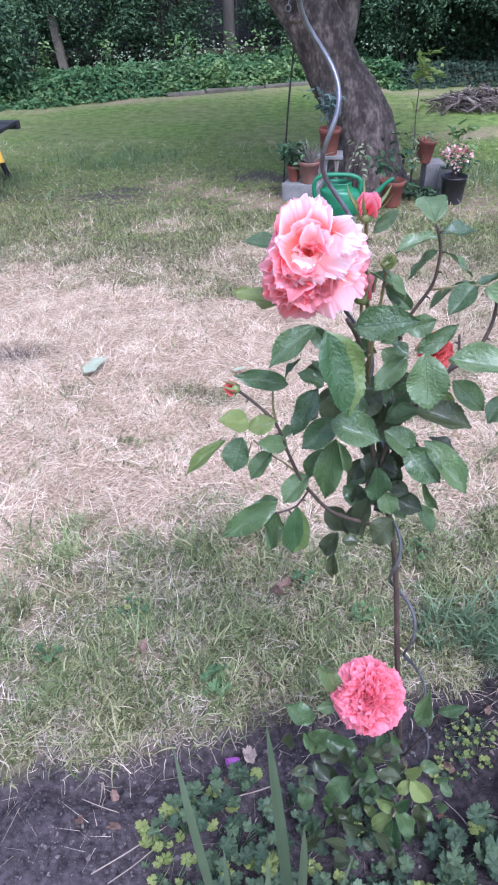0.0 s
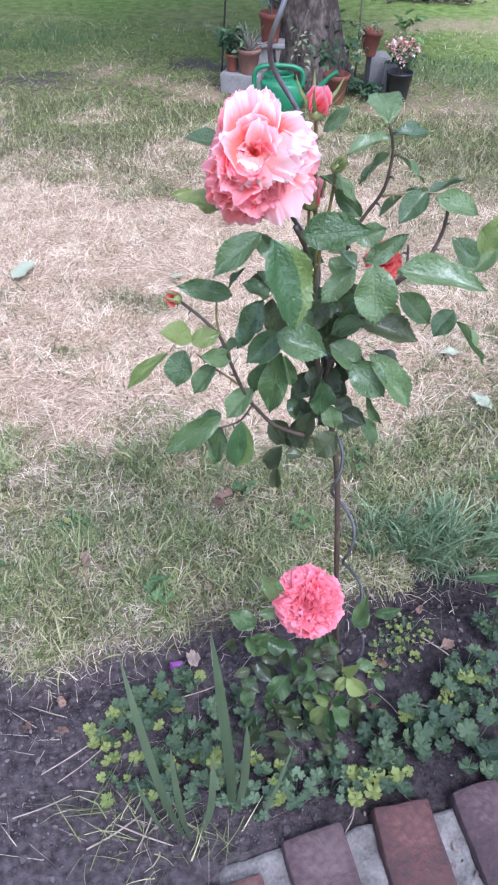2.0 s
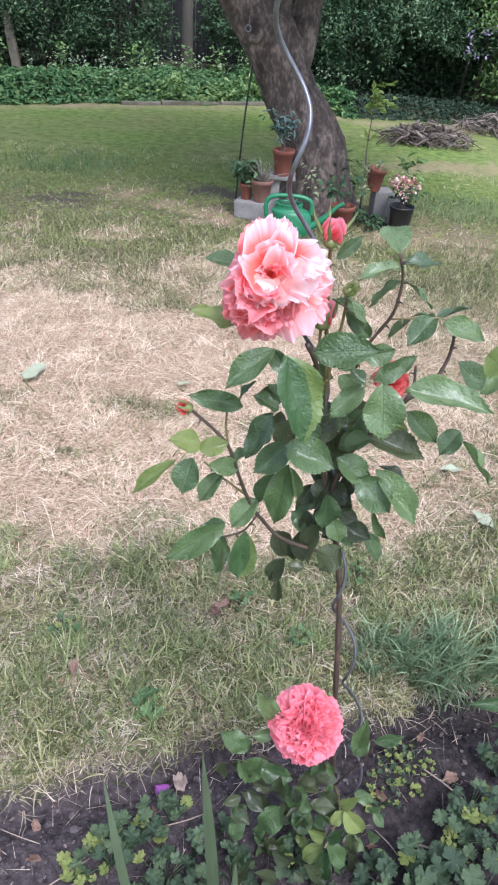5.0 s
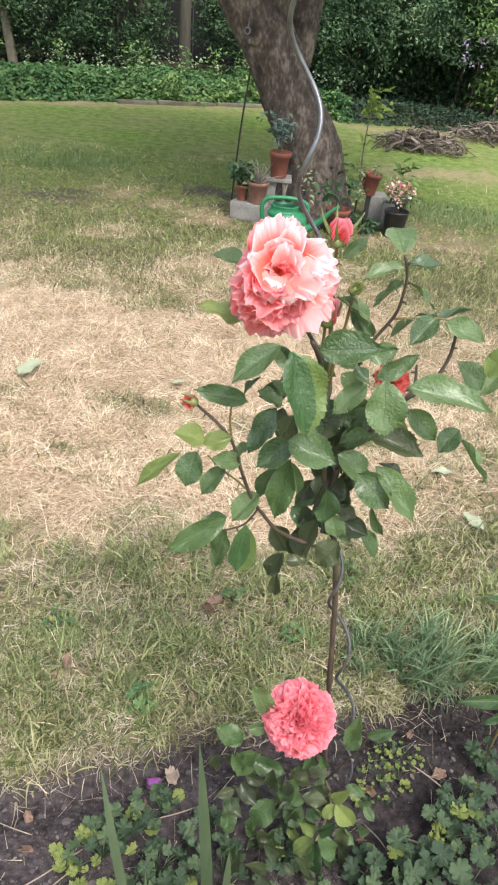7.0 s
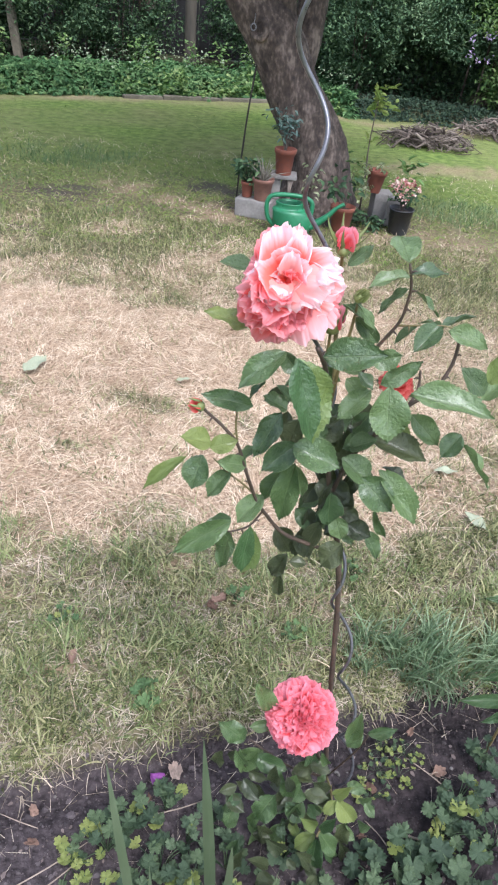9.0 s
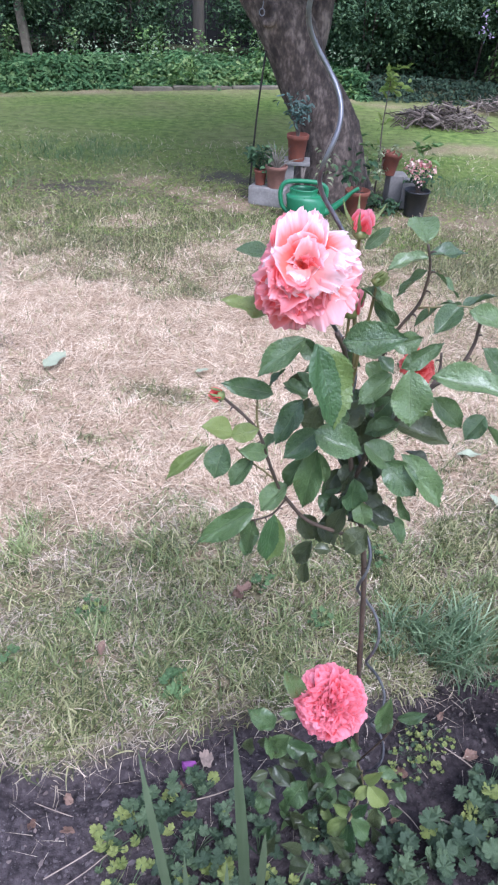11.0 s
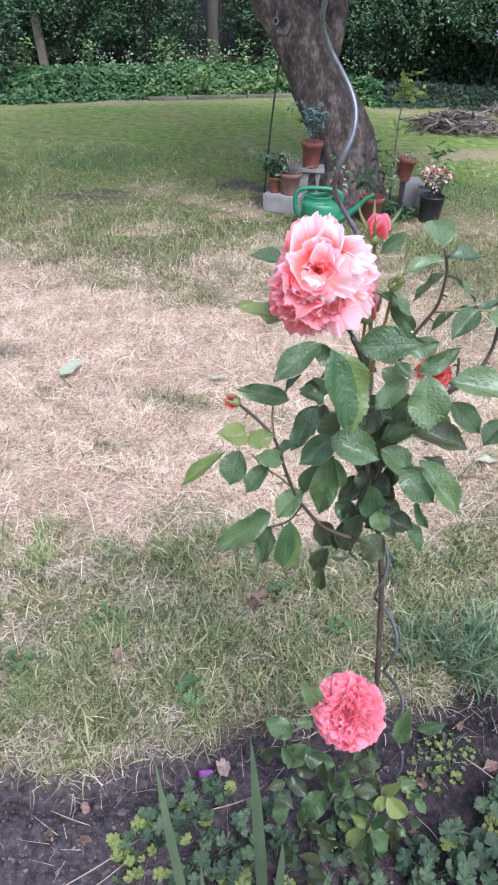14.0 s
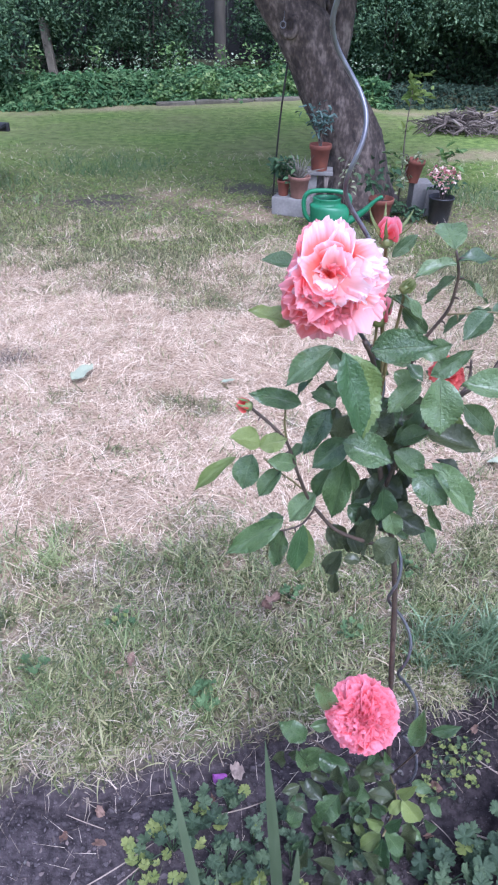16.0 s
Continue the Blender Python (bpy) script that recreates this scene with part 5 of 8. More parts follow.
PETAL = {"pale": petal_material("pale_petal", (0.93, 0.13, 0.045), (0.90, 0.29, 0.24), (0.95, 0.77, 0.81), 0.80),
         "cream": petal_material("cream_petal", (0.91, 0.44, 0.38), (0.92, 0.58, 0.58), (0.95, 0.80, 0.84), 0.78),
         "rosy": petal_material("rosy_petal", (0.80, 0.12, 0.085), (0.84, 0.20, 0.19), (0.91, 0.45, 0.49), 0.86),
         "blush": petal_material("blush_petal", (0.88, 0.28, 0.23), (0.88, 0.36, 0.35), (0.91, 0.55, 0.58), 0.86),
         "coral": petal_material("coral_petal", (0.80, 0.15, 0.14), (0.83, 0.14, 0.165), (0.89, 0.36, 0.43), 0.86),
         "red": petal_material("red_petal", (0.52, 0.03, 0.025), (0.62, 0.065, 0.055), (0.74, 0.19, 0.17), 0.95),
         "green": petal_material("green_petal", (0.14, 0.19, 0.05), (0.20, 0.25, 0.08), (0.34, 0.36, 0.16), 0.95)}
M["sepal"] = material("sepal", [(0.3, (0.10, 0.14, 0.04)), (0.7, (0.24, 0.27, 0.10))], 40, 0.5, 0.2, 200, thin=0.2)


def bloom(name, label, at, facing, rings, mat, seed, jitter=10.0, outer=None, turn_at=99):
    """A full flower: rings of (petals, length, opening in degrees, ruffle, cup, roll-back, width, foot radius)."""
    core = part(name, hip_mesh(0.008, 0.012), M["sepal"], rose, label)
    z = Vector(facing).normalized()
    x = Vector((1, 0, 0))
    x = (x - z * x.dot(z)).normalized()
    frame_m = Matrix((x, z.cross(x), z)).transposed().to_4x4()
    core.matrix_basis = ROSE_IN @ Matrix.Translation(at) @ frame_m
    rnd = random.Random(seed)
    for r, (count, length, opening, ruffle, cup, back, width, foot) in enumerate(rings):
        hue = mat if r < turn_at else outer
        shapes = [petal_mesh("petal", PETAL[hue], seed + r * 3 + k, ruffle, cup, back, 0.03 + 0.05 * k) for k in range(3)]
        for k in range(count):
            a = 2 * math.pi * (k + 0.5 * (r % 2)) / count + radians(rnd.uniform(-jitter, jitter))
            o = radians(opening + rnd.uniform(-jitter, jitter) * 0.8)
            l = length * rnd.uniform(0.86, 1.12)
            ob = new("petal", shapes[rnd.randrange(3)])
            ob.parent = core
            turn = Matrix.Rotation(a, 4, "Z") @ Matrix.Translation((0, foot, rnd.uniform(-0.002, 0.002))) @ Matrix.Rotation(radians(90) - o, 4, "X")
            ob.matrix_basis = turn @ Matrix.Rotation(radians(rnd.uniform(-12, 12)), 4, "Y") @ Matrix.Diagonal((width * l * rnd.uniform(0.85, 1.15), l, l, 1))
    return core


def hip_mesh(r, h):
    bm = bmesh.new()
    lathe(bm, [(r * 0.4, -h), (r * 0.85, -h * 0.75), (r, -h * 0.3), (r * 0.8, 0.0), (r * 0.4, 0.001)], 12)
    return bm


def calyx_mesh(r, h):
    """A closed green calyx that wraps the lower half of a bud."""
    bm = bmesh.new()
    lathe(bm, [(r * 0.35, -h), (r * 0.8, -h * 0.8), (r, -h * 0.35), (r * 0.98, h * 0.2), (r * 0.9, h * 0.75), (r * 0.8, h * 0.7), (r * 0.5, 0.0)], 14, wobble=0.15)
    return bm


def bud(name, label, at, facing, size, mat, seed, sepal_turn=0.5):
    """A bud: wrapped petals over a green hip, with thin sepals bent away."""
    core = part(name, hip_mesh(size * 0.33, size * 0.42) if sepal_turn > 0.2 else calyx_mesh(size * 0.42, size * 0.42), M["sepal"], rose, label)
    z = Vector(facing).normalized()
    x = Vector((1, 0.1, 0))
    x = (x - z * x.dot(z)).normalized()
    core.matrix_basis = ROSE_IN @ Matrix.Translation(at) @ Matrix((x, z.cross(x), z)).transposed().to_4x4()
    shapes = [petal_mesh("petal", PETAL[mat], seed + k, 0.03, 0.55, 0.05 + 0.1 * k, 0.02) for k in range(3)]
    for k in range(7):
        ob = new("petal", shapes[k % 3])
        ob.parent = core
        l = size * (1.0 - 0.03 * k)
        ob.matrix_basis = Matrix.Rotation(k * 2.4, 4, "Z") @ Matrix.Translation((0, size * (0.12 + 0.02 * k), 0)) @ Matrix.Rotation(radians(121 - 3.5 * k), 4, "X") @ Matrix.Diagonal(((0.60 if sepal_turn > 0.2 else 0.46) * l, l, l, 1))
    for k in range(5):
        bm = bmesh.new()
        a = k * 2 * math.pi / 5 + seed
        d = Vector((math.cos(a), math.sin(a), 0))
        s = size
        shut = sepal_turn < 0.2
        pts = curve_points([d * s * 0.2, d * s * (0.36 + 0.16 * sepal_turn) + Vector((0, 0, s * 0.25)), d * s * (0.36 + 0.58 * sepal_turn) + Vector((0, 0, s * 0.7)), d * s * (0.26 + 0.94 * sepal_turn) + Vector((0, 0, s * (0.95 if shut else 1.15)))], 4)
        sweep(bm, pts, [s * (0.2 if shut else 0.15) * (1 - i / (len(pts) - 1)) ** 0.8 + s * 0.006 for i in range(len(pts))], 6, flat=0.3)
        part("sepal", bm, M["sepal"], core)
    return core


def open_bloom(name, label, at, seed):
    """A wide open, loosely quartered flower that looks a little upwards; its front petals hang down in ruffled tiers."""
    bm = hip_mesh(0.008, 0.012)
    bmesh.ops.translate(bm, verts=bm.verts, vec=(0, -0.008, -0.045))
    core = part(name, bm, M["sepal"], rose, label)
    z = Vector((-0.02, -0.84, 0.54)).normalized()
    x = (Vector((1, 0, 0)) - z * z.x).normalized()
    core.matrix_basis = ROSE_IN @ Matrix.Translation(at) @ Matrix((x, z.cross(x), z)).transposed().to_4x4()
    rnd = random.Random(seed)
    made = [0]

    def petal(turn, opening, length, width, kind, deep, ruffle=0.17, cup=0.3, back=0.2, side=0.0, drop=0.0):
        k = made[0]
        made[0] += 1
        ob = new("petal", petal_mesh("petal", PETAL[kind], seed + k * 1.37, ruffle, cup, back, 0.02 + 0.06 * (k % 3)))
        ob.parent = core
        ob.matrix_basis = (Matrix.Translation((side, drop, -deep)) @ Matrix.Rotation(radians(turn), 4, "Z") @ Matrix.Translation((0, 0.002, 0)) @ Matrix.Rotation(radians(90 - opening), 4, "X")
                           @ Matrix.Rotation(radians(rnd.uniform(-10, 10)), 4, "Y") @ Matrix.Diagonal((width * length, length, length, 1)))

    # the upright group behind the heart
    for turn, opening, length, width, kind in ((12, 56, 0.057, 0.78, "pale"), (-19, 62, 0.058, 0.42, "pale"), (38, 70, 0.047, 0.75, "rosy"), (22, 78, 0.055, 0.75, "rosy"), (-4, 80, 0.060, 0.55, "pale")):
        petal(turn, opening, length, width, kind, 0.004 + 0.0002 * opening, 0.115, 0.3, 0.1)
    # the cupped group on one side, its hollow orange
    petal(56, 50, 0.045, 1.0, "pale", 0.014, 0.10, 0.55, -0.15)
    petal(-48, 46, 0.040, 0.8, "pale", 0.012, 0.12, 0.5, 0.0)
    for turn, opening, length, width, kind in ((84, 60, 0.042, 0.9, "pale"), (104, 68, 0.043, 0.8, "pale"), (70, 74, 0.043, 0.9, "rosy"), (96, 80, 0.044, 0.9, "rosy")):
        petal(turn, opening, length, width, kind, 0.006 + 0.0002 * opening, 0.16, 0.35, 0.1)
    # the wide wing on the other side
    for turn, opening, length, width, kind in ((-70, 58, 0.060, 0.72, "pale"), (-88, 60, 0.055, 0.9, "pale"), (-108, 68, 0.056, 0.85, "pale"), (-80, 76, 0.061, 0.8, "pale"), (-100, 82, 0.060, 0.9, "rosy")):
        petal(turn, opening, length, width, kind, 0.002 + 0.0002 * opening, 0.17, 0.2, 0.2)
    # small crumpled petals in the heart
    for k in range(6):
        petal(rnd.uniform(0, 360), rnd.uniform(5, 40), rnd.uniform(0.014, 0.022), 0.9, "rosy" if k % 2 else "pale", 0.006, 0.3, 0.4, 0.3, rnd.uniform(-0.006, 0.006), rnd.uniform(-0.004, 0.006))
    # pale tongues that rise from the heart and fold down over its front
    for turn, opening, length, width, side, drop in ((150, 82, 0.025, 1.6, -0.007, -0.002), (180, 80, 0.022, 1.7, -0.002, -0.002), (208, 72, 0.027, 1.5, 0.006, 0.001), (240, 62, 0.036, 1.2, 0.008, 0.002), (262, 54, 0.042, 0.9, 0.006, 0.002)):
        petal(turn, opening, length, width, "cream", -0.011, 0.36, -0.1, 0.5, side, drop - 0.003)
    petal(160, 50, 0.019, 1.5, "cream", -0.003, 0.3, 0.1, 0.5, -0.004, -0.001)
    petal(204, 46, 0.018, 1.5, "cream", -0.003, 0.3, 0.1, 0.5, 0.004, -0.001)
    petal(-6, 40, 0.030, 0.7, "cream", 0.000, 0.12, 0.35, 0.2, 0.004, 0.002)
    # ruffled tiers hanging down in front
    for row, (count, span, opening, length, width, drop, deep) in enumerate(((4, 150, 62, 0.034, 1.0, -0.004, 0.004), (4, 150, 70, 0.038, 1.0, -0.009, 0.008), (5, 160, 76, 0.042, 0.95, -0.014, 0.012),
                                                                             (5, 150, 84, 0.041, 1.0, -0.017, 0.017), (4, 110, 92, 0.040, 1.0, -0.019, 0.024))):
        for k in range(count):
            turn = 172 + (k - 0.5 * (count - 1)) * (span / count) + rnd.uniform(-14, 14)
            petal(turn, opening + rnd.uniform(-12, 10), length * rnd.uniform(0.88, 1.12), width * rnd.uniform(0.75, 1.1), "rosy", deep, rnd.uniform(0.16, 0.28), rnd.uniform(-0.15, 0.5), rnd.uniform(-0.5, 0.6), -0.005, drop)
    # two broad smooth outer petals and the ring that closes the back
    petal(204, 76, 0.055, 0.72, "blush", 0.002, 0.09, -0.25, 0.3, 0.012, -0.008)
    petal(224, 84, 0.056, 0.8, "blush", 0.010, 0.12, -0.15, 0.3, 0.010, -0.006)
    for k in range(9):
        petal(40 * k + 14, 96, 0.038, 1.0, "rosy", 0.024, 0.18, 0.2, 0.3)


def pompon(name, label, at, facing, radius, count, seed):
    """A ball of many narrow folded petals."""
    core = part(name, hip_mesh(0.008, 0.012), M["sepal"], rose, label)
    z = Vector(facing).normalized()
    x = (Vector((1, 0, 0)) - z * z.x).normalized()
    core.matrix_basis = ROSE_IN @ Matrix.Translation(at) @ Matrix((x, z.cross(x), z)).transposed().to_4x4()
    rnd = random.Random(seed)
    shapes = [petal_mesh("petal", PETAL["coral"], seed + k * 1.7, 0.10 + 0.02 * (k % 4), 0.7 - 0.12 * (k % 5), -0.15 + 0.2 * (k % 4), 0.04, 0.95, 9, 26) for k in range(9)]
    for k in range(count):
        f = (k + 0.5) / count
        opening = -14 + 128 * f ** 0.62
        turn = math.degrees(k * 2.39996) + rnd.uniform(-12, 12)
        l = radius * rnd.uniform(0.94, 1.05) * (1.0 if opening < 88 else 0.95)
        ob = new("petal", shapes[rnd.randrange(9)])
        ob.parent = core
        wide = (0.50 + 0.45 * f) * rnd.uniform(0.8, 1.2)
        ob.matrix_basis = (Matrix.Rotation(radians(turn), 4, "Z") @ Matrix.Translation((0, 0.003 + 0.006 * f, 0)) @ Matrix.Rotation(radians(90 - opening - rnd.uniform(-7, 7)), 4, "X")
                           @ Matrix.Rotation(radians(rnd.gauss(0, 52 - 40 * f)), 4, "Y") @ Matrix.Diagonal((wide * l, l, l, 1)))


# the large open bloom on top
open_bloom("bloom", "large ruffled pale pink bloom with a coral heart", (0.0325, 0.666, 0.981), 11)
# the round bloom near the ground
pompon("bloom", "round densely filled coral pink bloom near the soil", (0.141, 0.644, 0.282), (-0.02, -0.70, 0.72), 0.050, 165, 23)
# a smaller red bloom half hidden by leaves
bloom("bloom", "small red bloom half hidden among the leaves", (0.178, 0.715, 0.848), (0.1, -0.5, 0.8),
      [(5, 0.011, 10, 0.1, 0.5, 0.0, 0.9, 0.003), (7, 0.014, 30, 0.12, 0.4, 0.1, 1.0, 0.005), (8, 0.017, 55, 0.12, 0.35, 0.2, 1.0, 0.005), (7, 0.018, 85, 0.12, 0.3, 0.25, 1.1, 0.005)], "red", 37)
bud("bud", "half-open coral pink bud with curled sepals", (0.0890, 0.697, 1.011), (0.12, -0.05, 1.0), 0.0235, "coral", 3, 0.85)
bud("bud", "small closed red bud at the end of a twig", (-0.047, 0.655, 0.826), (-0.85, -0.2, 0.35), 0.0145, "red", 9, 0.1)
bud("bud", "pink opening bud beside the large bloom", (0.091, 0.702, 0.922), (0.1, -0.1, 1.0), 0.026, "coral", 15, 0.1)
bud("bud", "green unopened bud with spread sepals", (0.112, 0.68, 0.965), (0.5, -0.1, 0.6), 0.014, "green", 21, 0.12)


# main stems
rose_stem([(0.223, 0.715, -0.003), (0.192, 0.710, 0.265), (0.171, 0.705, 0.461), (0.157, 0.700, 0.558), (0.145, 0.695, 0.615), (0.123, 0.690, 0.694), (0.107, 0.685, 0.775), (0.098, 0.680, 0.832), (0.089, 0.670, 0.881), (0.075, 0.660, 0.912)], 0.0047, 0.0026, 'stem')
rose_stem([(0.104, 0.690, 0.800), (0.103, 0.702, 0.862), (0.0965, 0.707, 0.915), (0.092, 0.705, 0.965), (0.090, 0.702, 0.992), (0.0885, 0.697, 1.011)], 0.0027, 0.0017, 'young')
rose_stem([(0.103, 0.690, 0.806), (0.091, 0.700, 0.855), (0.091, 0.703, 0.895), (0.090, 0.702, 0.925)], 0.0023, 0.0015, 'young')
rose_stem([(0.103, 0.688, 0.820), (0.105, 0.685, 0.881), (0.110, 0.684, 0.923), (0.112, 0.682, 0.959)], 0.0023, 0.0015, 'young')
rose_stem([(0.153, 0.700, 0.582), (0.111, 0.680, 0.610), (0.070, 0.665, 0.639), (0.045, 0.660, 0.671), (0.030, 0.658, 0.695), (0.012, 0.655, 0.744), (-0.000, 0.655, 0.779), (-0.019, 0.655, 0.802), (-0.038, 0.655, 0.819), (-0.045, 0.655, 0.826)], 0.0027, 0.0017, 'stem')
rose_stem([(-0.000, 0.655, 0.779), (-0.004, 0.658, 0.803), (-0.004, 0.660, 0.822)], 0.0015, 0.0011, 'young')
rose_stem([(0.023, 0.658, 0.708), (0.008, 0.652, 0.726), (-0.006, 0.650, 0.738), (-0.026, 0.645, 0.762)], 0.0014, 0.0010, 'young')
rose_stem([(0.040, 0.660, 0.678), (0.026, 0.655, 0.656), (0.009, 0.650, 0.649), (-0.002, 0.650, 0.645)], 0.0015, 0.0011, 'stem')
rose_stem([(0.126, 0.692, 0.693), (0.139, 0.690, 0.749), (0.156, 0.680, 0.789), (0.171, 0.670, 0.819), (0.188, 0.668, 0.848), (0.215, 0.680, 0.865), (0.229, 0.690, 0.891), (0.232, 0.695, 0.913), (0.230, 0.695, 0.934)], 0.0029, 0.0018, 'stem')
rose_stem([(0.188, 0.668, 0.848), (0.202, 0.700, 0.852), (0.202, 0.710, 0.872)], 0.0020, 0.0014, 'stem')
rose_stem([(0.108, 0.690, 0.788), (0.127, 0.700, 0.842), (0.141, 0.700, 0.890), (0.148, 0.700, 0.906), (0.163, 0.698, 0.935), (0.166, 0.695, 0.961), (0.165, 0.692, 0.980), (0.158, 0.690, 1.003)], 0.0024, 0.0014, 'stem')
rose_stem([(0.162, 0.698, 0.930), (0.181, 0.692, 0.935), (0.205, 0.690, 0.939), (0.228, 0.690, 0.937)], 0.0012, 0.0008, 'young')

# crown, upper right
rose_leaf((0.157, 0.692, 1.004), (0.149, 0.730, 1.021), 0.036, 0, 'd')
rose_leaf((0.161, 0.690, 0.989), (0.119, 0.680, 0.979), 0.019, 15, 'd')
rose_leaf((0.161, 0.690, 0.992), (0.202, 0.700, 0.992), 0.020, -10, 'd')
rose_leaf((0.164, 0.695, 0.974), (0.139, 0.700, 0.940), 0.014, 35, 'd')
rose_leaf((0.167, 0.695, 0.974), (0.206, 0.700, 0.948), 0.011, -50, 'd')
rose_leaf((0.186, 0.710, 0.925), (0.164, 0.710, 0.901), 0.012, 40, 'd')
rose_leaf((0.206, 0.690, 0.939), (0.179, 0.670, 0.914), 0.025, 5, 'd')
rose_leaf((0.209, 0.700, 0.936), (0.183, 0.700, 0.937), 0.011, 50, 'd')
rose_leaf((0.210, 0.700, 0.931), (0.247, 0.715, 0.946), 0.015, -40, 'd')
rose_leaf((0.213, 0.680, 0.938), (0.259, 0.675, 0.926), 0.025, 0, 'd')
rose_leaf((0.135, 0.690, 0.921), (0.099, 0.680, 0.958), 0.019, 30, 'd')
rose_leaf((0.145, 0.700, 0.906), (0.113, 0.700, 0.935), 0.018, -20, 'd')
rose_leaf((0.099, 0.720, 0.983), (0.124, 0.730, 1.005), 0.014, 20, 'd')
rose_leaf((0.106, 0.680, 0.963), (0.138, 0.670, 0.932), 0.011, -35, 'd')
rose_leaf((0.274, 0.690, 0.859), (0.244, 0.700, 0.887), 0.028, 10, 'd')
rose_leaf((0.275, 0.690, 0.853), (0.298, 0.700, 0.882), 0.024, -15, 'd')
rose_leaf((0.263, 0.650, 0.896), (0.273, 0.650, 0.938), 0.026, 0, 'y')

# crown, right
rose_leaf((0.183, 0.650, 0.873), (0.272, 0.630, 0.870), 0.035, 0, 'd')
rose_leaf((0.197, 0.680, 0.829), (0.236, 0.670, 0.797), 0.027, 10, 'd')
rose_leaf((0.259, 0.675, 0.812), (0.238, 0.660, 0.788), 0.029, 0, 'd')
rose_leaf((0.261, 0.675, 0.802), (0.305, 0.665, 0.746), 0.016, -45, 'd')
rose_leaf((0.158, 0.650, 0.879), (0.165, 0.630, 0.820), 0.043, 0, 'd')
rose_leaf((0.150, 0.660, 0.876), (0.190, 0.660, 0.907), 0.021, 25, 'd')
rose_leaf((0.160, 0.680, 0.788), (0.222, 0.660, 0.782), 0.036, 0, 'k')
rose_leaf((0.173, 0.670, 0.752), (0.227, 0.645, 0.696), 0.034, -10, 'd')
rose_leaf((0.152, 0.660, 0.746), (0.195, 0.640, 0.714), 0.039, 0, 'd')
rose_leaf((0.182, 0.680, 0.683), (0.206, 0.680, 0.633), 0.013, 60, 'd')
rose_leaf((0.082, 0.645, 0.909), (0.145, 0.635, 0.925), 0.036, 10, 'd')
rose_leaf((0.137, 0.670, 0.897), (0.169, 0.670, 0.908), 0.024, 25, 'd')
rose_leaf((0.123, 0.660, 0.887), (0.141, 0.650, 0.873), 0.016, 0, 'd')
rose_leaf((0.141, 0.660, 0.867), (0.108, 0.645, 0.834), 0.025, 0, 'd')
rose_leaf((0.115, 0.700, 0.865), (0.148, 0.700, 0.888), 0.015, 40, 'd')
rose_leaf((0.135, 0.680, 0.773), (0.162, 0.670, 0.797), 0.025, 0, 'd')
rose_leaf((0.126, 0.670, 0.764), (0.164, 0.660, 0.740), 0.034, -10, 'd')
rose_leaf((0.190, 0.700, 0.803), (0.207, 0.700, 0.781), 0.015, 0, 'y')

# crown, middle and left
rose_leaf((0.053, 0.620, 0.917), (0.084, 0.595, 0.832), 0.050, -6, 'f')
rose_leaf((0.042, 0.640, 0.913), (-0.005, 0.615, 0.879), 0.028, 0, 'd')
rose_leaf((0.040, 0.650, 0.907), (0.059, 0.640, 0.888), 0.024, 30, 'd')
rose_leaf((0.013, 0.660, 0.830), (-0.046, 0.650, 0.845), 0.023, 0, 'd')
rose_leaf((0.053, 0.670, 0.824), (0.023, 0.665, 0.842), 0.023, 15, 'd')
rose_leaf((0.047, 0.660, 0.825), (0.018, 0.640, 0.774), 0.028, 0, 'd')
rose_leaf((0.068, 0.650, 0.792), (0.031, 0.630, 0.763), 0.031, 0, 'd')
rose_leaf((0.063, 0.635, 0.799), (0.118, 0.620, 0.786), 0.039, 0, 'd')
rose_leaf((0.070, 0.650, 0.764), (0.058, 0.635, 0.681), 0.032, 0, 'm')
rose_leaf((0.075, 0.680, 0.738), (0.087, 0.670, 0.698), 0.021, 30, 'd')
rose_leaf((0.056, 0.670, 0.735), (0.035, 0.660, 0.692), 0.021, 25, 'm')
rose_leaf((0.038, 0.660, 0.701), (0.008, 0.640, 0.671), 0.029, 0, 'd')
rose_leaf((0.001, 0.650, 0.664), (-0.068, 0.625, 0.623), 0.030, 0, 'm')
rose_leaf((0.001, 0.660, 0.660), (-0.032, 0.650, 0.641), 0.023, 20, 'm')
rose_leaf((0.002, 0.655, 0.642), (-0.011, 0.650, 0.576), 0.028, 10, 'd')
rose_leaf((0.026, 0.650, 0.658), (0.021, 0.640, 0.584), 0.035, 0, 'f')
rose_leaf((-0.031, 0.645, 0.783), (-0.064, 0.630, 0.799), 0.027, 0, 'y')
rose_leaf((-0.031, 0.645, 0.777), (-0.000, 0.650, 0.788), 0.023, 0, 'y')
rose_leaf((-0.058, 0.640, 0.764), (-0.107, 0.620, 0.726), 0.017, 20, 'y')
rose_leaf((-0.039, 0.640, 0.769), (-0.049, 0.620, 0.732), 0.037, 0, 'd')
rose_leaf((-0.005, 0.650, 0.743), (-0.031, 0.635, 0.711), 0.023, 0, 'd')
rose_leaf((0.013, 0.655, 0.749), (-0.022, 0.640, 0.762), 0.022, 0, 'd')
rose_leaf((0.021, 0.660, 0.773), (0.004, 0.655, 0.756), 0.016, 20, 'd')
rose_leaf((0.000, 0.680, 0.918), (-0.047, 0.676, 0.937), 0.028, 10, 'y')
rose_leaf((-0.001, 0.730, 0.962), (-0.043, 0.740, 0.966), 0.021, 25, 'd')
rose_leaf((0.056, 0.680, 0.829), (0.038, 0.680, 0.850), 0.015, 20, 'm')
rose_leaf((0.025, 0.690, 0.846), (0.004, 0.680, 0.824), 0.014, 45, 'm')

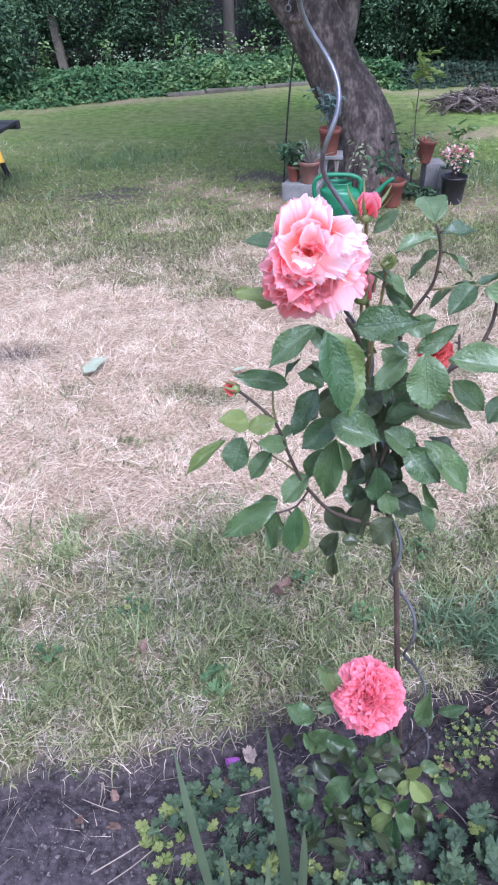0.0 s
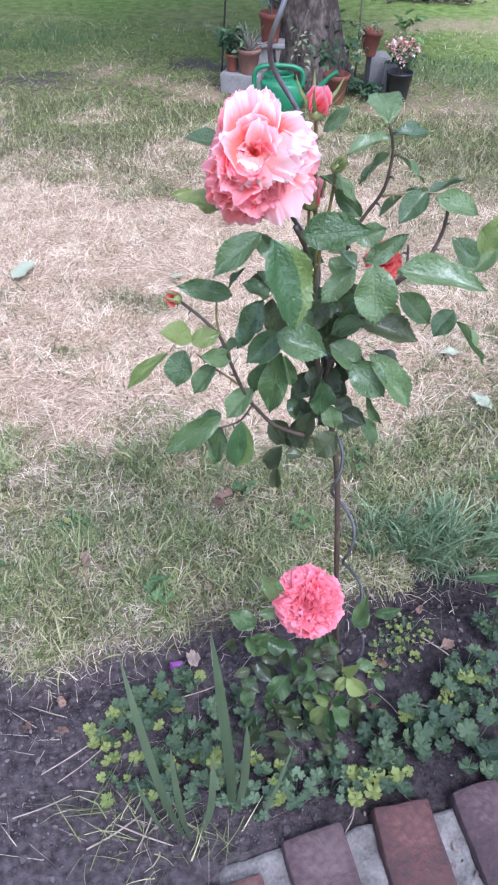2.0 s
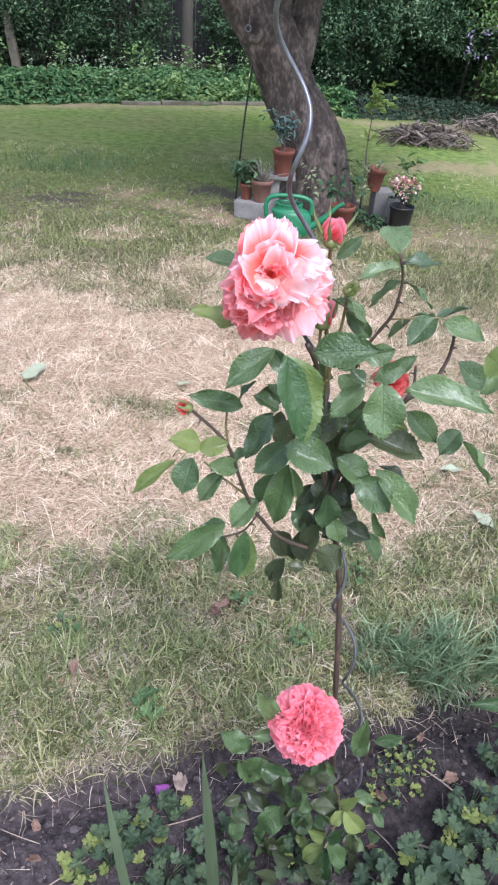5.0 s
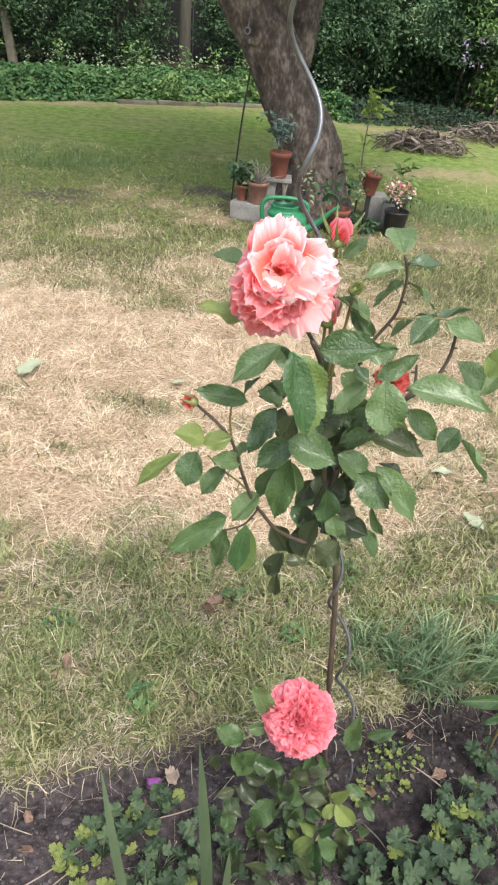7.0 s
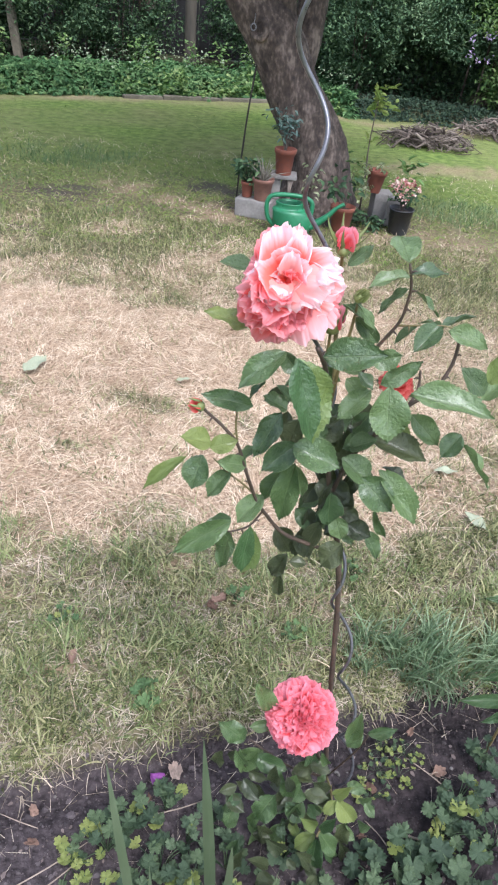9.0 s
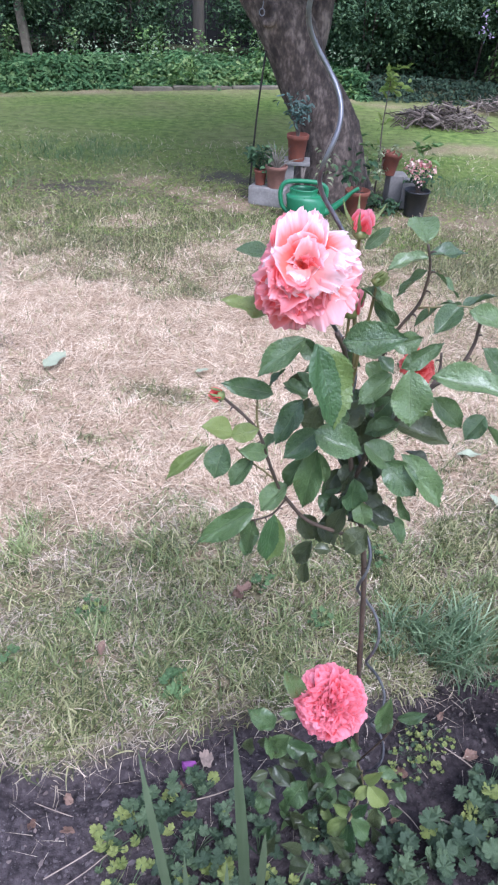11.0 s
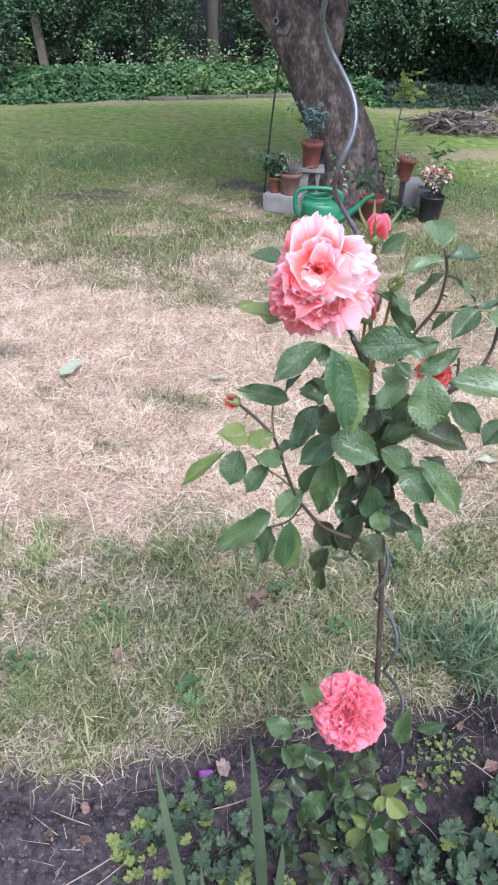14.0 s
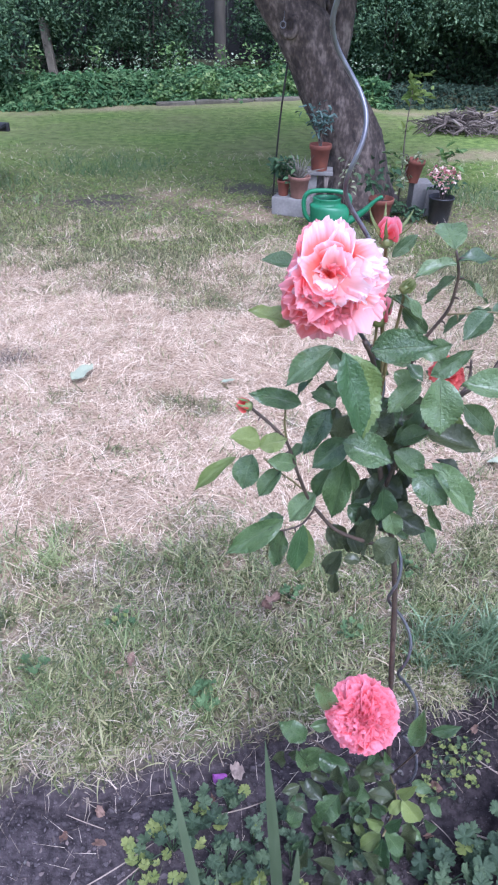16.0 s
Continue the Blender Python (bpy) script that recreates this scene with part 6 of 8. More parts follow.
# crown, the dark inside; its shade is in the leaf colour
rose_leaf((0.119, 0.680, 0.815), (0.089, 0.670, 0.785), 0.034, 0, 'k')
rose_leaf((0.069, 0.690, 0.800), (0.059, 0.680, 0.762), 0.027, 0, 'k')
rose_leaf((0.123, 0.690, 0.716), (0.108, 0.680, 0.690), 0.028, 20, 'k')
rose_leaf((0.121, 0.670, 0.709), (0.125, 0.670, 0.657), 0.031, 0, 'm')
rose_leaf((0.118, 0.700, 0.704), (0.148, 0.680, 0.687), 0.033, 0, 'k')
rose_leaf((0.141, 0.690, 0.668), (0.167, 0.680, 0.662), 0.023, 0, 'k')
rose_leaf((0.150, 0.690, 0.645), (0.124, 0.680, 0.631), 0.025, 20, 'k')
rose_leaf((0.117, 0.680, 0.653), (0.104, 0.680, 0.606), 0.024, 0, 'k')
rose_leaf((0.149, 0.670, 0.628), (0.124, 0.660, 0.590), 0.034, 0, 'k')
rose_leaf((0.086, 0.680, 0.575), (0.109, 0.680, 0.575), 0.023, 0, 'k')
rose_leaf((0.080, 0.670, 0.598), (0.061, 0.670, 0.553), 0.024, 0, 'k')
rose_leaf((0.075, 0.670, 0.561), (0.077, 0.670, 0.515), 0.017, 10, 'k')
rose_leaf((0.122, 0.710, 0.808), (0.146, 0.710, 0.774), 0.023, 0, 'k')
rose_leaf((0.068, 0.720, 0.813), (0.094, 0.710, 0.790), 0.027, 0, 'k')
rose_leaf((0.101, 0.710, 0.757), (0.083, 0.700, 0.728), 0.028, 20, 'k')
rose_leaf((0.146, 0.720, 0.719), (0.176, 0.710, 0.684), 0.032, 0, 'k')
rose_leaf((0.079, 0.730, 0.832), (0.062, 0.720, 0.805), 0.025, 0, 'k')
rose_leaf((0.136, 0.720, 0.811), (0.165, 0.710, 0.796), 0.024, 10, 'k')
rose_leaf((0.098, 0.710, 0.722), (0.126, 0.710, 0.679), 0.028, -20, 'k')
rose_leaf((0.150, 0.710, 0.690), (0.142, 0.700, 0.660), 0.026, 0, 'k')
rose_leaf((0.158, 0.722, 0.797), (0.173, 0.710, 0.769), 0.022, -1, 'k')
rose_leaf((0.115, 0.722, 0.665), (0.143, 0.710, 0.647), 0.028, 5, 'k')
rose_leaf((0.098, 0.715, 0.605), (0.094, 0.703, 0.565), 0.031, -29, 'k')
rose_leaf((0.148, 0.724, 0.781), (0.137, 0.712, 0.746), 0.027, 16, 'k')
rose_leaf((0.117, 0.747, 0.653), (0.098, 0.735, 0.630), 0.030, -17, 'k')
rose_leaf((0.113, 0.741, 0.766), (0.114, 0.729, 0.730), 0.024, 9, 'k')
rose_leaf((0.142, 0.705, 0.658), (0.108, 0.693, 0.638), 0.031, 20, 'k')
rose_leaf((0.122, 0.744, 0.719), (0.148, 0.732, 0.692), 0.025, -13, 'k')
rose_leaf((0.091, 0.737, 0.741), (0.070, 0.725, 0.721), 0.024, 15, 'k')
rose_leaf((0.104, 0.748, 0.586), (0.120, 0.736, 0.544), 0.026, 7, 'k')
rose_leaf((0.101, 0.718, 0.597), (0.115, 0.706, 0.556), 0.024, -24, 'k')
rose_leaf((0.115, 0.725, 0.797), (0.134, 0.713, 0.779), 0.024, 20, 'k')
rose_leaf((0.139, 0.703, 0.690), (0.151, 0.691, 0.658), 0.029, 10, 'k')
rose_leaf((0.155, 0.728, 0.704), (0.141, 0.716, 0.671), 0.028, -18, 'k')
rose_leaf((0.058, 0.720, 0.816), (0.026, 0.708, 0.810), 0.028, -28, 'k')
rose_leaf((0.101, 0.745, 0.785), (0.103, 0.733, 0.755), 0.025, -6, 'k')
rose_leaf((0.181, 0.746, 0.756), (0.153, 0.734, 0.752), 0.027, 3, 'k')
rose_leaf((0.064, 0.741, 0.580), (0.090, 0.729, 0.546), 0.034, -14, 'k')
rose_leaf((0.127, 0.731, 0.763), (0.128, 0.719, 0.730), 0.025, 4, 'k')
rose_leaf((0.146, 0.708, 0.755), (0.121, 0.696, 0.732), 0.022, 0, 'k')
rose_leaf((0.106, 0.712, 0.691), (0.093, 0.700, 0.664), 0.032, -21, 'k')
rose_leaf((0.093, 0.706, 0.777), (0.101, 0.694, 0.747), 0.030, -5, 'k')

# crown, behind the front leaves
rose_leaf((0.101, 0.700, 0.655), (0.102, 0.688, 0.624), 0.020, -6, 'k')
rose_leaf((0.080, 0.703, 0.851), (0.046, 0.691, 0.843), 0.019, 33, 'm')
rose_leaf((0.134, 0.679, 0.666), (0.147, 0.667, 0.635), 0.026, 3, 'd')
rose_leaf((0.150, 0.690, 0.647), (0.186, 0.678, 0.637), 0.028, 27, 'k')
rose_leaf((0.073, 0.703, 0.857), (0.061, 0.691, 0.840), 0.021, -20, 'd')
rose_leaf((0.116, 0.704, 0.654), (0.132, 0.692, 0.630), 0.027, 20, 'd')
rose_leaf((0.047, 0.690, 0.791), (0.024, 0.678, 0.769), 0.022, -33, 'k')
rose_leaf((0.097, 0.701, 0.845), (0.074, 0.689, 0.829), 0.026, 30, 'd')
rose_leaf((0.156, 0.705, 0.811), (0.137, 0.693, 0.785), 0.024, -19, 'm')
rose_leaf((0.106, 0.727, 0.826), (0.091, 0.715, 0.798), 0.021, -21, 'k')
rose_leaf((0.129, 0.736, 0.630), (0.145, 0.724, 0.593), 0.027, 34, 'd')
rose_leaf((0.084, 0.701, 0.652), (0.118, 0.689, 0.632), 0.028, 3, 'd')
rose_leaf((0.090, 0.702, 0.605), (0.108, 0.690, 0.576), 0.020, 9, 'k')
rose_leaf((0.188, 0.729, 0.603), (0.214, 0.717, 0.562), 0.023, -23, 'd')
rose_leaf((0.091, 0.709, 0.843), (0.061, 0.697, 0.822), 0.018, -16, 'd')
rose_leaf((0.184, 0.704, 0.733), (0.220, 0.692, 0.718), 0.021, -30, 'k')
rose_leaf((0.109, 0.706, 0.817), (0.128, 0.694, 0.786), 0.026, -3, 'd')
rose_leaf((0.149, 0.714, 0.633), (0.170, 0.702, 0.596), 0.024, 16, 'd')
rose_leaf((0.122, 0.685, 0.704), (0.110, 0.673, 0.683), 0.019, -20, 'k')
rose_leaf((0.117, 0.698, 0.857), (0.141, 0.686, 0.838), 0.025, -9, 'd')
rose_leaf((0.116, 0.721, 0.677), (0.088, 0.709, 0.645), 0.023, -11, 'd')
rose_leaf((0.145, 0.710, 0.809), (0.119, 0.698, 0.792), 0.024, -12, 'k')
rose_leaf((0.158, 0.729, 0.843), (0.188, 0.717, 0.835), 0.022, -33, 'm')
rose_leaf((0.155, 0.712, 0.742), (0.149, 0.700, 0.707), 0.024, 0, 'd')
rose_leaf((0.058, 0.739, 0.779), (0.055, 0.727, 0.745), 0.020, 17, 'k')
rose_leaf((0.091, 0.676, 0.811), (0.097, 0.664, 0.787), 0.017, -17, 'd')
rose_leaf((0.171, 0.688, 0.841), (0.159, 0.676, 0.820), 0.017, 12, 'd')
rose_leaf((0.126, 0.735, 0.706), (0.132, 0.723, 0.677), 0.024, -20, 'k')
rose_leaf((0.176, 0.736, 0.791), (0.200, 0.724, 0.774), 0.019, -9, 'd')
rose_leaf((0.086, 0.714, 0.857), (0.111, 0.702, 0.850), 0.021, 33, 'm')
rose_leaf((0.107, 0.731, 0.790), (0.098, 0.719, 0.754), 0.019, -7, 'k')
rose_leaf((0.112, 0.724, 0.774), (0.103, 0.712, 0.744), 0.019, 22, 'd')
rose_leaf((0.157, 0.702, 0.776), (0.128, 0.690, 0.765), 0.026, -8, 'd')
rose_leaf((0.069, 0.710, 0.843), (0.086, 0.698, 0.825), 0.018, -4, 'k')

# low shoots
rose_stem([(0.213, 0.690, 0.040), (0.181, 0.650, 0.179), (0.150, 0.630, 0.263)], 0.0030, 0.0023, 'stem')
rose_stem([(0.221, 0.700, 0.024), (0.223, 0.640, 0.062), (0.207, 0.590, 0.081), (0.192, 0.560, 0.083)], 0.0023, 0.0015, 'young')
rose_stem([(0.214, 0.700, 0.019), (0.149, 0.660, 0.105), (0.094, 0.640, 0.182), (0.065, 0.640, 0.210)], 0.0023, 0.0015, 'stem')
rose_stem([(0.223, 0.700, 0.024), (0.249, 0.670, 0.157), (0.260, 0.660, 0.228)], 0.0019, 0.0014, 'stem')
rose_leaf((0.091, 0.640, 0.296), (0.061, 0.631, 0.370), 0.030, 0, 'd')
rose_leaf((0.057, 0.640, 0.206), (0.017, 0.631, 0.258), 0.033, 0, 'd')
rose_leaf((0.095, 0.640, 0.259), (0.062, 0.631, 0.257), 0.023, 0, 'd')
rose_leaf((0.091, 0.640, 0.181), (0.050, 0.631, 0.141), 0.035, 0, 'd')
rose_leaf((0.173, 0.640, 0.195), (0.172, 0.631, 0.144), 0.023, 0, 'd')
rose_leaf((0.226, 0.640, 0.239), (0.228, 0.631, 0.319), 0.025, 0, 'd')
rose_leaf((0.250, 0.640, 0.258), (0.289, 0.631, 0.291), 0.019, 0, 'd')
rose_leaf((0.241, 0.640, 0.262), (0.220, 0.631, 0.229), 0.022, 0, 'd')
rose_leaf((0.080, 0.640, 0.119), (0.051, 0.631, 0.196), 0.030, 0, 'd')
rose_leaf((0.079, 0.630, 0.176), (0.133, 0.621, 0.165), 0.036, 0, 'm')
rose_leaf((0.149, 0.620, 0.154), (0.136, 0.611, 0.086), 0.033, 0, 'm')
rose_leaf((0.207, 0.580, 0.176), (0.225, 0.567, 0.229), 0.018, 0, 'y')
rose_leaf((0.213, 0.580, 0.167), (0.246, 0.567, 0.124), 0.030, 0, 'y')
rose_leaf((0.211, 0.580, 0.163), (0.196, 0.567, 0.137), 0.028, 0, 'y')
rose_leaf((0.194, 0.580, 0.078), (0.163, 0.567, 0.116), 0.020, 0, 'y')
rose_leaf((0.194, 0.580, 0.051), (0.162, 0.567, 0.019), 0.029, 0, 'y')
rose_leaf((0.196, 0.570, 0.092), (0.213, 0.557, 0.147), 0.019, 0, 'm')
rose_leaf((0.195, 0.570, 0.082), (0.230, 0.557, 0.035), 0.028, 0, 'm')
rose_leaf((0.196, 0.570, 0.055), (0.198, 0.557, -0.030), 0.032, 0, 'm')
rose_leaf((0.232, 0.610, 0.162), (0.259, 0.592, 0.173), 0.022, 0, 'd')
rose_leaf((0.288, 0.610, -0.008), (0.315, 0.592, -0.030), 0.028, 0, 'd')
rose_leaf((0.272, 0.610, 0.041), (0.286, 0.592, 0.067), 0.020, 0, 'd')
rose_leaf((0.120, 0.610, 0.104), (0.090, 0.592, 0.043), 0.044, 0, 'd')
rose_leaf((0.112, 0.610, 0.003), (0.098, 0.592, -0.058), 0.037, 0, 'd')
rose_leaf((0.145, 0.610, 0.013), (0.127, 0.592, -0.036), 0.032, 0, 'd')
rose_leaf((0.064, 0.610, 0.094), (0.040, 0.592, 0.088), 0.027, 0, 'd')
rose_leaf((0.056, 0.610, 0.066), (0.044, 0.592, 0.028), 0.029, 0, 'd')
rose_leaf((0.141, 0.610, 0.086), (0.169, 0.592, 0.059), 0.034, 0, 'd')
rose_leaf((0.235, 0.610, 0.026), (0.269, 0.592, 0.017), 0.038, 0, 'd')
rose_leaf((0.169, 0.610, 0.091), (0.148, 0.592, 0.055), 0.034, 0, 'd')
rose_leaf((0.243, 0.610, -0.098), (0.221, 0.592, -0.143), 0.037, 0, 'd')
rose_leaf((0.157, 0.610, -0.072), (0.145, 0.592, -0.133), 0.037, 0, 'd')
rose_leaf((0.203, 0.610, -0.200), (0.230, 0.592, -0.194), 0.038, 0, 'd')
rose_leaf((0.260, 0.610, -0.073), (0.258, 0.592, -0.132), 0.036, 0, 'd')
rose_leaf((0.270, 0.610, 0.109), (0.287, 0.592, 0.098), 0.025, 0, 'd')
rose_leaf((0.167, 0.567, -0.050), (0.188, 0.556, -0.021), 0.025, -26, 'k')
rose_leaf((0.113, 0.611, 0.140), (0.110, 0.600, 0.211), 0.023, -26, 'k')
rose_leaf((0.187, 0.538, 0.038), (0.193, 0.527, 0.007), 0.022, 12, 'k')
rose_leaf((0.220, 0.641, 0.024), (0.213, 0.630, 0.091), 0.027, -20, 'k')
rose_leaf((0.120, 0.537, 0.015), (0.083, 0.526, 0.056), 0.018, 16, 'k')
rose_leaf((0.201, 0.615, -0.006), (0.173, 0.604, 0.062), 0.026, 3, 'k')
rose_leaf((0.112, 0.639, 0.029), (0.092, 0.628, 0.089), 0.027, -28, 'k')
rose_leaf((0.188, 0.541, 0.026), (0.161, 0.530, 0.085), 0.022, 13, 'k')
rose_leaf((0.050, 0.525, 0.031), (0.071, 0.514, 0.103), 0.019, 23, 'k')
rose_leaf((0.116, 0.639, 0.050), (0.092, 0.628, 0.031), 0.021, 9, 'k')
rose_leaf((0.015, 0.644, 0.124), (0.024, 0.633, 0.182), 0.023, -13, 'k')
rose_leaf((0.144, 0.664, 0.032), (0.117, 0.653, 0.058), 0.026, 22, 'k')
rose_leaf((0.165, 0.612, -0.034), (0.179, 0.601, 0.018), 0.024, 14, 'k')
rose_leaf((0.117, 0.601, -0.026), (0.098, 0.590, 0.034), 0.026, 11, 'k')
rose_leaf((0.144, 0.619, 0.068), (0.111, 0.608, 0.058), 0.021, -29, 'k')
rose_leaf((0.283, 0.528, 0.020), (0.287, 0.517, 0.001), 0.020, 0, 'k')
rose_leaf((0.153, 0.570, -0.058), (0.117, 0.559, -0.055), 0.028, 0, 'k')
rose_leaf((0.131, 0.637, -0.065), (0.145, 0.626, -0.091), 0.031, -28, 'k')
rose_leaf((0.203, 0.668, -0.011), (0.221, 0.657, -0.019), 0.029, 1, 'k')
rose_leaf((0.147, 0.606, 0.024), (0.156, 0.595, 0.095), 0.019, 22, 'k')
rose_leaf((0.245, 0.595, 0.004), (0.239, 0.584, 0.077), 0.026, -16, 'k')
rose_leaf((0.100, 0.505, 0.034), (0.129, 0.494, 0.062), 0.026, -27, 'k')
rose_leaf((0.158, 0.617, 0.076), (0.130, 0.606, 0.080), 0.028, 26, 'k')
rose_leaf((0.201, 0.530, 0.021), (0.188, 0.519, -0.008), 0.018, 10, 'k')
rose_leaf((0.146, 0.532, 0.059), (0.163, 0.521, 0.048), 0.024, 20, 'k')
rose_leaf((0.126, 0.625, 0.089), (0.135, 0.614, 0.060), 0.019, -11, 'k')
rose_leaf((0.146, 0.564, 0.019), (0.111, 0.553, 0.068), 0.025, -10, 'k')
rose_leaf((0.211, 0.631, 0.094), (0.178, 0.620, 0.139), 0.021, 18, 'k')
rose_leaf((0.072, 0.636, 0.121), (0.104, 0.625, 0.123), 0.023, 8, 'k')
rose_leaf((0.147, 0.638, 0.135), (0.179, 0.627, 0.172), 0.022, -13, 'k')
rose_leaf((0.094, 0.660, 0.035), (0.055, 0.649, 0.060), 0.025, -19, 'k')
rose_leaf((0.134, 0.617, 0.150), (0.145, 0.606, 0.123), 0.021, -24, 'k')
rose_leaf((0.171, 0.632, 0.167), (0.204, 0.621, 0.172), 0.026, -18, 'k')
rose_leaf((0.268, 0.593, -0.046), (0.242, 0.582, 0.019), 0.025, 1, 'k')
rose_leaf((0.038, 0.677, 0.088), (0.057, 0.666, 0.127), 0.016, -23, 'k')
rose_leaf((0.156, 0.623, -0.053), (0.177, 0.612, -0.031), 0.021, -14, 'm')
rose_leaf((0.157, 0.651, 0.117), (0.176, 0.640, 0.169), 0.014, -18, 'd')
rose_leaf((0.151, 0.620, -0.022), (0.140, 0.609, 0.037), 0.016, -6, 'd')
rose_leaf((0.223, 0.606, 0.000), (0.211, 0.595, -0.019), 0.014, 26, 'k')
rose_leaf((0.173, 0.636, 0.028), (0.145, 0.625, 0.072), 0.019, -11, 'm')
rose_leaf((0.275, 0.648, 0.045), (0.291, 0.637, 0.078), 0.019, -1, 'd')
rose_leaf((0.141, 0.638, -0.096), (0.115, 0.627, -0.113), 0.015, 27, 'k')
rose_leaf((0.197, 0.622, 0.194), (0.179, 0.611, 0.236), 0.015, -25, 'm')
rose_leaf((0.070, 0.620, 0.181), (0.079, 0.609, 0.229), 0.018, -26, 'd')
rose_leaf((0.059, 0.568, -0.011), (0.065, 0.557, 0.047), 0.020, -14, 'd')
rose_leaf((0.183, 0.654, 0.133), (0.204, 0.643, 0.160), 0.017, -13, 'k')
rose_leaf((0.240, 0.582, -0.031), (0.214, 0.571, 0.009), 0.019, 0, 'm')
rose_leaf((0.203, 0.655, 0.113), (0.196, 0.644, 0.091), 0.014, -19, 'd')
rose_leaf((0.117, 0.621, -0.101), (0.091, 0.610, -0.060), 0.020, 23, 'd')
rose_leaf((0.064, 0.609, 0.005), (0.035, 0.598, 0.027), 0.019, -17, 'm')
rose_leaf((0.122, 0.629, 0.030), (0.146, 0.618, 0.045), 0.016, 17, 'd')
rose_leaf((0.297, 0.589, -0.003), (0.273, 0.578, 0.001), 0.016, -7, 'k')
rose_leaf((0.248, 0.649, -0.064), (0.263, 0.638, -0.010), 0.016, 23, 'm')
rose_leaf((0.063, 0.621, 0.168), (0.044, 0.610, 0.219), 0.019, -18, 'd')
rose_leaf((0.151, 0.634, 0.029), (0.149, 0.623, 0.093), 0.017, 9, 'd')
rose_leaf((0.195, 0.571, 0.004), (0.205, 0.560, -0.007), 0.016, -2, 'k')
rose_leaf((0.086, 0.607, 0.007), (0.092, 0.596, 0.062), 0.020, -11, 'm')


# leafy young growth between the low shoots
shoots = random.Random(5)
for k in range(16):
    foot = Vector((shoots.uniform(0.02, 0.22), shoots.uniform(0.58, 0.66), shoots.uniform(-0.03, 0.17)))
    turn, rise, long = shoots.uniform(0, 2 * math.pi), shoots.uniform(-0.5, 0.5), shoots.uniform(0.026, 0.042)
    rose_leaf(foot, foot + Vector((math.cos(turn) * math.cos(rise), 0.6 * math.sin(turn) * math.cos(rise) - 0.3, math.sin(rise))).normalized() * long, 0.6 * long, shoots.uniform(-20, 20), "kmkmkmky"[k % 8])


# ---- the spiral stake ----
def spiral_stake():
    bm = bmesh.new()
    pts = []
    for k in range(0, 260):
        z = -0.06 + 1.56 * k / 259
        turns = float(np.interp(z, (-0.06, 0.213, 0.384, 0.553, 1.121, 1.5), (-1.7, 0, 1, 2, 6, 8.75)))
        a = 2 * math.pi * turns
        amp = 0.0128
        cx = float(np.interp(z, (0.0, 0.213, 0.384, 0.553, 0.75, 1.121, 1.5), (0.262, 0.230, 0.194, 0.155, 0.111, 0.043, -0.022)))
        pts.append((cx + amp * math.cos(a), 0.712 + amp * math.sin(a), z))
    sweep(bm, pts, 0.0025, 8)
    tagged(part("plant_stake", bm, M["dull_steel"]), "grey galvanised spiral plant stake beside the rose", "plant stake")


spiral_stake()


# ---- the flower bed ----
def lumps(name, places, size, mat, label, category):
    """Small uneven lumps joined into one piece of stuff."""
    bm = bmesh.new()
    bmesh.ops.create_icosphere(bm, subdivisions=1, radius=1.0)
    base = np.array([v.co[:] for v in bm.verts])
    tris = np.array([[v.index for v in f.verts] for f in bm.faces])
    bm.free()
    k = len(places)
    r = size * rng.lognormal(0, 0.5, k)[:, None, None] * rng.uniform(0.6, 1.3, (k, 1, 3))
    v = base[None] * (1 + rng.normal(0, 0.24, (k, len(base), 1))) * r
    v = v + places[:, None, :]
    me = bpy.data.meshes.new(name)
    f = (np.arange(k) * len(base))[:, None, None] + tris[None]
    me.from_pydata(v.reshape(-1, 3).tolist(), [], f.reshape(-1, 3).tolist())
    return tagged(place(name, me, M[mat]), label, category, kind="stuff")


M["clod"] = material("clod", [(0.25, (0.026, 0.021, 0.023)), (0.55, (0.066, 0.054, 0.056)), (0.85, (0.141, 0.116, 0.119))], 60, 0.95, 0.8, 250, island=0.35)
M["dark_clod"] = material("dark_clod", [(0.25, (0.014, 0.011, 0.011)), (0.55, (0.030, 0.024, 0.024)), (0.85, (0.066, 0.055, 0.053))], 60, 0.9, 0.8, 250, island=0.35)
M["litter_leaf"] = material("litter_leaf", [(0.2, (0.05, 0.038, 0.036)), (0.8, (0.19, 0.15, 0.135))], 30, 0.85, 0.3, 120, island=0.8, thin=0.15)
M["withered"] = material("withered", [(0.2, (0.27, 0.20, 0.16)), (0.8, (0.46, 0.37, 0.31))], 30, 0.8, 0.4, 120, thin=0.25)
M["dead_leaf"] = material("dead_leaf", [(0.2, (0.10, 0.055, 0.038)), (0.8, (0.27, 0.175, 0.13))], 30, 0.8, 0.4, 120, single=0.5, thin=0.2)
M["pale_fallen_leaf"] = material("pale_fallen_leaf", [(0.2, (0.25, 0.29, 0.19)), (0.8, (0.43, 0.46, 0.33))], 30, 0.7, 0.2, 120, thin=0.2)
M["foxglove"] = material("foxglove", [(0.3, (0.20, 0.04, 0.23)), (0.7, (0.40, 0.13, 0.42))], 60, 0.45, 0.1, 200, thin=0.3)
M["red_brick"] = material("red_brick", [(0.3, (0.032, 0.018, 0.018)), (0.5, (0.076, 0.032, 0.028)), (0.7, (0.128, 0.066, 0.056))], 16, 0.92, 0.9, 90, single=0.15)
M["plum_brick"] = material("plum_brick", [(0.3, (0.028, 0.018, 0.021)), (0.5, (0.054, 0.031, 0.033)), (0.72, (0.104, 0.070, 0.069))], 16, 0.92, 0.9, 90, single=0.15)
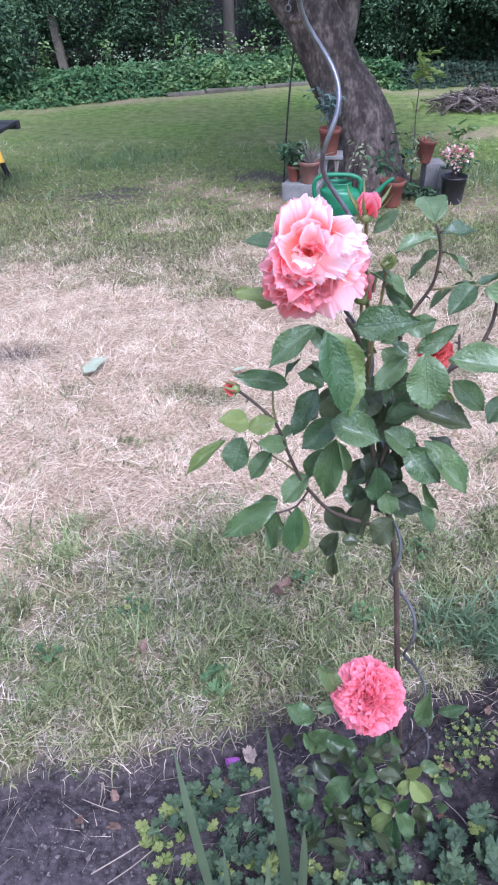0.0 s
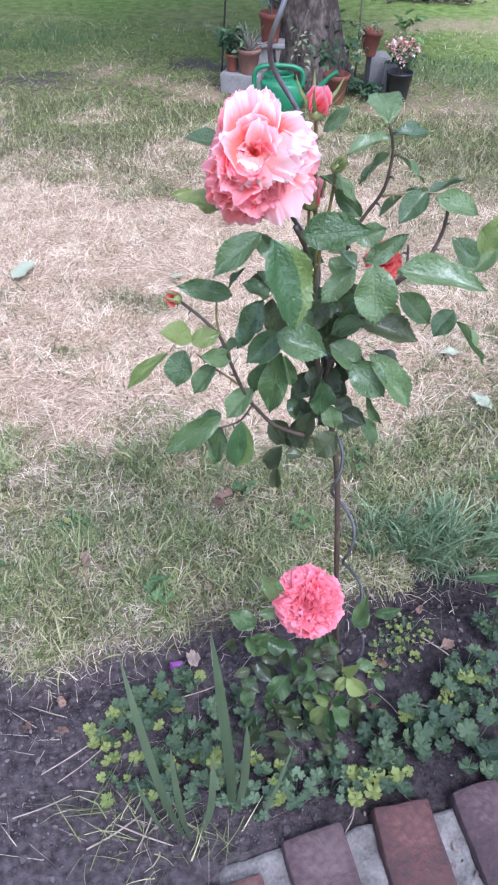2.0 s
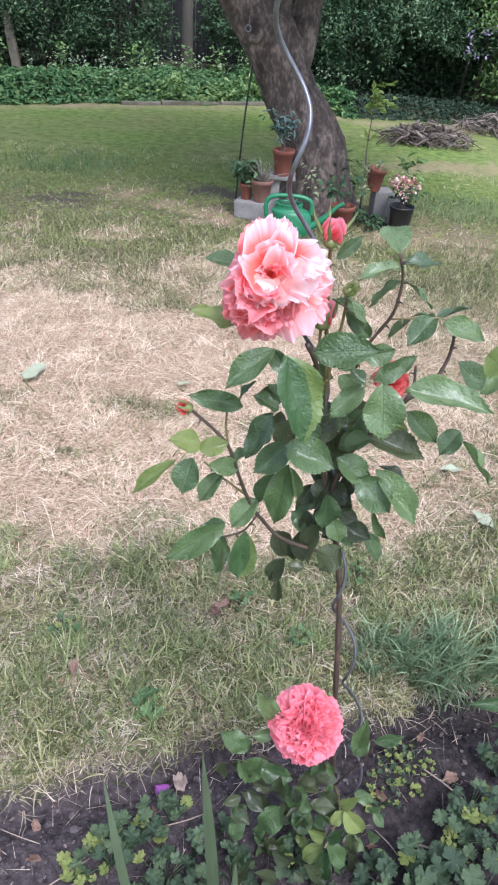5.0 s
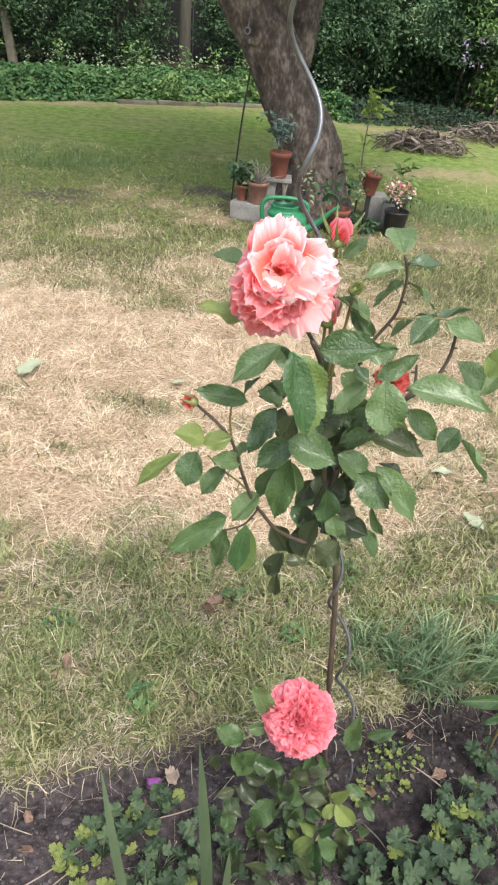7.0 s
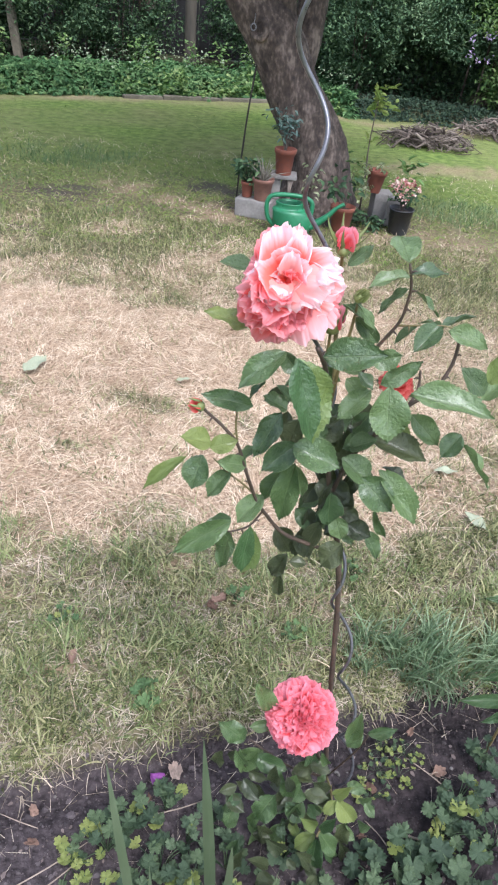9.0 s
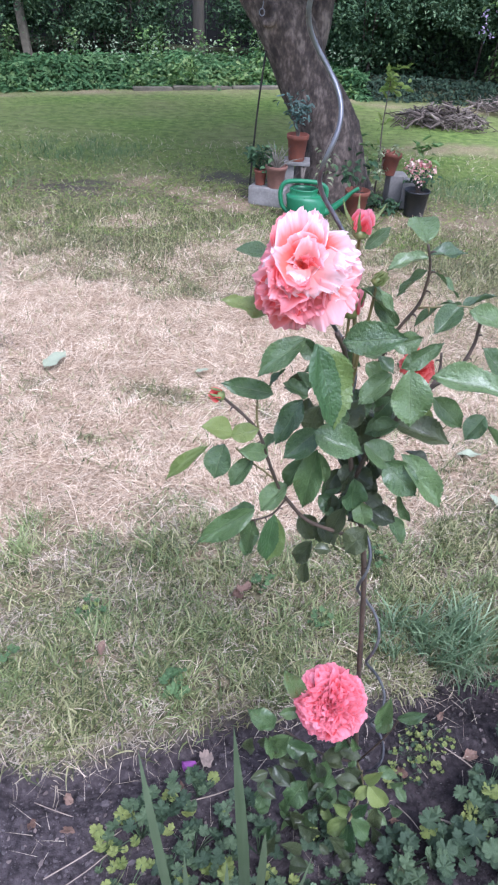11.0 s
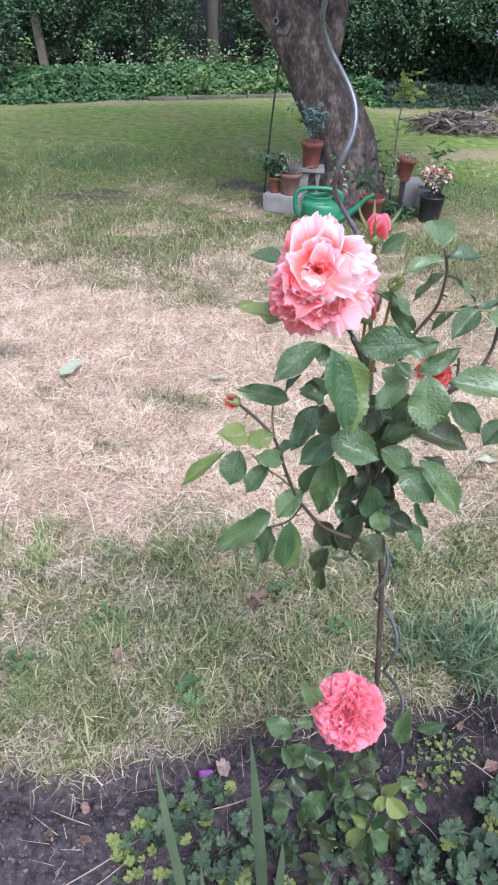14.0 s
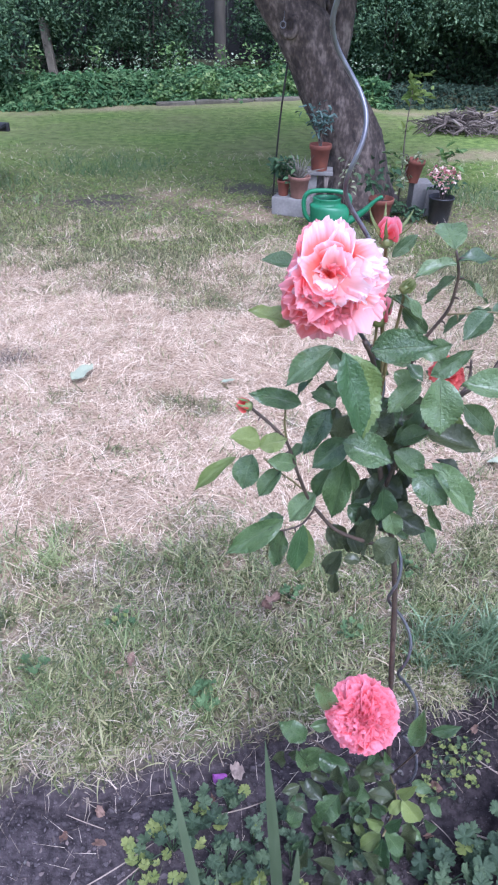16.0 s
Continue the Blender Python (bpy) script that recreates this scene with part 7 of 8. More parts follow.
M["mortar"] = material("mortar", [(0.3, (0.06, 0.054, 0.05)), (0.7, (0.21, 0.195, 0.18))], 30, 0.95, 0.9, 90)
M["dry_stalk"] = material("dry_stalk", [(0.2, (0.16, 0.12, 0.09)), (0.8, (0.38, 0.31, 0.25))], 20, 0.8, 0.2, 120)
M["iris_leaf"] = material("iris_leaf", [(0.25, (0.047, 0.072, 0.034)), (0.75, (0.083, 0.112, 0.058))], 30, 0.6, 0.3, 40, stretch=(1, 1, 0.05), single=0.4, thin=0.2)
M["bed_leaf"] = material("bed_leaf", [(0.2, (0.026, 0.051, 0.025)), (0.5, (0.047, 0.081, 0.038)), (0.8, (0.086, 0.129, 0.058))], 25, 0.6, 0.4, 130, single=0.6, thin=0.25)
M["weed_leaf"] = material("weed_leaf", [(0.2, (0.06, 0.12, 0.045)), (0.8, (0.14, 0.23, 0.085))], 25, 0.6, 0.4, 130, single=0.4, thin=0.3)
M["soft_leaf"] = material("soft_leaf", [(0.2, (0.05, 0.085, 0.045)), (0.8, (0.125, 0.18, 0.095))], 25, 0.65, 0.4, 130, single=0.5, thin=0.25)
M["yellow_bed_leaf"] = material("yellow_bed_leaf", [(0.2, (0.13, 0.18, 0.04)), (0.8, (0.28, 0.31, 0.09))], 25, 0.55, 0.4, 130, single=0.4, thin=0.3)


def soil_and_litter():
    k = 16000
    x = rng.uniform(-0.62, 0.72, k)
    y = rng.uniform(0.36, 1.05, k)
    ok = (y < bed_edge(x) + 0.005)
    x, y = x[ok], y[ok]
    is_dark = soil_dark(x, y) > 0.5
    pts = np.stack([x, y, height(x, y) + 0.001], -1)
    lumps("clods", pts[~is_dark], 0.0013, "clod", "crumbly lighter soil clods in the flower bed", "soil")
    lumps("clods", pts[is_dark], 0.0013, "dark_clod", "crumbly darker soil clods in the flower bed", "soil")
    for k, size, text in ((1500, 0.0026, "larger crumbs of dark soil in the bed"), (100, 0.0048, "hard clods of dark soil in the bed")):
        x, y = rng.uniform(-0.62, 0.72, k), rng.uniform(0.30, 1.05, k)
        ok = (y < bed_edge(x)) & (rng.uniform(0, 1, k) < 0.15 + step(0.4, 0.7, vnoise(x, y, 0.1, 57)))
        x, y = x[ok], y[ok]
        is_dark = soil_dark(x, y) > 0.5
        pts = np.stack([x, y, height(x, y) + 0.001], -1)
        lumps("clods", pts[~is_dark], size, "clod", text, "soil")
        lumps("clods", pts[is_dark], size, "dark_clod", text.replace("dark", "darker"), "soil")
    # pale grit and brown crumbs of rotten leaves
    k = 420
    x, y = rng.uniform(-0.62, 0.72, k), rng.uniform(0.34, 1.05, k)
    ok = y < bed_edge(x)
    x, y = x[ok], y[ok]
    lumps("grit", np.stack([x, y, height(x, y) + 0.003], -1), 0.0016, "mortar", "pale grit scattered on the soil", "grit")
    k = 900
    x, y = rng.uniform(-0.62, 0.72, k), rng.uniform(0.32, 1.05, k)
    ok = (y < bed_edge(x) - 0.01) & (rng.uniform(0, 1, k) < 0.1 + step(0.45, 0.7, vnoise(x, y, 0.12, 58)))
    x, y = x[ok], y[ok]
    ob = leaf_cloud("leaf_litter", np.stack([x, y, height(x, y) + 0.005], -1), 0.009, "litter_leaf", None, "", 0.0, 0.6, 0.5)
    tagged(ob, "brown crumbs of dead leaves on the soil", "leaf litter", kind="stuff")
    # straws on the soil
    k = 300
    x = rng.uniform(-0.6, 0.7, k)
    y = bed_edge(x) - np.abs(rng.normal(0, 0.2, k))
    ok = y > 0.34
    x, y = x[ok], y[ok]
    k = len(x)
    blades("straw", x, y, height(x, y) + 0.006, np.abs(rng.normal(0.03, 0.025, k)) + 0.01, rng.uniform(0.0006, 0.0012, k), rng.uniform(0, 2 * np.pi, k), np.full(k, 1.35), rng.normal(1.6, 0.2, k),
           "old_straw", "dry straws strewn over the bed soil", "cut grass", 1)
    # thin stalks and grass round the foot of the sword leaves
    k = 90
    x, y = rng.normal(-0.09, 0.07, k), rng.normal(0.40, 0.035, k)
    blades("stalks", x, y, height(x, y) - 0.002, rng.uniform(0.03, 0.12, k), rng.uniform(0.0010, 0.0030, k), rng.uniform(0, 6.3, k), rng.normal(0.8, 0.3, k), rng.normal(1.4, 0.2, k),
           "grass", "thin yellow-green stalks at the foot of the iris", "grass", 3)
    # longer straws hanging over the edge of the lawn
    k = 460
    x = rng.uniform(-0.6, 0.75, k)
    y = bed_edge(x) + rng.normal(0.012, 0.02, k)
    blades("straw", x, y, height(x, y) + 0.006, rng.uniform(0.015, 0.06, k), rng.uniform(0.0009, 0.0022, k), rng.normal(-1.4, 1.3, k), rng.normal(1.0, 0.3, k), rng.normal(1.7, 0.2, k),
           "old_straw", "dry grass hanging over the lawn's edge", "cut grass", 3)
    # thick lush tufts at the edge
    hubs = np.concatenate([np.stack([rng.normal(0.42, 0.085, 22), rng.normal(0.995, 0.04, 22)], -1), np.stack([rng.normal(0.60, 0.06, 12), rng.normal(1.02, 0.05, 12)], -1)])
    k = 1000
    pick = rng.integers(0, len(hubs), k)
    c = hubs[pick] + rng.normal(0, 0.013, (k, 2))
    way = -1.5 + 1.6 * np.sin(pick * 2.4) + rng.normal(0, 0.8, k)
    blades("grass_tuft", c[:, 0], c[:, 1], height(c[:, 0], c[:, 1]) - 0.002, rng.uniform(0.05, 0.14, k), rng.uniform(0.0026, 0.0056, k), way, rng.normal(0.12, 0.15, k), rng.normal(1.0, 0.4, k),
           "tuft_grass", "long lush green grass tufts at the edge of the bed", "grass", 5)
    k = 4200
    hubs = np.stack([rng.uniform(-0.7, 0.8, 60), rng.uniform(0.78, 1.3, 60)], -1)
    c = hubs[rng.integers(0, 60, k)] + rng.normal(0, 0.022, (k, 2))
    ok = c[:, 1] > bed_edge(c[:, 0])
    c = c[ok]
    k = len(c)
    blades("grass_tuft", c[:, 0], c[:, 1], height(c[:, 0], c[:, 1]) - 0.002, rng.uniform(0.02, 0.055, k), rng.uniform(0.0018, 0.0036, k), rng.uniform(0, 6.3, k), rng.normal(0.5, 0.25, k), rng.normal(1.2, 0.3, k),
           "lush_grass", "small green tufts in the dry lawn", "grass", 3)
    k = 420
    x, y = rng.normal(-1.08, 0.06, k), rng.normal(2.18, 0.035, k)
    blades("dead_tuft", x, y, height(x, y) - 0.002, rng.uniform(0.02, 0.06, k), rng.uniform(0.001, 0.0025, k), rng.uniform(0, 6.3, k), rng.normal(0.6, 0.3, k), rng.normal(1.5, 0.3, k),
           "twig", "brown tangle of dead grass in the cut grass", "grass", 3)


soil_and_litter()


def brick_edging():
    root = thing("brick_edging", "row of old red bricks set in pale mortar along the bed", "edging", at=(0.0, 0.374, -0.012), turn=(0, 0, 15))
    bm = bmesh.new()
    gx, gy = 150, 26
    rows = []
    for i in range(gx + 1):
        x = -0.95 + 1.9 * i / gx
        col = []
        for j in range(gy + 1):
            y = -0.26 + 0.235 * j / gy
            z = -0.002 + 0.012 * noise.noise((x * 22, y * 22, 3)) + 0.006 * noise.noise((x * 60, y * 60, 5)) - (0.03 if j in (0, gy) else 0) - 0.03 * min(1, max(0, (0.04 - x) / 0.10))
            col.append(bm.verts.new((x, y + 0.012 * noise.noise((x * 14, 1, 1)), z)))
        rows.append(col)
    for i in range(gx):
        for j in range(gy):
            bm.faces.new((rows[i][j], rows[i + 1][j], rows[i + 1][j + 1], rows[i][j + 1]))
    part("mortar", bm, M["mortar"], root, "rough pale grey mortar")
    shapes = []
    for k in range(4):
        bm = bmesh.new()
        rough_block(bm, (0.103, 0.215, 0.065), None, 4, 0.006, 0.009, k * 7)
        me = bpy.data.meshes.new("brick")
        bmesh.ops.recalc_face_normals(bm, faces=bm.faces)
        bm.to_mesh(me)
        bm.free()
        me.polygons.foreach_set("use_smooth", np.full(len(me.polygons), True))
        me.materials.append(M["red_brick" if k % 2 else "plum_brick"])
        shapes.append(me)
    for k in range(6, 13):
        ob = new("brick", shapes[(1, 0, 3, 2, 1, 0, 2)[k - 6]])
        ob.parent = root
        x = -0.8635 + 0.147 * k
        broken = k < 7
        ob.matrix_basis = pose(x, -0.120 + 0.010 * min(k - 8, 0) - (0.03 if broken else 0), -0.013 + 0.004 * math.sin(k * 1.3) - (0.010 if broken else 0), 2 * math.sin(k), 2.5 * math.sin(k * 1.7), 3 * math.sin(k * 2.1))


def lobed_leaf(lobes, depth, seed, mat):
    """A round lobed leaf one unit across, with its stalk at the notch."""
    rings, segs = 5, 66
    verts = []
    for i in range(rings + 1):
        f = (i / rings) ** 0.9
        for j in range(segs):
            a = 2 * math.pi * j / segs
            notch = 0.55 * math.exp(-((a - math.pi * 1.5) / 0.22) ** 2)
            fan = abs(math.cos(lobes * 0.5 * (a - math.pi / 2))) ** 0.42
            frill = 1 - 0.2 * (1 - abs(math.cos(lobes * 1.5 * (a - math.pi / 2)))) ** 1.5 + 0.03 * math.sin(a * 5 + seed * 2)
            r = 0.5 * (1 - depth + depth * fan) * (1 - notch) * frill
            x, y = math.cos(a) * r * f, math.sin(a) * r * f
            z = 0.09 * f * f * math.cos(lobes * (a - math.pi / 2)) + 0.04 * f * f * math.cos(lobes * 3 * (a - math.pi / 2)) + 0.10 * f * f + 0.05 * noise.noise((x * 4 + seed, y * 4, seed)) - 0.2 * y * y
            verts.append((x, y, z))
    quads = [(i * segs + j, i * segs + (j + 1) % segs, (i + 1) * segs + (j + 1) % segs, (i + 1) * segs + j) for i in range(rings) for j in range(segs)]
    me = quad_mesh("leaf", verts, quads)
    me.materials.append(M[mat])
    return me


LOBED = {m: [lobed_leaf(3, 0.44, 1, m), lobed_leaf(5, 0.30, 2, m), lobed_leaf(5, 0.22, 3, m)] for m in ("bed_leaf", "yellow_bed_leaf", "weed_leaf", "soft_leaf")}


def low_plant(label, at, count, spread, size, tall, yellow=0.15, seed=0, green="bed_leaf"):
    """A low plant with lobed leaves on thin stalks."""
    z0 = float(height(at[0], at[1]))
    root = thing("geranium", label, "plant", "low plants in the bed", (at[0], at[1], z0))
    rnd = random.Random(seed)
    for k in range(int(count * 1.35)):
        a, d = rnd.uniform(0, 2 * math.pi), spread * rnd.uniform(0.1, 1) ** 0.7
        tip = Vector((math.cos(a) * d, math.sin(a) * d, tall * rnd.uniform(0.35, 1.0)))
        mat = "yellow_bed_leaf" if rnd.random() < yellow else green
        ob = new("leaf", LOBED[mat][rnd.randrange(3)])
        ob.parent = root
        s = size * rnd.uniform(0.42, 0.95)
        ob.matrix_basis = Matrix.Translation(tip) @ Euler((rnd.uniform(-0.5, 0.45), rnd.uniform(-0.4, 0.4), a + math.pi * 1.5 + rnd.uniform(-0.6, 0.6))).to_matrix().to_4x4() @ Matrix.Diagonal((s, s, s, 1))
        bm = bmesh.new()
        sweep(bm, curve_points([(0, 0, -0.005), tip * 0.5 + Vector((0, 0, 0.2 * tall)), tip], 3), 0.0009 if tall > 0.02 else 0.0004, 5)
        part("stalk", bm, M["bed_leaf"], root)


def bed_plants():
    text = "low plant with lobed green leaves in the bed"
    for k, (x, y, n, sp, size, tall, yel) in enumerate(((-0.21, 0.525, 9, 0.04, 0.032, 0.035, 0.8), (-0.155, 0.555, 14, 0.05, 0.038, 0.05, 0.1), (-0.12, 0.61, 11, 0.045, 0.036, 0.05, 0.1), (-0.06, 0.535, 14, 0.05, 0.038, 0.055, 0.15),
                                                        (-0.065, 0.635, 10, 0.035, 0.032, 0.05, 0.05), (-0.10, 0.48, 14, 0.05, 0.038, 0.05, 0.15), (0.0, 0.50, 9, 0.04, 0.04, 0.06, 0.45), (0.05, 0.55, 10, 0.045, 0.036, 0.05, 0.0),
                                                        (0.10, 0.49, 12, 0.05, 0.036, 0.05, 0.1), (-0.16, 0.47, 7, 0.05, 0.03, 0.03, 0.2))):
        low_plant(text, (x, y), n, sp, size, tall, yel, k)
    text = "spreading plant with lobed mid-green leaves in the bed"
    for k, (x, y, n, sp, size, tall, yel) in enumerate(((0.31, 0.545, 13, 0.05, 0.044, 0.05, 0.0), (0.37, 0.575, 14, 0.05, 0.046, 0.06, 0.05), (0.43, 0.63, 14, 0.05, 0.042, 0.07, 0.25), (0.475, 0.70, 12, 0.05, 0.042, 0.07, 0.1),
                                                        (0.46, 0.55, 14, 0.06, 0.046, 0.05, 0.0), (0.25, 0.475, 9, 0.035, 0.04, 0.04, 0.35), (0.30, 0.49, 9, 0.04, 0.042, 0.04, 0.5), (0.52, 0.62, 12, 0.06, 0.044, 0.06, 0.1), (0.54, 0.78, 9, 0.05, 0.036, 0.05, 0.0),
                                                        (0.19, 0.52, 9, 0.04, 0.034, 0.04, 0.0))):
        low_plant(text, (x, y), n, sp, size, tall, yel, 40 + k)
    for k, (x, y, n, sp, size, tall) in enumerate(((0.02, 0.455, 9, 0.04, 0.030, 0.05), (0.075, 0.445, 10, 0.04, 0.032, 0.05), (0.14, 0.455, 9, 0.04, 0.032, 0.04), (0.15, 0.57, 10, 0.045, 0.03, 0.05), (-0.02, 0.585, 9, 0.04, 0.03, 0.05),
                                                   (0.20, 0.47, 8, 0.04, 0.03, 0.04), (-0.05, 0.445, 8, 0.04, 0.03, 0.04), (0.02, 0.625, 8, 0.04, 0.028, 0.04))):
        low_plant("small weed with soft grey-green lobed leaves", (x, y), n, sp, size, tall, 0.06, 120 + k, "soft_leaf")
    for k, (x, y) in enumerate(((0.345, 0.80), (0.375, 0.75), (0.33, 0.755), (0.39, 0.79), (0.315, 0.70))):
        low_plant("sparse seedling with tiny yellow-green leaves", (x, y), 16, 0.035, 0.015, 0.016, 0.75, 80 + k)
    # tall sword leaves
    iris = thing("iris", "iris with upright grey-green sword leaves", "plant", at=(-0.02, 0.40, -0.03))
    off = Vector((-0.02, 0.40, -0.03))
    for base, tip, bow, w in (((-0.045, 0.385, -0.03), (-0.128, 0.485, 0.375), (0.006, -0.03, 0.0), 0.013), ((0.033, 0.425, -0.03), (-0.004, 0.50, 0.425), (0.008, -0.02, 0), 0.0145),
                              ((-0.03, 0.38, -0.03), (-0.06, 0.43, 0.22), (0.0, -0.02, 0), 0.010), ((-0.02, 0.39, -0.03), (0.0, 0.44, 0.18), (0.01, -0.01, 0), 0.010), ((-0.06, 0.38, -0.03), (-0.11, 0.40, 0.17), (0.0, -0.01, 0), 0.008),
                              ((0.04, 0.425, -0.03), (0.05, 0.46, 0.24), (0.006, 0, 0), 0.011), ((0.075, 0.41, -0.03), (0.125, 0.47, 0.16), (0.0, -0.01, 0), 0.005)):
        bm = bmesh.new()
        b, t = Vector(base) - off, Vector(tip) - off
        pts = curve_points([b, b.lerp(t, 0.4) + Vector(bow), b.lerp(t, 0.75) + Vector(bow) * 0.7, t], 7)
        n = len(pts)
        rows = []
        for i, p in enumerate(pts):
            f = i / (n - 1)
            half = 0.68 * w * (0.75 + 0.5 * math.sin(f * 2.2)) * max(0.02, (1 - f ** 3)) * 0.8
            side = Vector((0.97, -0.25 + 0.5 * f * f, 0.0)).normalized()
            rows.append([bm.verts.new(p - side * half), bm.verts.new(p + Vector((0, -0.0003, 0))), bm.verts.new(p + side * half), bm.verts.new(p + Vector((0, 0.0003, 0)))])
        for a, c in zip(rows, rows[1:]):
            for j in range(4):
                bm.faces.new((a[j], a[(j + 1) % 4], c[(j + 1) % 4], c[j]))
        part("leaf", bm, M["iris_leaf"], iris, "", False)
    # a leafy weed at the edge of the bed
    weed = thing("leafy_weed", "leafy weed with pointed pale green leaves at the bed's edge", "weed", at=(0.56, 0.82, -0.02))
    inv = weed.matrix_basis.inverted()
    stalk = bmesh.new()
    sweep(stalk, curve_points([(0, 0, -0.02), (0.005, 0, 0.2), (-0.005, 0, 0.45)], 4), 0.003, 7)
    part("stem", stalk, M["rose_young_stem"], weed)
    for k, (b, t, w) in enumerate((((0.56, 0.82, 0.14), (0.455, 0.80, 0.15), 0.026), ((0.555, 0.82, 0.40), (0.43, 0.80, 0.425), 0.03), ((0.565, 0.82, 0.24), (0.475, 0.80, 0.215), 0.018), ((0.56, 0.82, 0.3), (0.66, 0.77, 0.32), 0.03),
                                   ((0.555, 0.82, 0.43), (0.57, 0.72, 0.5), 0.03), ((0.56, 0.82, 0.10), (0.50, 0.78, 0.12), 0.018), ((0.56, 0.82, 0.33), (0.515, 0.79, 0.37), 0.018), ((0.56, 0.82, 0.28), (0.52, 0.79, 0.31), 0.016))):
        ob = new("leaf", LEAF_SHAPES["m"][k % 6])
        ob.parent = weed
        ob.matrix_basis = inv @ oriented(b, t, w, 0)


def dry_leaf_mesh(name, seed):
    """A shrivelled leaf, one unit long: a ragged outline, folded and crumpled."""
    rings, segs = 6, 30
    verts = []
    for i in range(rings + 1):
        f = i / rings
        for j in range(segs):
            a = 2 * math.pi * j / segs
            r = 0.5 * (0.75 + 0.35 * noise.noise((math.cos(a) * 1.6 + seed, math.sin(a) * 1.6, seed)) + 0.06 * noise.noise((math.cos(a) * 5, math.sin(a) * 5, seed * 2.0)))
            x, y = math.cos(a) * r * f, math.sin(a) * r * f + 0.4
            z = 0.35 * noise.noise((x * 3 + seed, y * 3, seed)) * (0.3 + f) + 0.22 * noise.noise((x * 8, y * 8 + seed, 1.0)) * f + 0.5 * x * x + 0.1 * f
            verts.append((x * 1.3, y, z))
    quads = [(i * segs + j, i * segs + (j + 1) % segs, (i + 1) * segs + (j + 1) % segs, (i + 1) * segs + j) for i in range(rings) for j in range(segs)]
    return quad_mesh(name, verts, quads)


def crumpled(name, label, at, size, mat, seed, turn=0.0, up=0.35):
    """A dry or fallen leaf, curled where it lies."""
    me = leaf_mesh(name, 0.12, 0.0, 0.15, seed) if mat == "pale_fallen_leaf" else dry_leaf_mesh(name, seed)
    me.materials.append(M[mat])
    ob = new(name, me)
    x, y = at
    on_lawn = y > float(bed_edge(x))
    ob.matrix_basis = pose(x, y, float(height(x, y)) + (0.022 if on_lawn else 0.008), 6 * math.sin(seed), 8 * math.cos(seed), turn) @ Matrix.Diagonal((size * (0.42 + 0.10 * math.cos(seed * 3)), size * 0.95, size * 0.7, 1))
    tagged(ob, label, "leaf", "fallen leaves")


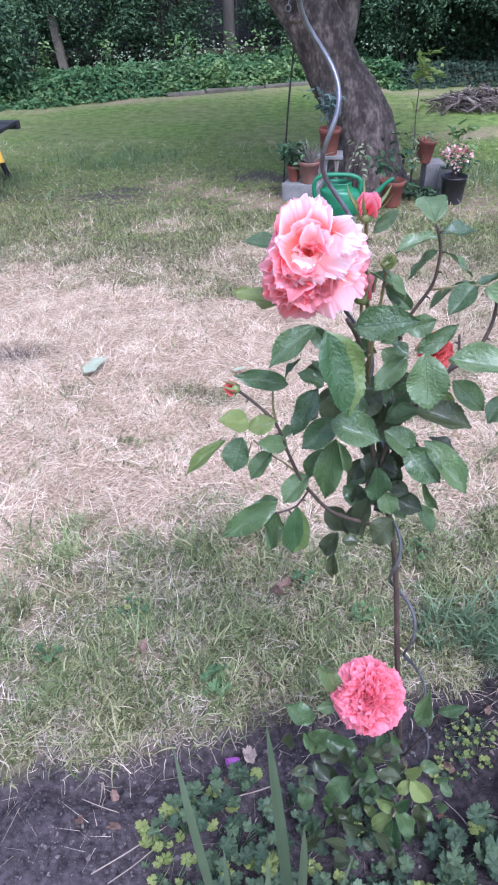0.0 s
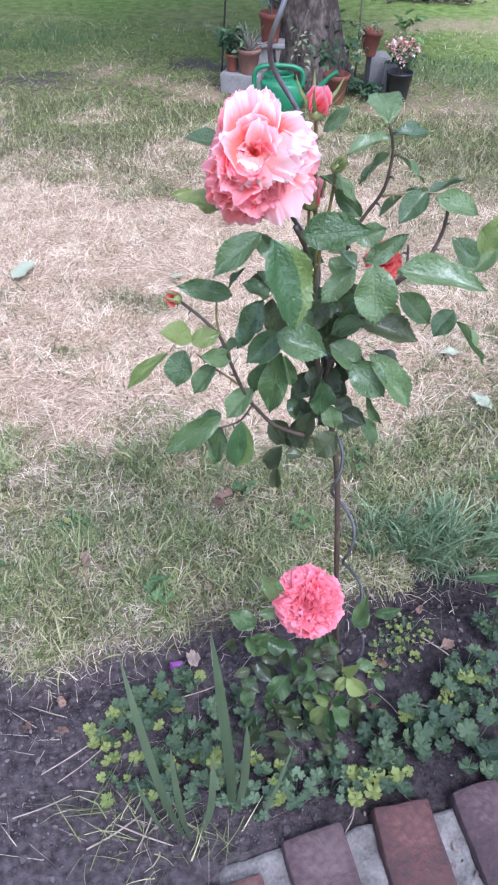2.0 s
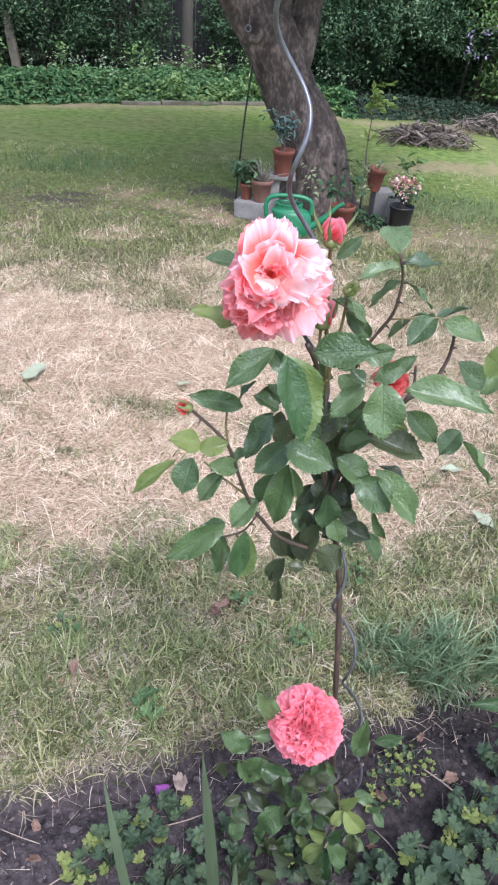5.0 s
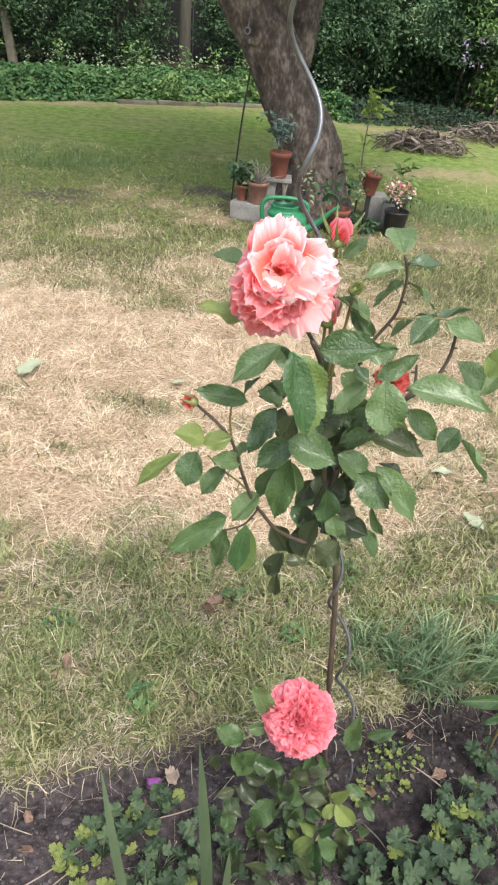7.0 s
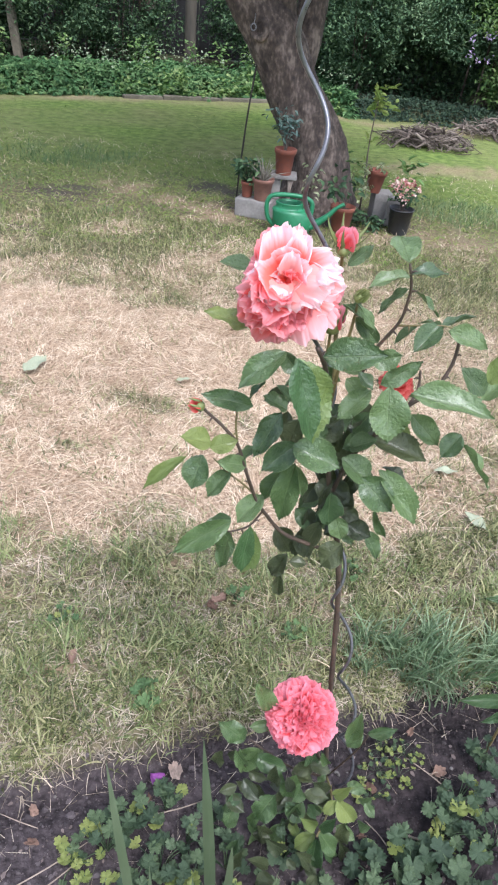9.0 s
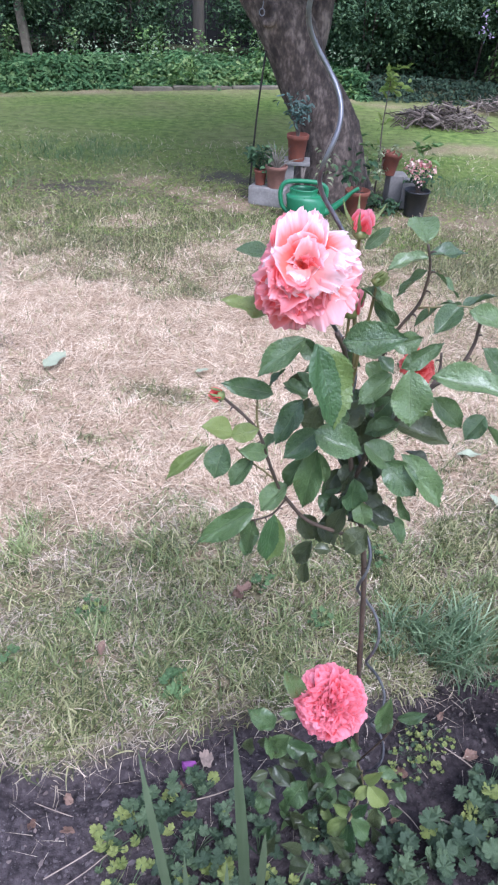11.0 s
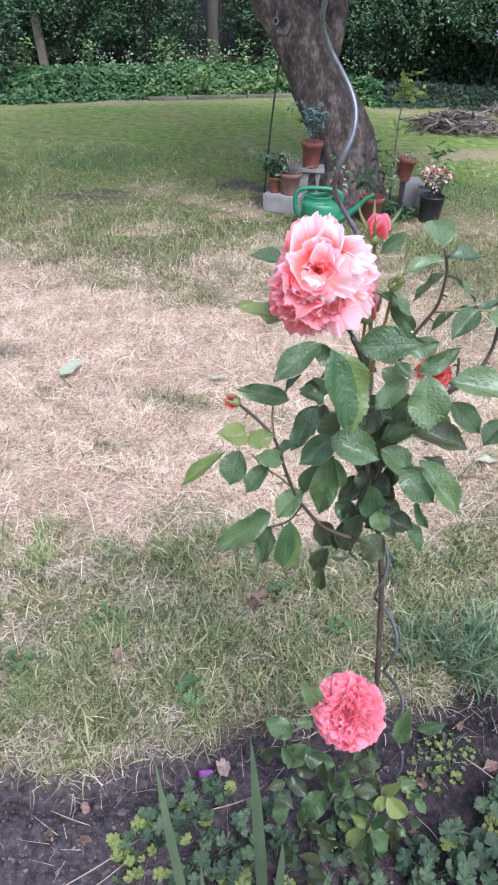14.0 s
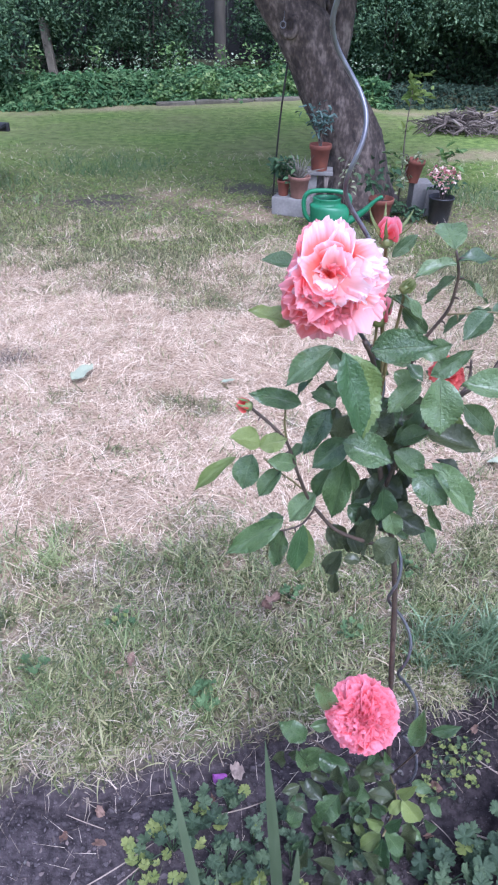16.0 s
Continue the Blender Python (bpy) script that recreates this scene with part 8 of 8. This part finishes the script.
def small_things():
    crumpled("fallen_leaf", "pale green fallen leaf on the cut grass", (-0.775, 2.015), 0.12, "pale_fallen_leaf", 2, -24)
    crumpled("fallen_leaf", "pale green fallen leaf on the cut grass", (0.58, 1.70), 0.085, "pale_fallen_leaf", 5, -75)
    crumpled("fallen_leaf", "small pale leaf on the cut grass", (-0.26, 2.07), 0.05, "pale_fallen_leaf", 8, -70)
    crumpled("fallen_leaf", "pale curled leaf at the edge of the grass", (0.64, 1.52), 0.085, "pale_fallen_leaf", 11, -140)
    crumpled("dead_leaf", "brown crumpled leaf on the lawn", (-0.04, 1.09), 0.062, "dead_leaf", 3, -60)
    crumpled("dead_leaf", "brown crumpled leaf on the lawn", (-0.02, 1.065), 0.045, "dead_leaf", 14, 40)
    crumpled("dead_leaf", "small brown dead leaf on the lawn", (-0.30, 0.88), 0.042, "dead_leaf", 4, 10)
    crumpled("dead_leaf", "orange-brown dead leaf on the soil", (0.44, 0.75), 0.045, "dead_leaf", 6, -50)
    for k, (x, y) in enumerate(((-0.18, 0.575), (-0.29, 0.60), (-0.27, 0.55), (-0.34, 0.56), (-0.10, 0.66), (0.30, 0.72), (0.28, 0.62), (0.40, 0.83))):
        crumpled("dead_leaf", "small curled brown leaf on the bed soil", (x, y), 0.026 + 0.004 * (k % 3), "dead_leaf", 20 + k, 47 * k)
    # a fallen foxglove bell and a withered petal
    bm = bmesh.new()
    lathe(bm, [(0.0020, 0.0), (0.0038, 0.003), (0.0055, 0.009), (0.0066, 0.016), (0.0072, 0.022), (0.0088, 0.026), (0.0080, 0.0255), (0.0060, 0.021), (0.0045, 0.010)], 18, wobble=0.35)
    bmesh.ops.transform(bm, matrix=pose(-0.078, 0.70, float(height(-0.08, 0.70)) + 0.018, 0, -84, 28), verts=bm.verts)
    tagged(part("foxglove_flower", bm, M["foxglove"]), "fallen purple foxglove flower on the soil", "flower")
    crumpled("withered_petal", "withered beige petal beside the foxglove flower", (-0.052, 0.688), 0.055, "withered", 31, 20)
    # twigs and long straws in the bed
    for k, (a, b, r) in enumerate((((-0.30, 0.47), (-0.19, 0.56), 0.0012), ((-0.27, 0.46), (-0.20, 0.53), 0.001), ((-0.08, 0.62), (0.0, 0.66), 0.0012), ((0.34, 0.645), (0.41, 0.625), 0.002), ((0.30, 0.655), (0.335, 0.61), 0.001),
                                   ((-0.36, 0.60), (-0.28, 0.575), 0.001), ((0.22, 0.40), (0.24, 0.45), 0.001), ((-0.2, 0.36), (-0.12, 0.42), 0.0016), ((-0.16, 0.40), (-0.06, 0.37), 0.0014), ((0.39, 0.78), (0.47, 0.72), 0.0012),
                                   ((-0.33, 0.40), (-0.24, 0.44), 0.0012), ((-0.12, 0.36), (-0.10, 0.43), 0.0012))):
        bm = bmesh.new()
        pa, pb = Vector((*a, float(height(*a)) + 0.006)), Vector((*b, float(height(*b)) + 0.008))
        sweep(bm, curve_points([pa, pa.lerp(pb, 0.5) + Vector((0.003, -0.004, 0.006)), pb], 4), [r] * 8 + [r * 0.6], 6)
        tagged(part("twig", bm, M["dry_stalk"]), "thin pale dry stalk lying on the soil", "twig", "dry stalks in the bed")
    # flat weeds in the lawn
    for k, (x, y, s) in enumerate(((-0.145, 0.825, 0.03), (0.02, 1.13, 0.022), (0.16, 1.02, 0.02), (-0.36, 1.0, 0.02), (0.30, 1.25, 0.022), (-0.5, 0.86, 0.022))):
        low_plant("flat green weed in the lawn", (x, y), 9, 0.035, s, 0.04, 0.05, 120 + k, "weed_leaf")


bed_plants()
small_things()
brick_edging()
